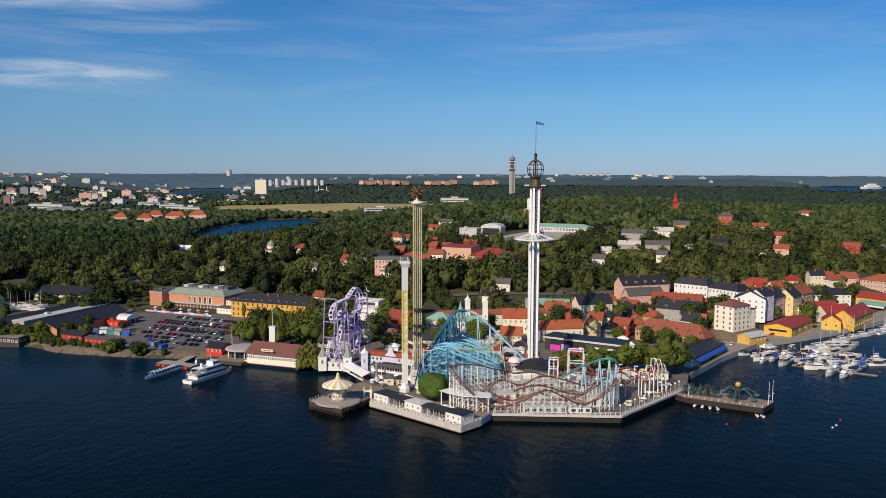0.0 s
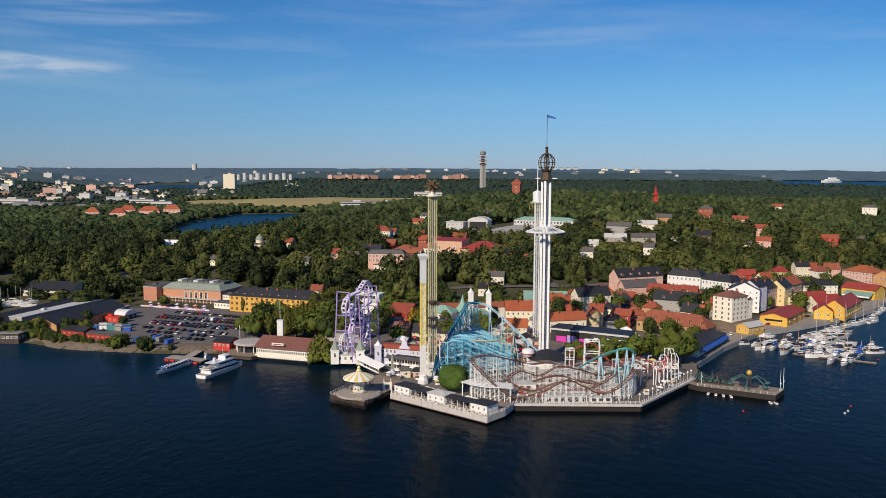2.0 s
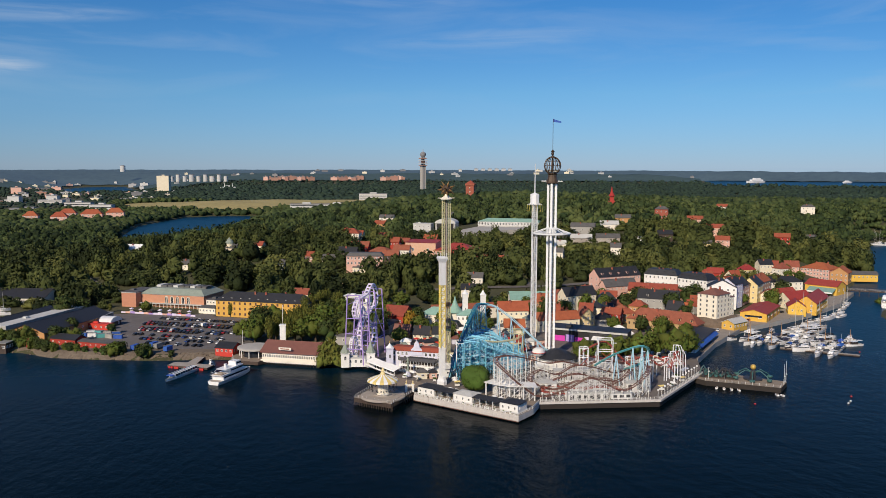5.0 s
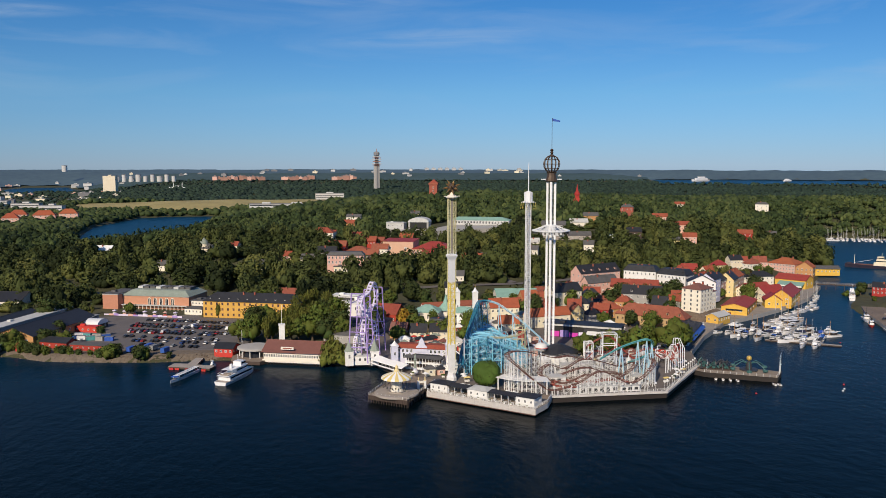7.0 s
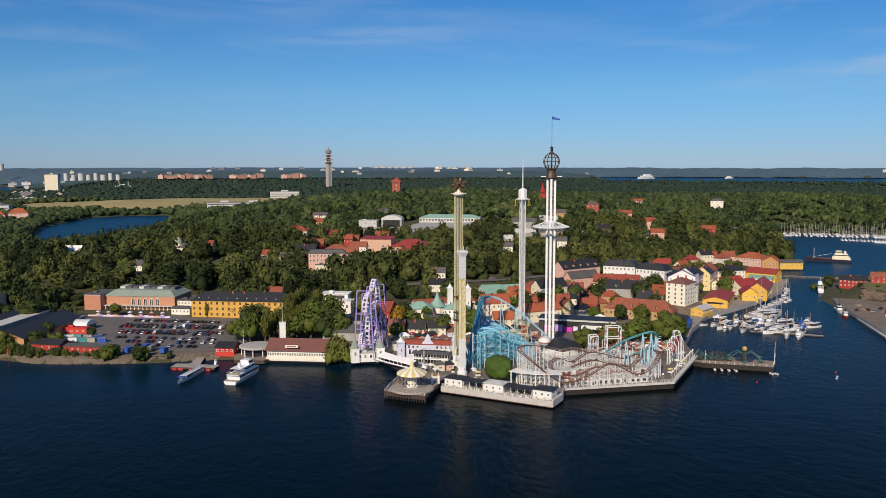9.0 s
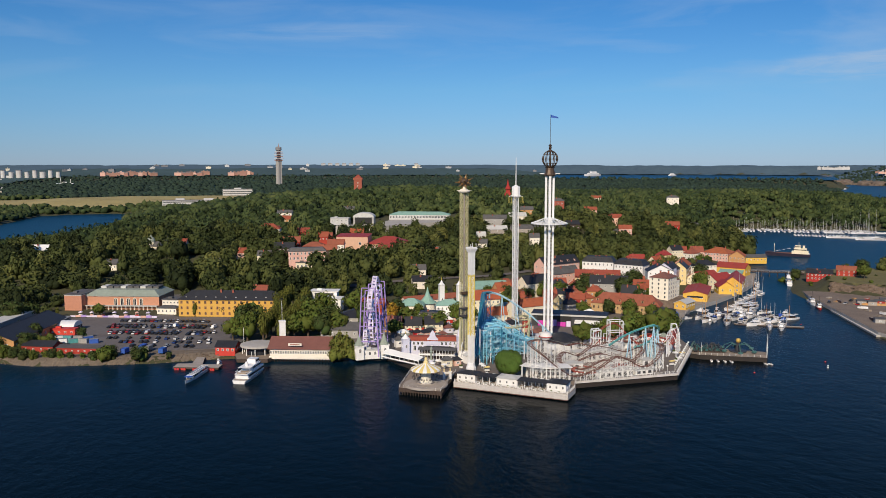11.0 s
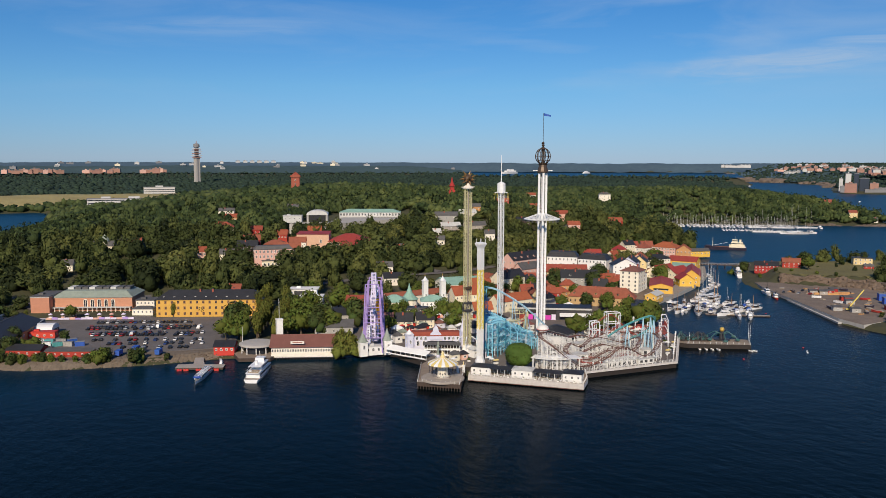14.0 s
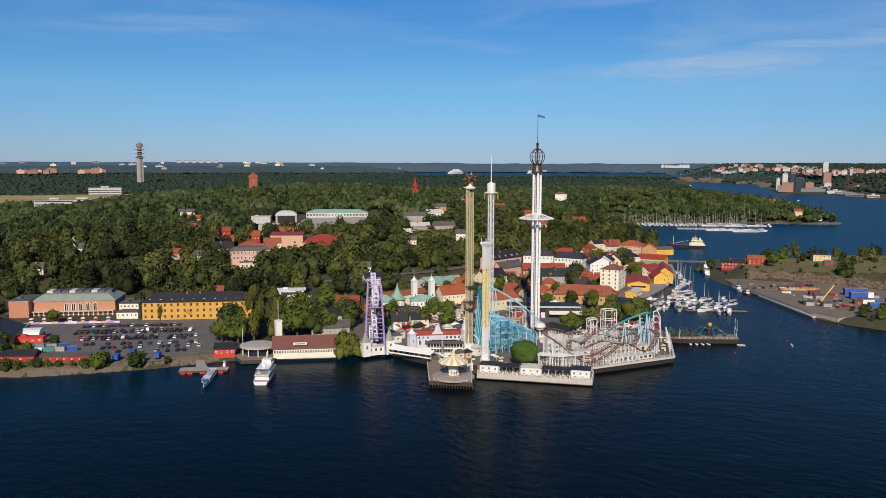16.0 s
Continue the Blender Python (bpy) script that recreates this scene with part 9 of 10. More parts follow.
H("black_roof_hall", "low hall with a wide black roof", (-58, 502), (-34, 492), 18, 5.5, "hip", 3, "grey_plaster", "black_roof", 1, 6, 3, (1.1, 1.5), 0, category="hall")
H("cottage", "cream cottage with a black roof and dormers", (-22, 470), (-13, 466), 8, 4.5, "gable", 4, "cream_plaster", "black_roof", 2, 3, 3, (1.0, 1.3), 1)
H("cottage", "ochre cottage with a steep dark red roof", (-33, 474), (-24, 470), 8, 5, "gable", 4, "ochre_plaster", "maroon_roof", 2, 3, 3, (1.0, 1.3), 1)
H("cottage", "cream cottage with a black sheet roof", (-11, 464), (-1, 461), 8, 5.5, "gable", 3.5, "cream_plaster", "black_roof", 2, 3, 3, (1.0, 1.3), 1)
H("cottage", "cream cottage with an orange roof", (34, 476), (46, 474), 9, 6, "gable", 4, "cream_plaster", "orange_tile_roof", 2, 4, 3, (1.0, 1.3), 1)
H("cottage", "white cottage with a pale green roof", (52, 502), (68, 500), 8, 5, "hip", 3, "ivory_plaster", "sage_roof", 1, 5, 3, (1.0, 1.3), 0)
fill = random.Random(21)
KW, KR = ("cream_plaster", "ivory_plaster", "pale_yellow", "pink_plaster", "grey_plaster", "ochre_plaster"), ("tile_roof", "orange_tile_roof", "brown_tile_roof", "black_roof", "tile_roof", "red_sheet_roof")
LW = {"cream_plaster": "cream", "ivory_plaster": "ivory", "pale_yellow": "pale yellow", "pink_plaster": "pink", "grey_plaster": "grey", "ochre_plaster": "ochre"}
LR = {"tile_roof": "a red tiled roof", "orange_tile_roof": "an orange tiled roof", "brown_tile_roof": "a brown tiled roof", "black_roof": "a black sheet roof", "red_sheet_roof": "a red sheet roof"}
for x, y, L, a in ((118, 556, 13, -10), (124, 570, 12, -20), (104, 562, 12, 10), (112, 580, 13, 5), (96, 574, 12, 12), (128, 522, 11, -35), (120, 534, 10, -30), (182, 546, 12, -25), (186, 532, 10, -40), (176, 574, 12, -30),
                   (216, 582, 12, -30), (226, 596, 12, 35), (240, 604, 13, 30), (214, 614, 13, -20), (252, 622, 12, 20), (70, 545, 12, 8), (82, 560, 11, 0), (100, 524, 10, -25), (92, 516, 9, -20), (150, 512, 10, -45),
                   (160, 548, 11, -30), (310, 652, 12, 15), (330, 680, 12, -20), (300, 668, 12, 0), (270, 640, 12, 10)):
    c_, s_ = math.cos(radians(a)), math.sin(radians(a))
    kw, kr = fill.choice(KW), fill.choice(KR)
    H("town_house", LW[kw] + " town house with " + LR[kr], (x, y), (x + L * c_, y + L * s_), fill.uniform(8, 10), fill.uniform(6, 9.5), fill.choice(("gable", "gable", "cross", "hip")), fill.uniform(3.5, 5), kw, kr, 2, 4, None, (1.0, 1.4), 1, 0.4, 2,
      group="town houses")

# smaller houses and sheds in the yards between them
lots, tries = 0, 0
while lots < 24 and tries < 6000:
    tries += 1
    x, y, L, a = fill.uniform(60, 262), fill.uniform(486, 640), fill.uniform(7, 10.5), fill.choice((-40, -32, -25, -12, 5, 12, 50))
    if inside([(58, 500), (108, 492), (118, 500), (158, 508), (200, 532), (262, 606), (262, 640), (180, 632), (96, 606), (60, 560)], np.array([x]), np.array([y]))[0] < 1:
        continue
    if any(math.hypot(x + L / 2 - bx, y + 3 - by) < 0.92 * r_ + L * 0.55 for bx, by, r_ in BUILT) or math.hypot(x - 51, y - 473.7) < 12:
        continue
    kw, kr = fill.choice(KW), fill.choice(("tile_roof", "orange_tile_roof", "brown_tile_roof", "tile_roof", "black_roof"))
    H("yard_house", "small " + LW[kw] + " house in a yard with " + LR[kr], (x, y), (x + L * math.cos(radians(a)), y + L * math.sin(radians(a))), fill.uniform(6, 8), fill.uniform(4, 7), fill.choice(("gable", "gable", "hip")), fill.uniform(3, 4.2), kw, kr, 2, 2, None, (1.0, 1.3), 1, 0.4, 1, group="houses in the town yards")
    lots += 1

# ---------------------------------------------------------------- on the hill
H("theatre", "peach hall with a flat red roof", (-1, 764), (26, 752), 22, 14, "mono", 1.2, "peach_plaster", "red_sheet_roof", 1, 2, 20, (2, 3), 0, category="theatre", skirt=6)
H("theatre_hall", "round-ended hall with a broad red sheet roof and row of windows", (24, 748), (58, 733), 30, 9, "hip", 6.0, "peach_plaster", "red_sheet_roof", 1, 14, 19, (1.4, 4), 0, category="theatre", trim="yellow_plaster", skirt=6)
H("theatre_foyer", "yellow foyer with a red roof", (30, 730), (60, 717), 12, 7, "gable", 3, "yellow_plaster", "red_sheet_roof", 1, 9, 18, (1.4, 2), 0, category="theatre", skirt=6)
H("park_entrance", "long pink building with white windows and grey roof", (-57, 688), (-27, 683), 12, 8, "mansard", 2.6, "pink_plaster", "grey_roof", 2, 10, 22, (1.4, 2.2), 0, skirt=12)
H("park_entrance_wing", "cream lower wing with arched windows", (-52, 682), (-36, 679.4), 6, 6, "flat", 1, "cream_plaster", "grey_roof", 1, 5, 15, (1.6, 2.6), 0, arch=True, skirt=8)
for x, y, L, z_, wl_, rf_, lab in ((-64, 722, 16, 25, "dark_timber", "black_roof", "dark timber house with a black roof on the hill"), (-30, 716, 18, 22.5, "dark_timber", "brown_tile_roof", "dark timber house with a brown roof on the hill"), (-14, 742, 14, 24.5, "ivory_plaster", "brown_tile_roof", "ivory house with a brown roof beside the theatre"),
                                  (-52, 764, 16, 26, "falu_red", "brown_tile_roof", "red barn with a brown roof on the hill"), (-20, 784, 14, 28, "falu_red", "tile_roof", "red farm house on the hill park"), (20, 800, 12, 29, "ochre_plaster", "orange_tile_roof", "ochre house behind the theatre")):
    H("hill_park_house", lab, (x, y), (x + L, y - 5), 9, 5, "gable", 4, wl_, rf_, 1, 5, z_, (1.1, 1.4), 1, group="houses of the hill park", skirt=12)
H("red_pavilion", "red-roofed pavilion of the hill park", (-36, 745), (-18, 738), 14, 4, "hip", 3.6, "falu_red", "brown_tile_roof", 1, 6, 24, (1.2, 1.6), 0)
H("hill_house", "white and yellow hill house with a red roof", (-64, 852), (-42, 846), 14, 8, "hip", 5, "ivory_plaster", "tile_roof", 2, 6, 28, (1.2, 1.6), 1)
H("hill_house", "ochre house with a tiled roof among trees", (-30, 800), (-16, 796), 10, 6, "gable", 4, "peach_plaster", "tile_roof", 2, 4, None, (1.1, 1.5), 1)
H("hill_house", "yellow manor house with a red roof", (66, 726), (84, 720), 12, 7, "gable", 5, "yellow_plaster", "tile_roof", 2, 5, None, (1.1, 1.5), 2)
H("hill_house", "white house with a grey roof among trees", (86, 735), (102, 728), 10, 7, "gable", 4, "ivory_plaster", "grey_roof", 2, 5, None, (1.1, 1.5), 1)
H("hill_restaurant", "long white restaurant with green roof and rows of windows", (98, 938), (163, 910), 20, 5.2, "hip", 3.4, "pale_roof", "copper_green", 1, 20, 36.5, (2.4, 3.2), 0, category="restaurant", skirt=6, trim="white_paint")
stg = H("hill_stage", "open stage with an arched pale roof", (61, 866), (67, 882), 22, 8, "barrel", 5, "grey_plaster", "pale_roof", 1, 0, 36, (1, 1), 0, category="stage", skirt=6)
# black box across the arched end stands for the shade inside
part("opening", Mesh().box(-0.2, 2, 0.5, -0.02, 20, 8.6, "rubber"), stg, "black panel painted as the stage mouth's shade")
slab("pavement_13", "pale terrace of the hilltop stage with concrete steps", [(20, 868), (60, 846), (120, 876), (175, 894), (172, 906), (100, 936), (60, 868), (36, 880)], 20, 36, "concrete", "concrete")
H("white_annex", "white stage annex with curved wall", (18, 886), (36, 878), 12, 6, "flat", 1, "pale_roof", "pale_roof", 1, 4, 37, (1.2, 1.6), 0)
bt = thing("brick_lookout_tower", "square red brick lookout tower above the woods", "tower", pose(153, 1325, 40, 0, 0, -20))
part("shaft", Mesh().box(-6.5, -6.5, 0, 6.5, 6.5, 34, "red_brick"), bt)
part("cornice", Mesh().box(-7.6, -7.6, 34, 7.6, 7.6, 37, "red_brick"), bt)
part("roof", Mesh().lathe([(9.2, 37), (3, 41), (0.3, 42.5)], "tile_roof", 4, turn=0.785), bt)
for k in range(4):
    for j in range(3):
        part("window", window_mesh(1.6, 3.0, True, "ivory_plaster"), bt, "", pose(0, 0, 16 + 6 * j, 0, 0, 90 * k) @ pose(0, -6.5, 0))
bf = thing("red_belfry", "tapering red timber belfry rising from the trees", "tower", pose(292, 1037, 42))
part("base", Mesh().lathe([(9.5, 0), (7.2, 9), (6.2, 15)], "falu_red", 4, turn=0.5), bf)
part("lantern", Mesh().lathe([(7.2, 15), (5.2, 19), (3.8, 20), (3.4, 24.5)], "falu_red", 4, turn=0.5), bf)
part("spire", Mesh().lathe([(4.4, 24.5), (1.6, 30), (0.2, 38)], "falu_red", 8), bf)
for x, y, L, hh, a, wl_, rf_, lab in VILLAS:
    H("villa", lab, (x, y), (x + L * math.cos(radians(a)), y + L * math.sin(radians(a))), 10, hh, "gable" if hh < 12 else "hip", 3.6, wl_, rf_, 1 if hh < 8 else 2, 3, None, (1.2, 1.6), 1, side_wins=0, group="villas in the woods")
dm = thing("observatory_dome", "round white tower with a pale copper dome", "dome", pose(-164, 785, ground_at(-164, 785) + 1.5))
part("drum", Mesh().lathe([(3.6, 0), (3.6, 9), (4.0, 9.3)], "cream_plaster", 14), dm)
part("dome", Mesh().lathe([(3.8, 9.2), (3.5, 11.2), (2.4, 12.8), (1.0, 13.6), (0.3, 15)], "sage_roof", 14), dm)
part("mast", Mesh().beam((14, 2, -2), (14, 2, 14), 0.4, "dark_steel").beam((10, 2, 10), (24, 2, 10), 0.4, "dark_steel"), dm)


# ---------------------------------------------------------------- far away
kt = thing("broadcast_tower", "tall grey concrete broadcasting tower with stacked antenna decks", "tower", pose(237, 2840, 22, 0, 0, 20))
part("shaft", Mesh().box(-7.5, -7.5, 0, 7.5, 7.5, 88, "concrete").box(-2.5, -7.8, 0, 2.5, 7.8, 88, "far_grey"), kt)
for k, (w, z) in enumerate(((11, 84), (12, 90), (10, 96), (12, 102), (11, 108), (9, 113))):
    part("antenna_deck", Mesh().box(-w, -w, z, w, w, z + 2.4, "far_white" if k % 2 else "far_red").box(-5, -5, z + 2.4, 5, 5, z + 6, "far_grey"), kt)
part("drum", Mesh().lathe([(8, 117), (10, 119), (10, 127), (7, 130), (3, 131)], "far_grey", 12), kt)
part("mast", Mesh().lathe([(1.5, 130), (0.6, 141)], "far_red", 6), kt)


def block(name, label, x, y, L, W, hh, yaw, wall, group="", z=None, round_=False):
    z = ground_at(x, y) - 2 if z is None else z
    root = thing(name, label, "building", pose(x, y, z, 0, 0, yaw), group)
    if round_:
        part("wall", Mesh().lathe([(W / 2, 0), (W / 2, hh)], wall, 16), root)
        part("roof", Mesh().lathe([(W / 2 + 0.4, hh), (W / 2 + 0.4, hh + 1), (1, hh + 2)], "far_grey", 16), root)
    else:
        part("wall", Mesh().box(-L / 2, -W / 2, 0, L / 2, W / 2, hh, wall), root)
        part("roof", Mesh().box(-L / 2 - 0.5, -W / 2 - 0.5, hh, L / 2 + 0.5, W / 2 + 0.5, hh + 1.2, "far_grey").box(-L / 8, -W / 4, hh + 1.2, L / 8, W / 4, hh + 4, wall), root)
        for fl in range(int(hh / 5) if math.hypot(x, y) < 2450 else 0):
            part("window_band", Mesh().box(-L / 2 + 1, -W / 2 - 0.1, 2 + 5 * fl, L / 2 - 1, -W / 2 - 0.02, 3.6 + 5 * fl, "glass"), root)
    return root


rf = random.Random(9)


def along_view(px_, d, y0=0.0):
    """A place d metres off, px_ being the sideways slope from the path's start."""
    c = 1 / math.sqrt(1 + px_ * px_)
    return px_ * d * c, d * c


block("grain_silo", "tan concrete grain silo block by the far harbour", -680, 3110, 44, 24, 56, -10, "cream_plaster", z=12)
for k in range(9):
    x, y = along_view(-0.208 + 0.0078 * k, 3560)
    block("oil_tank", "white round storage tank in the far harbour", x, y, 0, 17 if k % 3 else 22, 22 + 6 * (k % 2), 0, "far_white", "tanks in the far harbour", 40, True)
fs = thing("cruise_liner", "white cruise liner in the far harbour", "ship", pose(-445, 3060, 14, 0, 0, 5))
part("hull", Mesh().box(-38, -9, -8, 38, 9, 8, "hull_white"), fs)
part("decks", Mesh().box(-30, -8, 8, 24, 8, 15, "hull_white").box(-10, -6, 15, 4, 6, 20, "hull_white"), fs)
part("mast", Mesh().beam((-14, 0, 15), (-16, 0, 36), 1.6, "hull_white").beam((14, 0, 15), (15, 0, 30), 1.6, "hull_white"), fs)
for k in range(26):
    x, y = along_view(-0.098 + 0.0048 * k + (0.022 if k > 11 else 0) + (0.02 if k > 19 else 0), 3700 + 60 * math.sin(k * 2.1))
    block("apartment_block", "distant brick-red apartment block", x, y, rf.uniform(14, 30), 14, rf.uniform(13, 20), rf.uniform(-20, 20), "far_red" if k % 4 else "pink_plaster", "far apartment blocks", 42)
for k in range(6):
    x, y = along_view(0.157 + 0.0085 * k, 4480)
    block("tower_block", "distant white tower block on the ridge", x, y, 18, 16, 24, 10, "far_white", "far tower blocks", 68)
x, y = along_view(-0.258, 4500)
block("water_tower", "distant white water tower on the ridge", x, y, 0, 26, 30, 0, "far_white", "", 74, True)
for k in range(155):
    px_ = -0.62 + 0.42 * rf.random()
    d = rf.choice((2500, 2750, 2950, 3100, 3250, 3500, 3700, 3900, 4100, 4300)) + rf.uniform(-80, 80)
    x, y = along_view(px_, d)
    if land(np.array([x]), np.array([y]))[0] > 15:
        big = rf.random() < 0.2
        block("city_block", "distant pale city building among trees", x, y, rf.uniform(14, 40), rf.uniform(10, 16), rf.uniform(17, 26) if big else rf.uniform(8, 13), rf.uniform(-25, 25), rf.choice(("far_white", "far_grey", "pink_plaster", "far_red", "cream_plaster", "far_white")), "far city blocks")
for k in range(85):
    px_ = -0.5 + 1.35 * rf.random()
    d = rf.uniform(3900, 4550)
    x, y = along_view(px_, d)
    if land(np.array([x]), np.array([y]))[0] > 15 and (basin(np.array([x]), np.array([y]))[0] < 0.1 or d > 4540):
        block("suburb_block", "distant pale suburban house block", x, y, rf.uniform(12, 30), 12, rf.uniform(10, 17), rf.uniform(-25, 25), rf.choice(("far_white", "far_grey", "far_white", "cream_plaster")), "far suburb blocks")
for x, y, L in ((-540, 1455, 26), (-505, 1500, 36), (-560, 1560, 30), (-470, 1530, 30), (-600, 1500, 24)):
    H("barracks_house", "white house with a bright red tiled roof", (x, y), (x + L, y + 3), 18, 9, "hip", 8, "pink_plaster", "orange_tile_roof", 2, 4, ground_at(x, y) + 5, (2.2, 2.2), 0, side_wins=0, skirt=9, group="red-roofed houses by the lake")
for x, y, L, hh in ((-545, 1790, 46, 18), (-700, 1830, 80, 8), (-860, 1900, 100, 9), (-640, 1960, 60, 12), (-980, 2050, 90, 14), (-760, 2150, 60, 15), (-900, 2300, 30, 20), (-820, 2350, 30, 20), (-600, 2350, 90, 10)):
    block("institute_building", "long pale institute building beyond the lake", x, y, L, 20, hh, -8, "far_white" if hh > 9 else "far_grey", "institute buildings")
for x, y, L, hh in ((-118, 1560, 60, 12), (-60, 1700, 80, 9), (30, 2080, 70, 10)):
    block("stable_building", "long low white building among the trees", x, y, L, 14, hh + 8, -6, "far_white", "long low buildings")
me = bpy.data.meshes.new("meadow")
fx, fy = np.meshgrid(np.linspace(-560, 280, 45), np.linspace(1770, 2140, 18))
fz = height(fx, fy) + 0.8
keep = inside(CLEAR[3], fx, fy) > 0
ii = np.arange(fx.size).reshape(fx.shape)
qd = [(ii[j, i], ii[j, i + 1], ii[j + 1, i + 1], ii[j + 1, i]) for j in range(17) for i in range(44) if keep[j, i] and keep[j, i + 1] and keep[j + 1, i] and keep[j + 1, i + 1]]
me.from_pydata(np.stack([fx, fy, fz], -1).reshape(-1, 3).tolist(), [], [tuple(int(v) for v in q_) for q_ in qd])
me.materials.append(M["dry_grass"])
tagged(new("meadow", me), "wide dry yellow meadow beyond the woods", "meadow", kind="structure")

# eastern shore: mill, tower blocks and hills
for x, y, L, W, hh, m_ in ((2034, 1792, 42, 26, 40, "red_brick"), (2020, 1806, 22, 22, 26, "far_grey"), (2072, 1832, 20, 18, 80, "far_white"), (2086, 1814, 16, 18, 80, "glass_dark"), (2062, 1850, 14, 16, 58, "far_white"), (2100, 1796, 34, 22, 60, "glass_dark"), (2112, 1770, 30, 22, 40, "red_brick"),
                           (2090, 1740, 90, 20, 14, "far_grey"), (2140, 1744, 60, 20, 20, "far_grey"), (2190, 1760, 26, 18, 38, "far_white"), (2060, 1640, 60, 18, 12, "far_white"), (2030, 1590, 60, 16, 9, "far_grey"), (1930, 1490, 60, 16, 9, "far_grey"), (1910, 1420, 40, 16, 9, "far_white"), (2260, 1700, 30, 18, 24, "far_white")):
    block("mill_building", "old brick mill building at the far quay" if m_ == "red_brick" else "pale quay building beside the old mill", x, y, L * 0.8, W * 0.8, hh * 0.72, -48, "far_red" if m_ == "red_brick" else m_, "mill buildings", 3)
block("high_rise", "slim brick tower block on the far shore", 2240, 1800, 24, 22, 58, -45, "far_red", "", 5)
block("high_rise", "white tower block on the far shore", 2700, 2137, 19, 18, 80, -45, "far_white", "", 18)
for k in range(150):
    if k >= 96:  # close rows along the crest and the white estate on the cliff
        t_ = (k - 96) / 54
        x, y = (3150 + rf.uniform(-60, 60), 3060 - 560 * t_ + rf.uniform(-25, 25)) if k % 3 else (2992 + 30 * t_, 2960 - 190 * t_)
        zz = ground_at(x, y) - 1
    elif k < 8:
        x, y, zz = 3010 + 12 * k, 3340 - 14 * k, 62
    elif k < 24:
        x, y, zz = 2960 + rf.uniform(-40, 90), 2960 - 38 * (k - 8) + rf.uniform(-20, 20), 46 + rf.uniform(0, 14)
    else:
        x, y, zz = 2860 - 14 * (k - 24) * 0.4 + rf.uniform(-60, 60), 2350 - 30 * (k - 24) * 0.4 + rf.uniform(-60, 60), 40 + rf.uniform(0, 18)
    block("hillside_block", "pale apartment block on the eastern hills", x, y, rf.uniform(16, 30), 14, rf.uniform(10, 16), rf.uniform(-60, -30), "far_white" if k <= 8 or (k >= 96 and k % 3 == 0) else rf.choice(("far_white", "pink_plaster", "far_red", "far_white", "far_red")), "hillside apartment blocks", zz)
cl = thing("tower_crane", "slim brown harbour tower crane", "crane", pose(2090, 1620, 2))
part("mast", lattice(Mesh(), 0, 0, 4, 0, 76, "brown_track", 6, 0.8, 1.0), cl)
part("jib", Mesh().beam((-18, 0, 76), (30, 0, 77), 2, "brown_track"), cl)
for x, y, L in ((1838, 3560, 112), (2240, 3480, 60), (1700, 1900, 26), (2180, 2480, 22), (2260, 2420, 20), (1600, 1420, 14)):
    fs = thing("distant_ship", "white ship on the far channel", "ship", pose(x, y, 32.5 if y > 3000 else 0, 0, 0, 200 if L > 100 else 20))
    part("hull", hull(Mesh(), L, L * 0.18, L * 0.07, "hull_white", 0.3, "hull_white", 0.5), fs)
    part("decks", Mesh().box(-L * 0.38, -L * 0.07, L * 0.05, L * 0.25, L * 0.07, L * 0.14, "hull_white").box(-L * 0.25, -L * 0.05, L * 0.14, L * 0.1, L * 0.05, L * 0.2, "hull_white"), fs)

# bare rock along the water: the headland's low shelves and the cliffs of the far shore
def rocks(name, label, line, count, size, flat, seed, m):
    r = np.random.RandomState(seed)
    bv, bf = ICO2
    path = smooth_path([(x, y, 0) for x, y in line], False, 5.0)
    vs, fs = [], []
    for k in range(count):
        p = path[r.randint(len(path))]
        w = size * r.uniform(0.5, 1.3)
        v = np.sign(bv) * np.abs(bv) ** 0.75 * r.uniform(0.78, 1.15, (len(bv), 1)) * (w, w * 0.7, w * flat)
        x, y = p.x + r.normal(0, size * 0.5), p.y + r.normal(0, size * 0.5)
        vs.append(v + (x, y, ground_at(x, y) * 0.6))
        fs.append(bf + k * len(bv))
    me = np_mesh(name, np.concatenate(vs), np.concatenate(fs), M[m])
    me.polygons.foreach_set("use_smooth", np.zeros(len(me.polygons), bool))
    return tagged(new(name, me), label, "rocks", kind="stuff")


rocks("shore_rocks", "pale brown rock shelves at the headland's waterline", [(885, 950), (940, 915), (985, 888), (1012, 902)], 90, 6, 0.32, 5, "shore_rock")
rocks("cliffs", "bare grey-brown cliffs above the far channel", [(2760, 2720), (2800, 2900), (2830, 3040), (2920, 3190)], 44, 26, 0.6, 6, "shore_rock")
rocks("cliffs", "bare grey-brown cliffs above the far channel", [(2420, 2190), (2640, 2370), (2720, 2560)], 26, 20, 0.5, 7, "shore_rock")

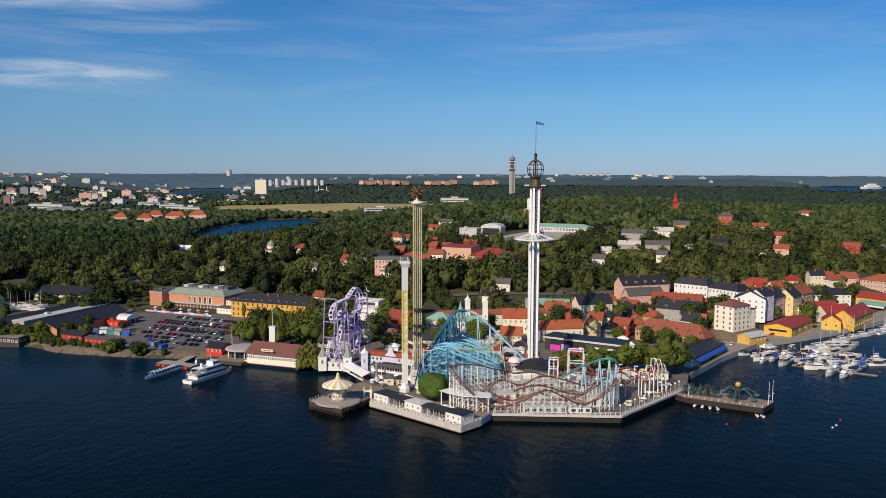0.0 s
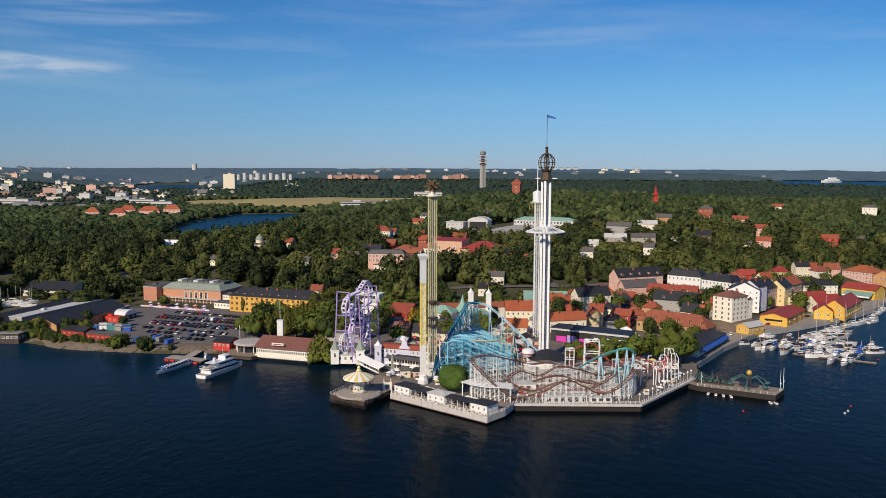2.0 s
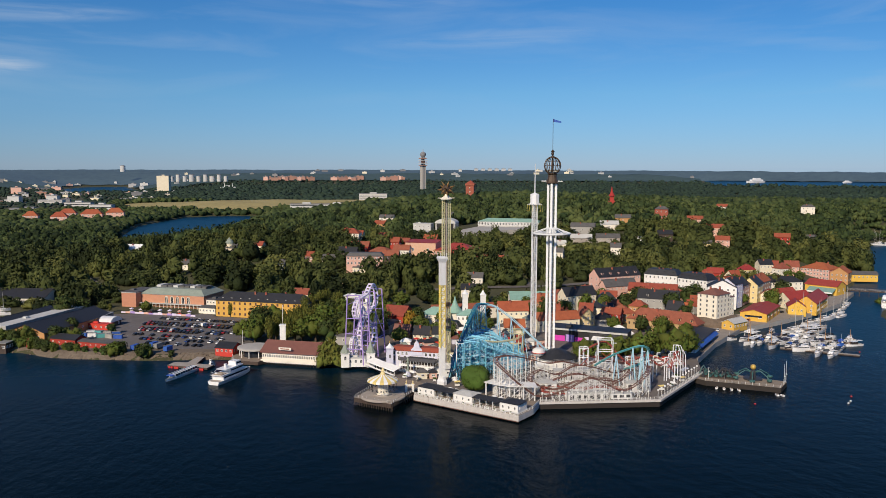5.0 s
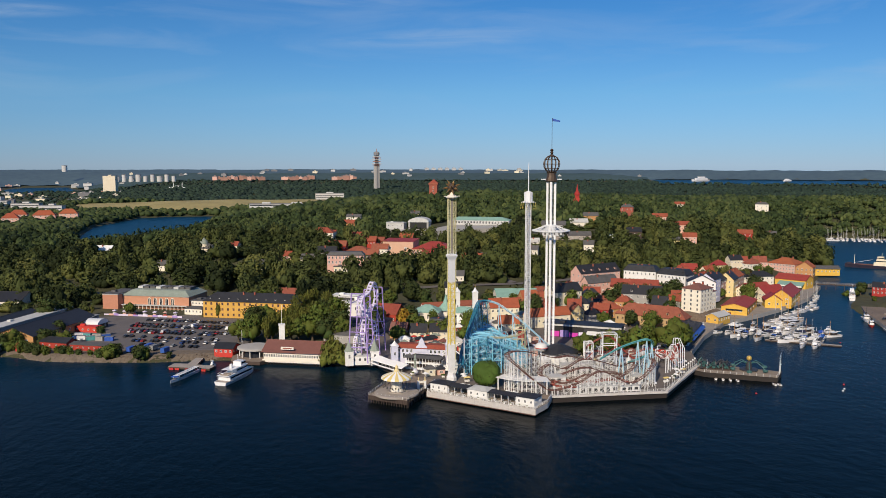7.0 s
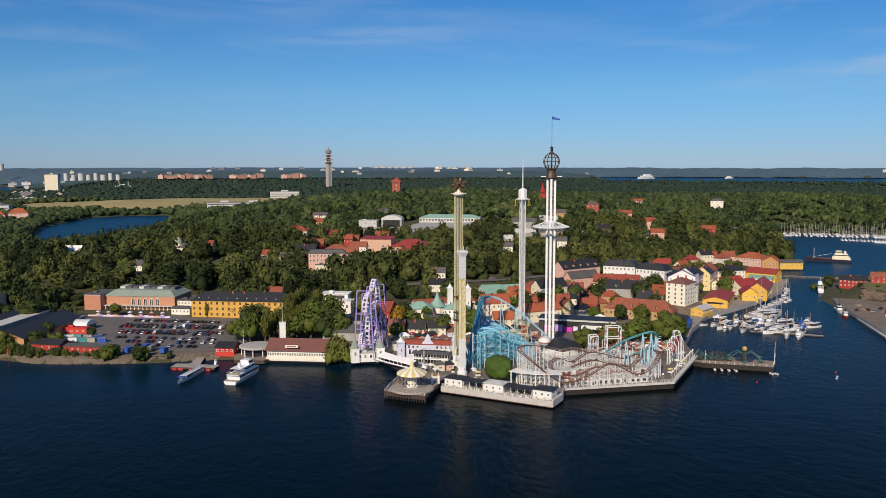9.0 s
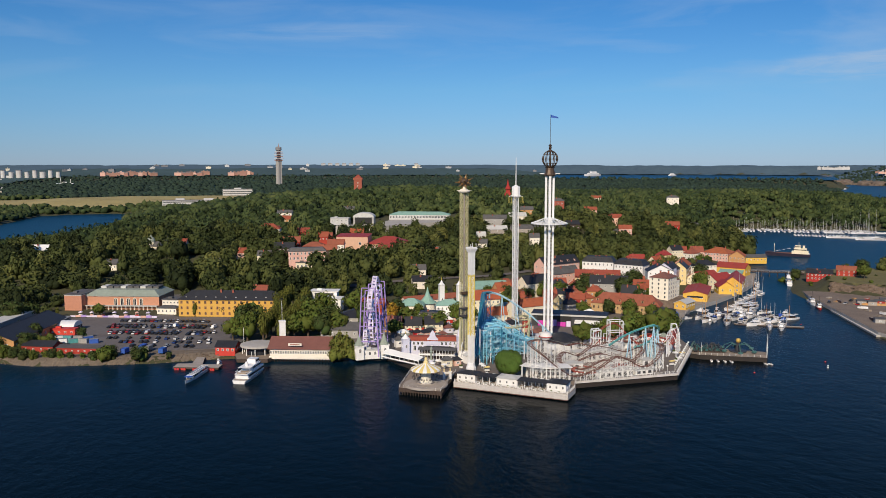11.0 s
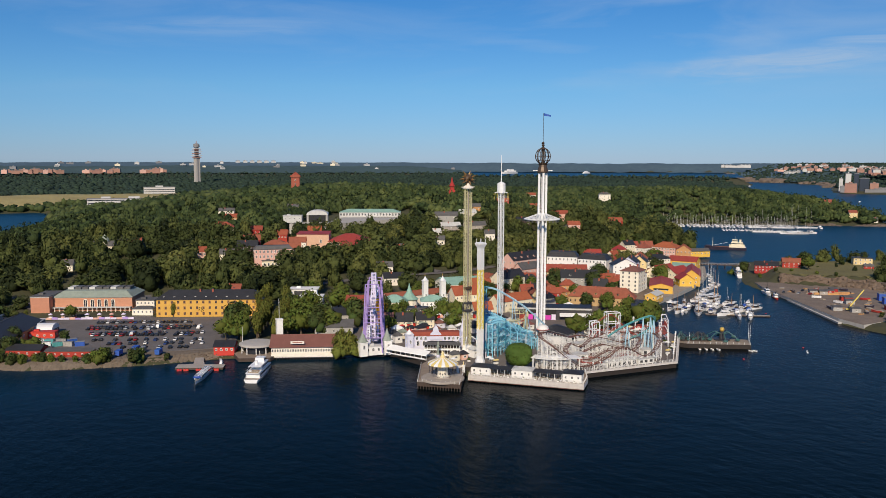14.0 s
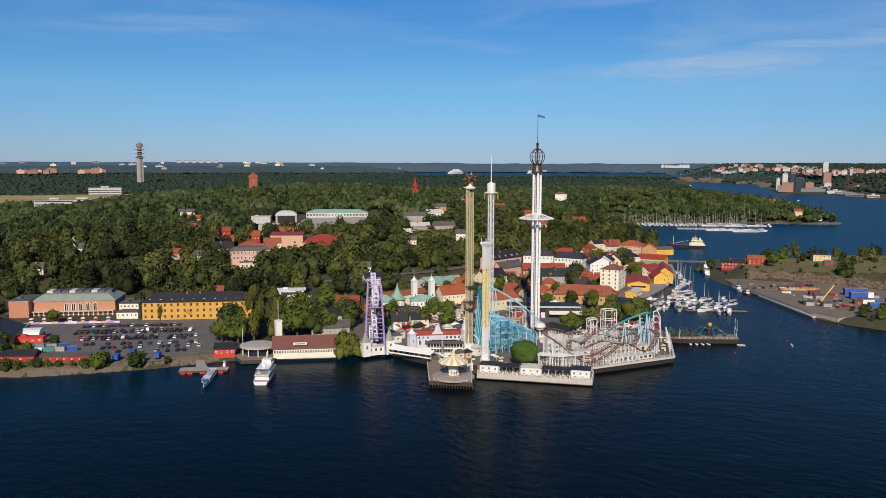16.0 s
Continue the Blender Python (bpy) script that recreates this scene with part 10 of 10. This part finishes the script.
# marina below the wooded shore: rows of masts
mar = random.Random(17)
for r_ in range(4):
    for k in range(30):
        t_ = (k + mar.uniform(-0.3, 0.3)) / 30
        x, y = 662 + 165 * t_ + r_ * 9, 1030 - 112 * t_ + r_ * 13
        far_ = boat("sail", x, y, 60 + mar.uniform(-6, 6), 13 if (k + r_) % 3 else 16)
        for c in [c for c in far_.children if c.name.startswith(("rigging", "boom") if r_ < 2 else ("rigging", "boom", "cabin"))] if r_ else []:
            bpy.data.objects.remove(c)
for k in range(16):
    boat("sail", 690 + 52 * k / 15, 940 - 44 * k / 15, 60 + mar.uniform(-6, 6), 13)
for x, y, yaw, L in ((736, 852, 150, 38), (744, 862, 150, 34), (756, 860, 120, 36), (777, 858, 60, 30), (718, 890, 150, 30), (735, 878, 150, 26), (660, 1022, 150, 24), (770, 952, 150, 26), (800, 930, 150, 28), (835, 915, 150, 30), (850, 905, 60, 16)):
    boat("sail" if L > 25 else "cruiser", x, y, yaw, L)
for x, y in ((-292, 588), (-300, 592), (-308, 590), (-316, 596), (-322, 590), (-330, 600), (-298, 604), (-310, 606), (-324, 608), (-338, 606)):
    boat("sail", x, y, 20 + mar.uniform(-20, 20), 11).location.z = 3.4

# ---------------------------------------------------------------- trees of the park, shore and town
for k, (x, y) in enumerate(((-120, 481), (-112.5, 476), (-112, 495), (-86, 476.5), (-78, 477), (-70, 471), (-61, 474), (-72, 496), (-62, 490), (-104, 515),
                            (-38, 505), (-41, 486), (-36, 536), (-42, 580), (-50, 600), (-19, 580), (-80, 590), (-100, 590), (-30, 610), (0, 600), (20, 590), (40, 600), (-60, 520), (-70, 530))):
    tree(x, y, 15 + (k * 7 % 5), (0, 1, 2)[k % 3], None if y > 455 else 3)
for x, y, h_ in ((-72, 424, 12), (-67, 423, 12.5), (-69.5, 428, 13)):
    tree(x, y, h_, 3, 1.6)
tree(-4, 357.5, 13.5, 4, DECK)
for k, (x, y) in enumerate(((-8, 477), (-16, 484), (-15, 509), (18, 490), (8, 455), (2, 547), (41, 580), (21, 478), (6, 575), (-2, 466), (-30, 462), (30, 520), (0, 510), (-25, 530), (44, 545), (60, 530), (30, 560), (75, 580))):
    tree(x, y, 10 + (k * 5 % 6), (1, 0, 2)[k % 3])
tree(-20, 505, 13, 6)
for x, y, h_, k in ((60, 403, 15.5, 0), (74, 399, 18, 0), (81, 405, 16, 0), (92, 409, 17.5, 0), (109, 403, 20, 0), (117, 408, 19, 0), (103, 413, 15, 1)):
    tree(x, y, h_, k, DECK)
for k, (x, y, h_) in enumerate(((-226, 473, 8), (-221, 471, 7), (-231, 478, 8), (-236, 481, 9), (-212, 470, 7), (-208, 468, 6), (-203, 466, 5), (-197, 464, 4.5), (-192, 461, 6), (-186.5, 458, 10), (-183, 461, 9), (-189, 462, 7), (-170, 453, 9.5), (-167.5, 455, 8), (-155, 452.5, 4), (-243, 485, 8), (-250, 488, 9), (-215, 472, 6), (-246, 487, 7))):
    tree(x, y, h_, (2, 1)[k % 2], 2.4 - 0.26 * h_)
for k, (x, y) in enumerate(((-201, 513), (-237, 536), (-228, 540), (-226, 520), (-132, 566), (-137, 564), (-120, 560), (-196, 584), (-222, 590), (-230, 605), (-242, 590), (-250, 600))):
    tree(x, y, 7 + (k * 3 % 6), (2, 0, 5)[k % 3])
for x, y in ((-104, 474), (-101, 483), (-97, 492), (-93, 502), (-89, 511), (-86, 520), (-94, 471), (-90, 482), (-86, 491), (-82, 500), (-78, 510), (-75, 520), (-82, 552), (-79, 560), (-76, 568), (-73, 577), (-86, 545), (-66, 556), (-63, 564)):
    tree(x, y, 17, 5)
for k, (x, y) in enumerate(((176, 531), (195, 566), (224, 590), (266, 650), (281, 612), (310, 640), (331, 680), (351, 712), (176, 624), (219, 660), (152, 622), (118, 545), (113, 515), (130, 535), (190, 640), (62, 520), (77, 548), (380, 760),
                            (180, 520), (186, 556), (168, 540), (240, 590), (250, 610), (230, 625), (205, 630), (150, 560), (104, 545), (96, 552), (86, 532), (128, 580), (110, 600), (95, 610), (80, 600), (140, 620), (292, 640), (262, 628), (330, 655),
                            (160, 524), (245, 548), (252, 560), (195, 527), (70, 590), (60, 600), (300, 690), (320, 700), (400, 740), (420, 745), (345, 700), (300, 622))):
    tree(x, y, 11 + (k * 5 % 6), (0, 2, 1)[k % 3])
for k, (x, y) in enumerate(((352, 580), (391, 534), (437, 555), (436, 532), (464, 541), (461, 528), (459, 497), (489, 494), (469, 514), (500, 505), (520, 480), (394, 460), (380, 520), (358, 572), (452, 548), (530, 520))):
    tree(x, y, 9 + (k * 5 % 7), (0, 2, 1)[k % 3])
for k, (x, y) in enumerate(((275, 372), (284, 366), (294, 362), (304, 366), (314, 370), (270, 362), (290, 374), (324, 378), (262, 355), (256, 345))):
    tree(x, y, 4 + (k % 3), 2)

# tall trees on the slope below the hilltop buildings
for k, (x, y) in enumerate(((-66, 662), (-58, 668), (-20, 660), (-12, 672), (-4, 684), (6, 694), (14, 704), (0, 708), (-10, 700), (26, 706), (38, 700), (50, 694), (64, 700), (74, 694), (84, 706), (-70, 690), (-74, 710), (92, 712), (20, 690), (44, 684),
                            (-24, 676), (60, 684), (-36, 664), (-80, 672), (30, 692), (10, 682))):
    tree(x, y, 17 + (k * 7 % 6), (0, 2, 1)[k % 3])

# trees and bushes of the islet
for k, (x, y, h_) in enumerate(((400, 560, 9), (408, 552, 11), (424, 566, 10), (446, 560, 13), (456, 556, 14), (470, 548, 12), (480, 560, 11), (496, 540, 12), (510, 548, 10), (524, 530, 9), (540, 540, 8), (420, 525, 5), (402, 530, 4), (390, 548, 5), (412, 500, 5), (440, 490, 6), (476, 500, 7), (486, 480, 6),
                                (360, 520, 4), (352, 530, 4), (345, 540, 5), (366, 500, 4), (372, 486, 4), (500, 470, 6), (520, 500, 8), (450, 470, 5), (430, 460, 5), (352, 572, 8), (346, 566, 7), (398, 470, 4), (410, 440, 5))):
    tree(x, y, h_, (0, 2, 1)[k % 3], ground_at(x, y) - (0.2 * h_ if h_ < 8 else 0))
for k, (x, y) in enumerate(((300, 352), (308, 356), (316, 360), (296, 346), (326, 366), (288, 350), (334, 372), (304, 344), (280, 352), (344, 380), (272, 350), (318, 350), (330, 356), (266, 346))):
    tree(x, y, 5 + (k * 3 % 4), (2, 1)[k % 2], 1.4)

# park trees behind the coasters
for k, (x, y, h_) in enumerate(((132, 470, 12), (126, 462, 13), (140, 458, 11), (120, 478, 11), (104, 484, 11))):
    tree(x, y, h_, (0, 1, 0, 2)[k % 4], DECK)
# taller trees before the hilltop theatre
for k, (x, y) in enumerate(((-46, 664), (-52, 656), (-30, 654), (-8, 660), (4, 672), (48, 700), (56, 698), (70, 708), (82, 698), (62, 708))):
    tree(x, y, 18 + (k * 7 % 5), (2, 0)[k % 2])

# garden trees between the town houses and bushes along the western shore
gt_ = random.Random(61)
planted = 0
while planted < 34:
    x, y = gt_.uniform(88, 330), gt_.uniform(500, 690)
    if inside([(88, 545), (118, 508), (160, 512), (200, 545), (262, 605), (335, 690), (300, 690), (200, 640), (92, 612)], np.array([x]), np.array([y]))[0] > 2:
        tree(x, y, gt_.uniform(8.5, 13), gt_.choice((0, 0, 1, 2)))
        planted += 1
for k, (x, y, h_) in enumerate(((-262, 486, 9), (-256, 486, 8), (-268, 488, 8), (-275, 494, 10), (-282, 498, 9), (-252, 494, 10), (-246, 496, 9), (-239, 490, 7), (-232, 500, 9), (-226, 506, 8), (-290, 500, 10), (-300, 504, 11), (-236, 486, 6), (-230, 484, 5))):
    tree(x, y, h_, (2, 0, 2)[k % 3], 2.4 - 0.15 * h_)

# lanes through the woods
for k, lane in enumerate(LANES):
    path = smooth_path(lane, False, 5.0)
    v = []
    for i, p in enumerate(path):
        d = path[min(i + 1, len(path) - 1)] - path[max(i - 1, 0)]
        s_ = Vector((d.y, -d.x, 0)).normalized() * 4.2
        for sg in (-1, 1):
            q_ = p + s_ * sg
            v.append((q_.x, q_.y, max(ground_at(q_.x, q_.y), ground_at(p.x, p.y)) + 0.5))
    thing("road_%d" % (k + 2), "grey asphalt lane through the trees", "road", kind="structure", mesh=Mesh().add(v, [(2 * i, 2 * i + 1, 2 * i + 3, 2 * i + 2) for i in range(len(path) - 1)], "asphalt"))

for k, (x, y) in enumerate(((-262, 492), (-255, 490), (-248, 488), (-243, 492), (-228, 494), (-222, 498), (-270, 498), (-285, 502), (-296, 506), (-216, 492))):
    tree(x, y, 8 + (k * 3 % 5), (2, 0)[k % 2])

# more trees between the sheds, on the slope and in the town
for k, (x, y) in enumerate(((-262, 588), (-270, 600), (-282, 612), (-252, 612), (-240, 622), (-262, 626), (-300, 622), (-330, 626), (-345, 616), (-360, 606), (-226, 628), (-244, 560), (-236, 572), (-290, 500), (-300, 512), (-312, 530), (-300, 560), (-318, 570),
                            (-262, 640), (-285, 646), (-205, 640), (-185, 636), (-165, 628), (-140, 612), (-120, 600), (-110, 585), (-95, 572), (-60, 610), (-80, 615), (-325, 540), (-340, 560))):
    tree(x, y, 10 + (k * 5 % 8), (2, 1, 0, 2)[k % 4])
for k, (x, y) in enumerate(((110, 528), (122, 548), (136, 556), (146, 548), (170, 560), (185, 584), (208, 600), (236, 580), (256, 602), (270, 622), (240, 634), (220, 640), (180, 600), (160, 616), (120, 600), (104, 590), (90, 588), (84, 520), (74, 528), (66, 556),
                            (186, 516), (192, 540), (206, 556), (228, 560), (248, 588), (284, 602), (300, 640), (320, 640), (340, 690), (364, 730), (330, 720), (310, 720), (280, 660), (158, 500), (152, 492))):
    tree(x, y, 8 + (k * 5 % 7), (2, 1, 0)[k % 3])

# stones along the shore
rs = np.random.RandomState(77)
vs, fs, o_ = [], [], 0
pts_ = [(-268, 484), (-241, 479.5), (-222, 465.5), (-187, 455.5), (-161, 451.5), (-140, 450.5), (-123, 449)]
for k in range(420):
    t_ = rs.uniform(0, len(pts_) - 1.001)
    i_, fr_ = int(t_), t_ % 1
    x = pts_[i_][0] * (1 - fr_) + pts_[i_ + 1][0] * fr_ + rs.uniform(-1, 1)
    y = pts_[i_][1] * (1 - fr_) + pts_[i_ + 1][1] * fr_ + rs.uniform(-0.8, 4.5)
    r_ = rs.uniform(0.15, 0.6)
    vv = ICO1[0] * r_ * rs.uniform(0.7, 1.3, (len(ICO1[0]), 1)) * (1, 1, 0.6) + (x, y, max(0.1, ground_at(x, y)))
    vs.append(vv), fs.append(ICO1[1] + o_)
    o_ += len(vv)
tagged(new("shore_stones", np_mesh("shore_stones", np.concatenate(vs), np.concatenate(fs), M["rock"])), "grey and tan stones along the waterline", "stones", kind="stuff")

# ---------------------------------------------------------------- kiosks, parasols and small clutter in the park
kc = random.Random(31)
spots = [(x, y) for x in range(-34, 112, 7) for y in range(376, 500, 7)]
kc.shuffle(spots)
taken = [(70, 462, 14), (84, 456, 14), (98, 448, 12), (46.7, 418.8, 9), (51, 473.7, 5), (-12.2, 396.2, 9), (-17.2, 372.6, 7), (45.5, 400.5, 13), (35.5, 398.6, 5), (-27, 405, 17)]
made = 0
for x, y in spots:
    x, y = x + kc.uniform(-2, 2), y + kc.uniform(-2, 2)
    if inside([(-40, 392), (-20, 372), (20, 382), (90, 384), (116, 392), (130, 440), (118, 480), (60, 498), (-10, 500), (-40, 440)], np.array([x]), np.array([y]))[0] < 2:
        continue
    if any(math.hypot(x - a, y - b_) < r_ for a, b_, r_ in taken) or inside(BLUE_FOOT, np.array([x]), np.array([y]))[0] > -4.5 or (26 < x < 44 and 396 < y < 410) or (50 < x < 100 and y < 385) or (50 < x < 106 and y > 410):
        continue
    if made % 4 == 3:
        pr = thing("parasol", "round fabric parasol over a park table", "parasol", pose(x, y, DECK), "parasols in the park")
        part("pole", Mesh().beam((0, 0, 0), (0, 0, 2.6), 0.08, "white_paint"), pr)
        part("canopy", Mesh().lathe([(1.9, 2.3), (1.85, 2.4), (0.9, 2.8), (0.05, 3.1)], kc.choice(("canvas_white", "bright_red", "canvas_yellow", "canvas_white")), 8), pr)
        part("table", Mesh().lathe([(0.1, 0), (0.1, 0.72), (0.7, 0.73), (0.7, 0.78)], "white_paint", 8), pr)
    else:
        w, d, hh = kc.uniform(3, 6), kc.uniform(3, 5), kc.uniform(2.6, 4.2)
        wl_, rf_ = kc.choice(("white_paint", "cream_plaster", "white_paint" if y < 405 else "bright_red", "pink_plaster", "lavender_plaster", "white_paint")), kc.choice(("pale_roof", "black_roof", "canvas_white", "grey_roof", "sage_roof", "maroon_roof", "grey_roof", "black_roof"))
        H("kiosk", "park kiosk with a small hipped roof and counter", (x - w / 2, y), (x + w / 2, y + kc.uniform(-1.2, 1.2)), d, hh, "hip", 1.6, wl_, rf_, 1, 1, DECK, (1.6, 1.2), 0, 0.5, 0, group="kiosks in the park", category="kiosk")
    taken.append((x, y, 4.8))
    made += 1

# parasols, planters and stalls of the quay terraces
shade = thing("terrace_parasol", "white square parasol over a small table on the quay", "parasol", pose(-30, 378, DECK), "parasols on the quay terraces")
part("pole", Mesh().beam((0, 0, 0), (0, 0, 2.6), 0.09, "white_paint"), shade)
part("canopy", Mesh().lathe([(1.75, 2.25), (1.7, 2.38), (0.8, 2.75), (0.05, 3.0)], "canvas_white", 4, turn=0.785), shade)
part("table", Mesh().lathe([(0.3, 0), (0.08, 0.05), (0.08, 0.72), (0.65, 0.73), (0.65, 0.78)], "weathered_timber", 8), shade)
planter = thing("planter", "white planter box with a clipped green shrub", "planter", pose(-28, 380, DECK), "planters on the quay")
part("box", Mesh().box(-0.7, -0.7, 0, 0.7, 0.7, 0.7, "white_paint"), planter)
sv, sf = crown(905, 4, 26, 1, 2.2, 1.9)
part("shrub", np_mesh("shrub", sv + (0, 0, 0.3), sf, M["leaves_park"]), planter)
cart = thing("snack_cart", "small white snack cart with a striped roof", "cart", pose(-26, 384, DECK), "snack carts")
part("body", Mesh().box(-1.1, -0.6, 0.35, 1.1, 0.6, 1.15, "white_paint"), cart)
part("roof", Mesh().add([(-1.4, -0.9, 2.2), (1.4, -0.9, 2.2), (1.4, 0.9, 2.2), (-1.4, 0.9, 2.2), (-1.1, 0, 2.75), (1.1, 0, 2.75)], [(0, 1, 5, 4), (1, 2, 5), (2, 3, 4, 5), (3, 0, 4), (3, 2, 1, 0)], "canvas_yellow"), cart)
part("wheel", Mesh().box(-0.9, -0.65, 0, -0.5, 0.65, 0.4, "rubber").box(0.5, -0.65, 0, 0.9, 0.65, 0.4, "rubber"), cart)
qc = random.Random(88)
placed = {"shade": 0, "planter": 0, "cart": 0}
yards = ([(-38, 388), (-26, 374), (-10, 362), (2, 352), (8, 352), (-2, 366), (-9, 378), (-20, 390), (-30, 394)], [(20, 340.5), (73, 337.8), (74, 338.6), (30, 340)], [(77, 340), (112, 379), (108, 386), (80, 352)], [(44, 378), (100, 384), (112, 392), (100, 415), (60, 412), (52, 388)], [(-40, 400), (-22, 391), (-20, 394), (-40, 408)])
busy = [(-17.2, 372.6, 3.5), (-12.2, 396.2, 7.0), (-4, 357.5, 5.5), (45.5, 400.5, 11.0), (3, 349, 5.5)]
tries = 0
while sum(placed.values()) < 92 and tries < 4000:
    tries += 1
    ring = qc.choice(yards)
    x, y = qc.uniform(-40, 114), qc.uniform(336, 416)
    if inside(ring, np.array([x]), np.array([y]))[0] < 0.8 or any(math.hypot(x - a, y - b_) < r_ for a, b_, r_ in busy) or any(math.hypot(x - a, y - b_) < r_ * 0.7 for a, b_, r_ in taken):
        continue
    kind_, ob = qc.choice((("shade", shade), ("shade", shade), ("planter", planter), ("cart", cart)))
    m_ = pose(x, y, DECK, 0, 0, qc.uniform(0, 90))
    if placed[kind_]:
        copy_thing(ob, m_)
    else:
        ob.matrix_basis = m_
    placed[kind_] += 1
    busy.append((x, y, 2.6))
for s0 in (2.5, 6, 12, 15.5, 19, 22.5, 26, 31.5, 35, 38.5, 42, 46, 49.5):
    x, y = Vector((-32, 356.5)) + U * s0 + NRM * qc.uniform(9.0, 11.5)
    if inside([(-32, 356.5), (7.6, 319.8), (16, 328.6), (21, 338.4), (-24, 369)], np.array([x]), np.array([y]))[0] > 1:
        copy_thing(shade, pose(x, y, DECK + 0.1, 0, 0, 40))
    x, y = Vector((-32, 356.5)) + U * s0 + NRM * 0.9
    copy_thing(planter, pose(x, y, DECK + 0.1, 0, 0, -43) @ Matrix.Diagonal((0.6, 0.6, 0.6, 1)))
gate_ = thing("pier_gate", "white ornate gate with pale finials on the pier", "gate", pose(-33.4, 361.5, DECK))
for sx in (-1.5, 1.5):
    part("pillar", Mesh().box(sx - 0.5, -0.5, 0, sx + 0.5, 0.5, 3.4, "white_paint").box(sx - 0.65, -0.65, 3.4, sx + 0.65, 0.65, 3.7, "white_paint"), gate_)
    part("finial", Mesh().lathe([(0.5, 3.7), (0.2, 4.3), (0.35, 4.7), (0.05, 5.4)], "pale_yellow", 8, sx, 0), gate_)
part("arch", Mesh().box(-1.2, -0.35, 2.7, 1.2, 0.35, 3.5, "ivory_plaster"), gate_)
fo = thing("fountain_column", "pale grey-green sculpted column before the arcade", "column", pose(-31.7, 390.2, DECK))
part("base", Mesh().lathe([(1.6, 0), (1.6, 0.8), (1.0, 1.1), (0.8, 2.4)], "lavender_plaster", 10), fo)
part("shaft", Mesh().lathe([(0.8, 2.4), (0.55, 3.0), (0.5, 6.0), (0.9, 6.6), (0.4, 7.2), (0.6, 8.2), (0.1, 9.4)], "sage_roof", 10), fo)

# the further trees of the slopes and gardens, as one stand
gx_, gy_, gh_ = (np.array(c) for c in zip(*GROVE))
wood("slope_trees", "broadleaf trees on the slopes and in the gardens behind the park", gx_, gy_, gh_ * 1.08, near_v, M["leaves_wood"], 71, -1.5)
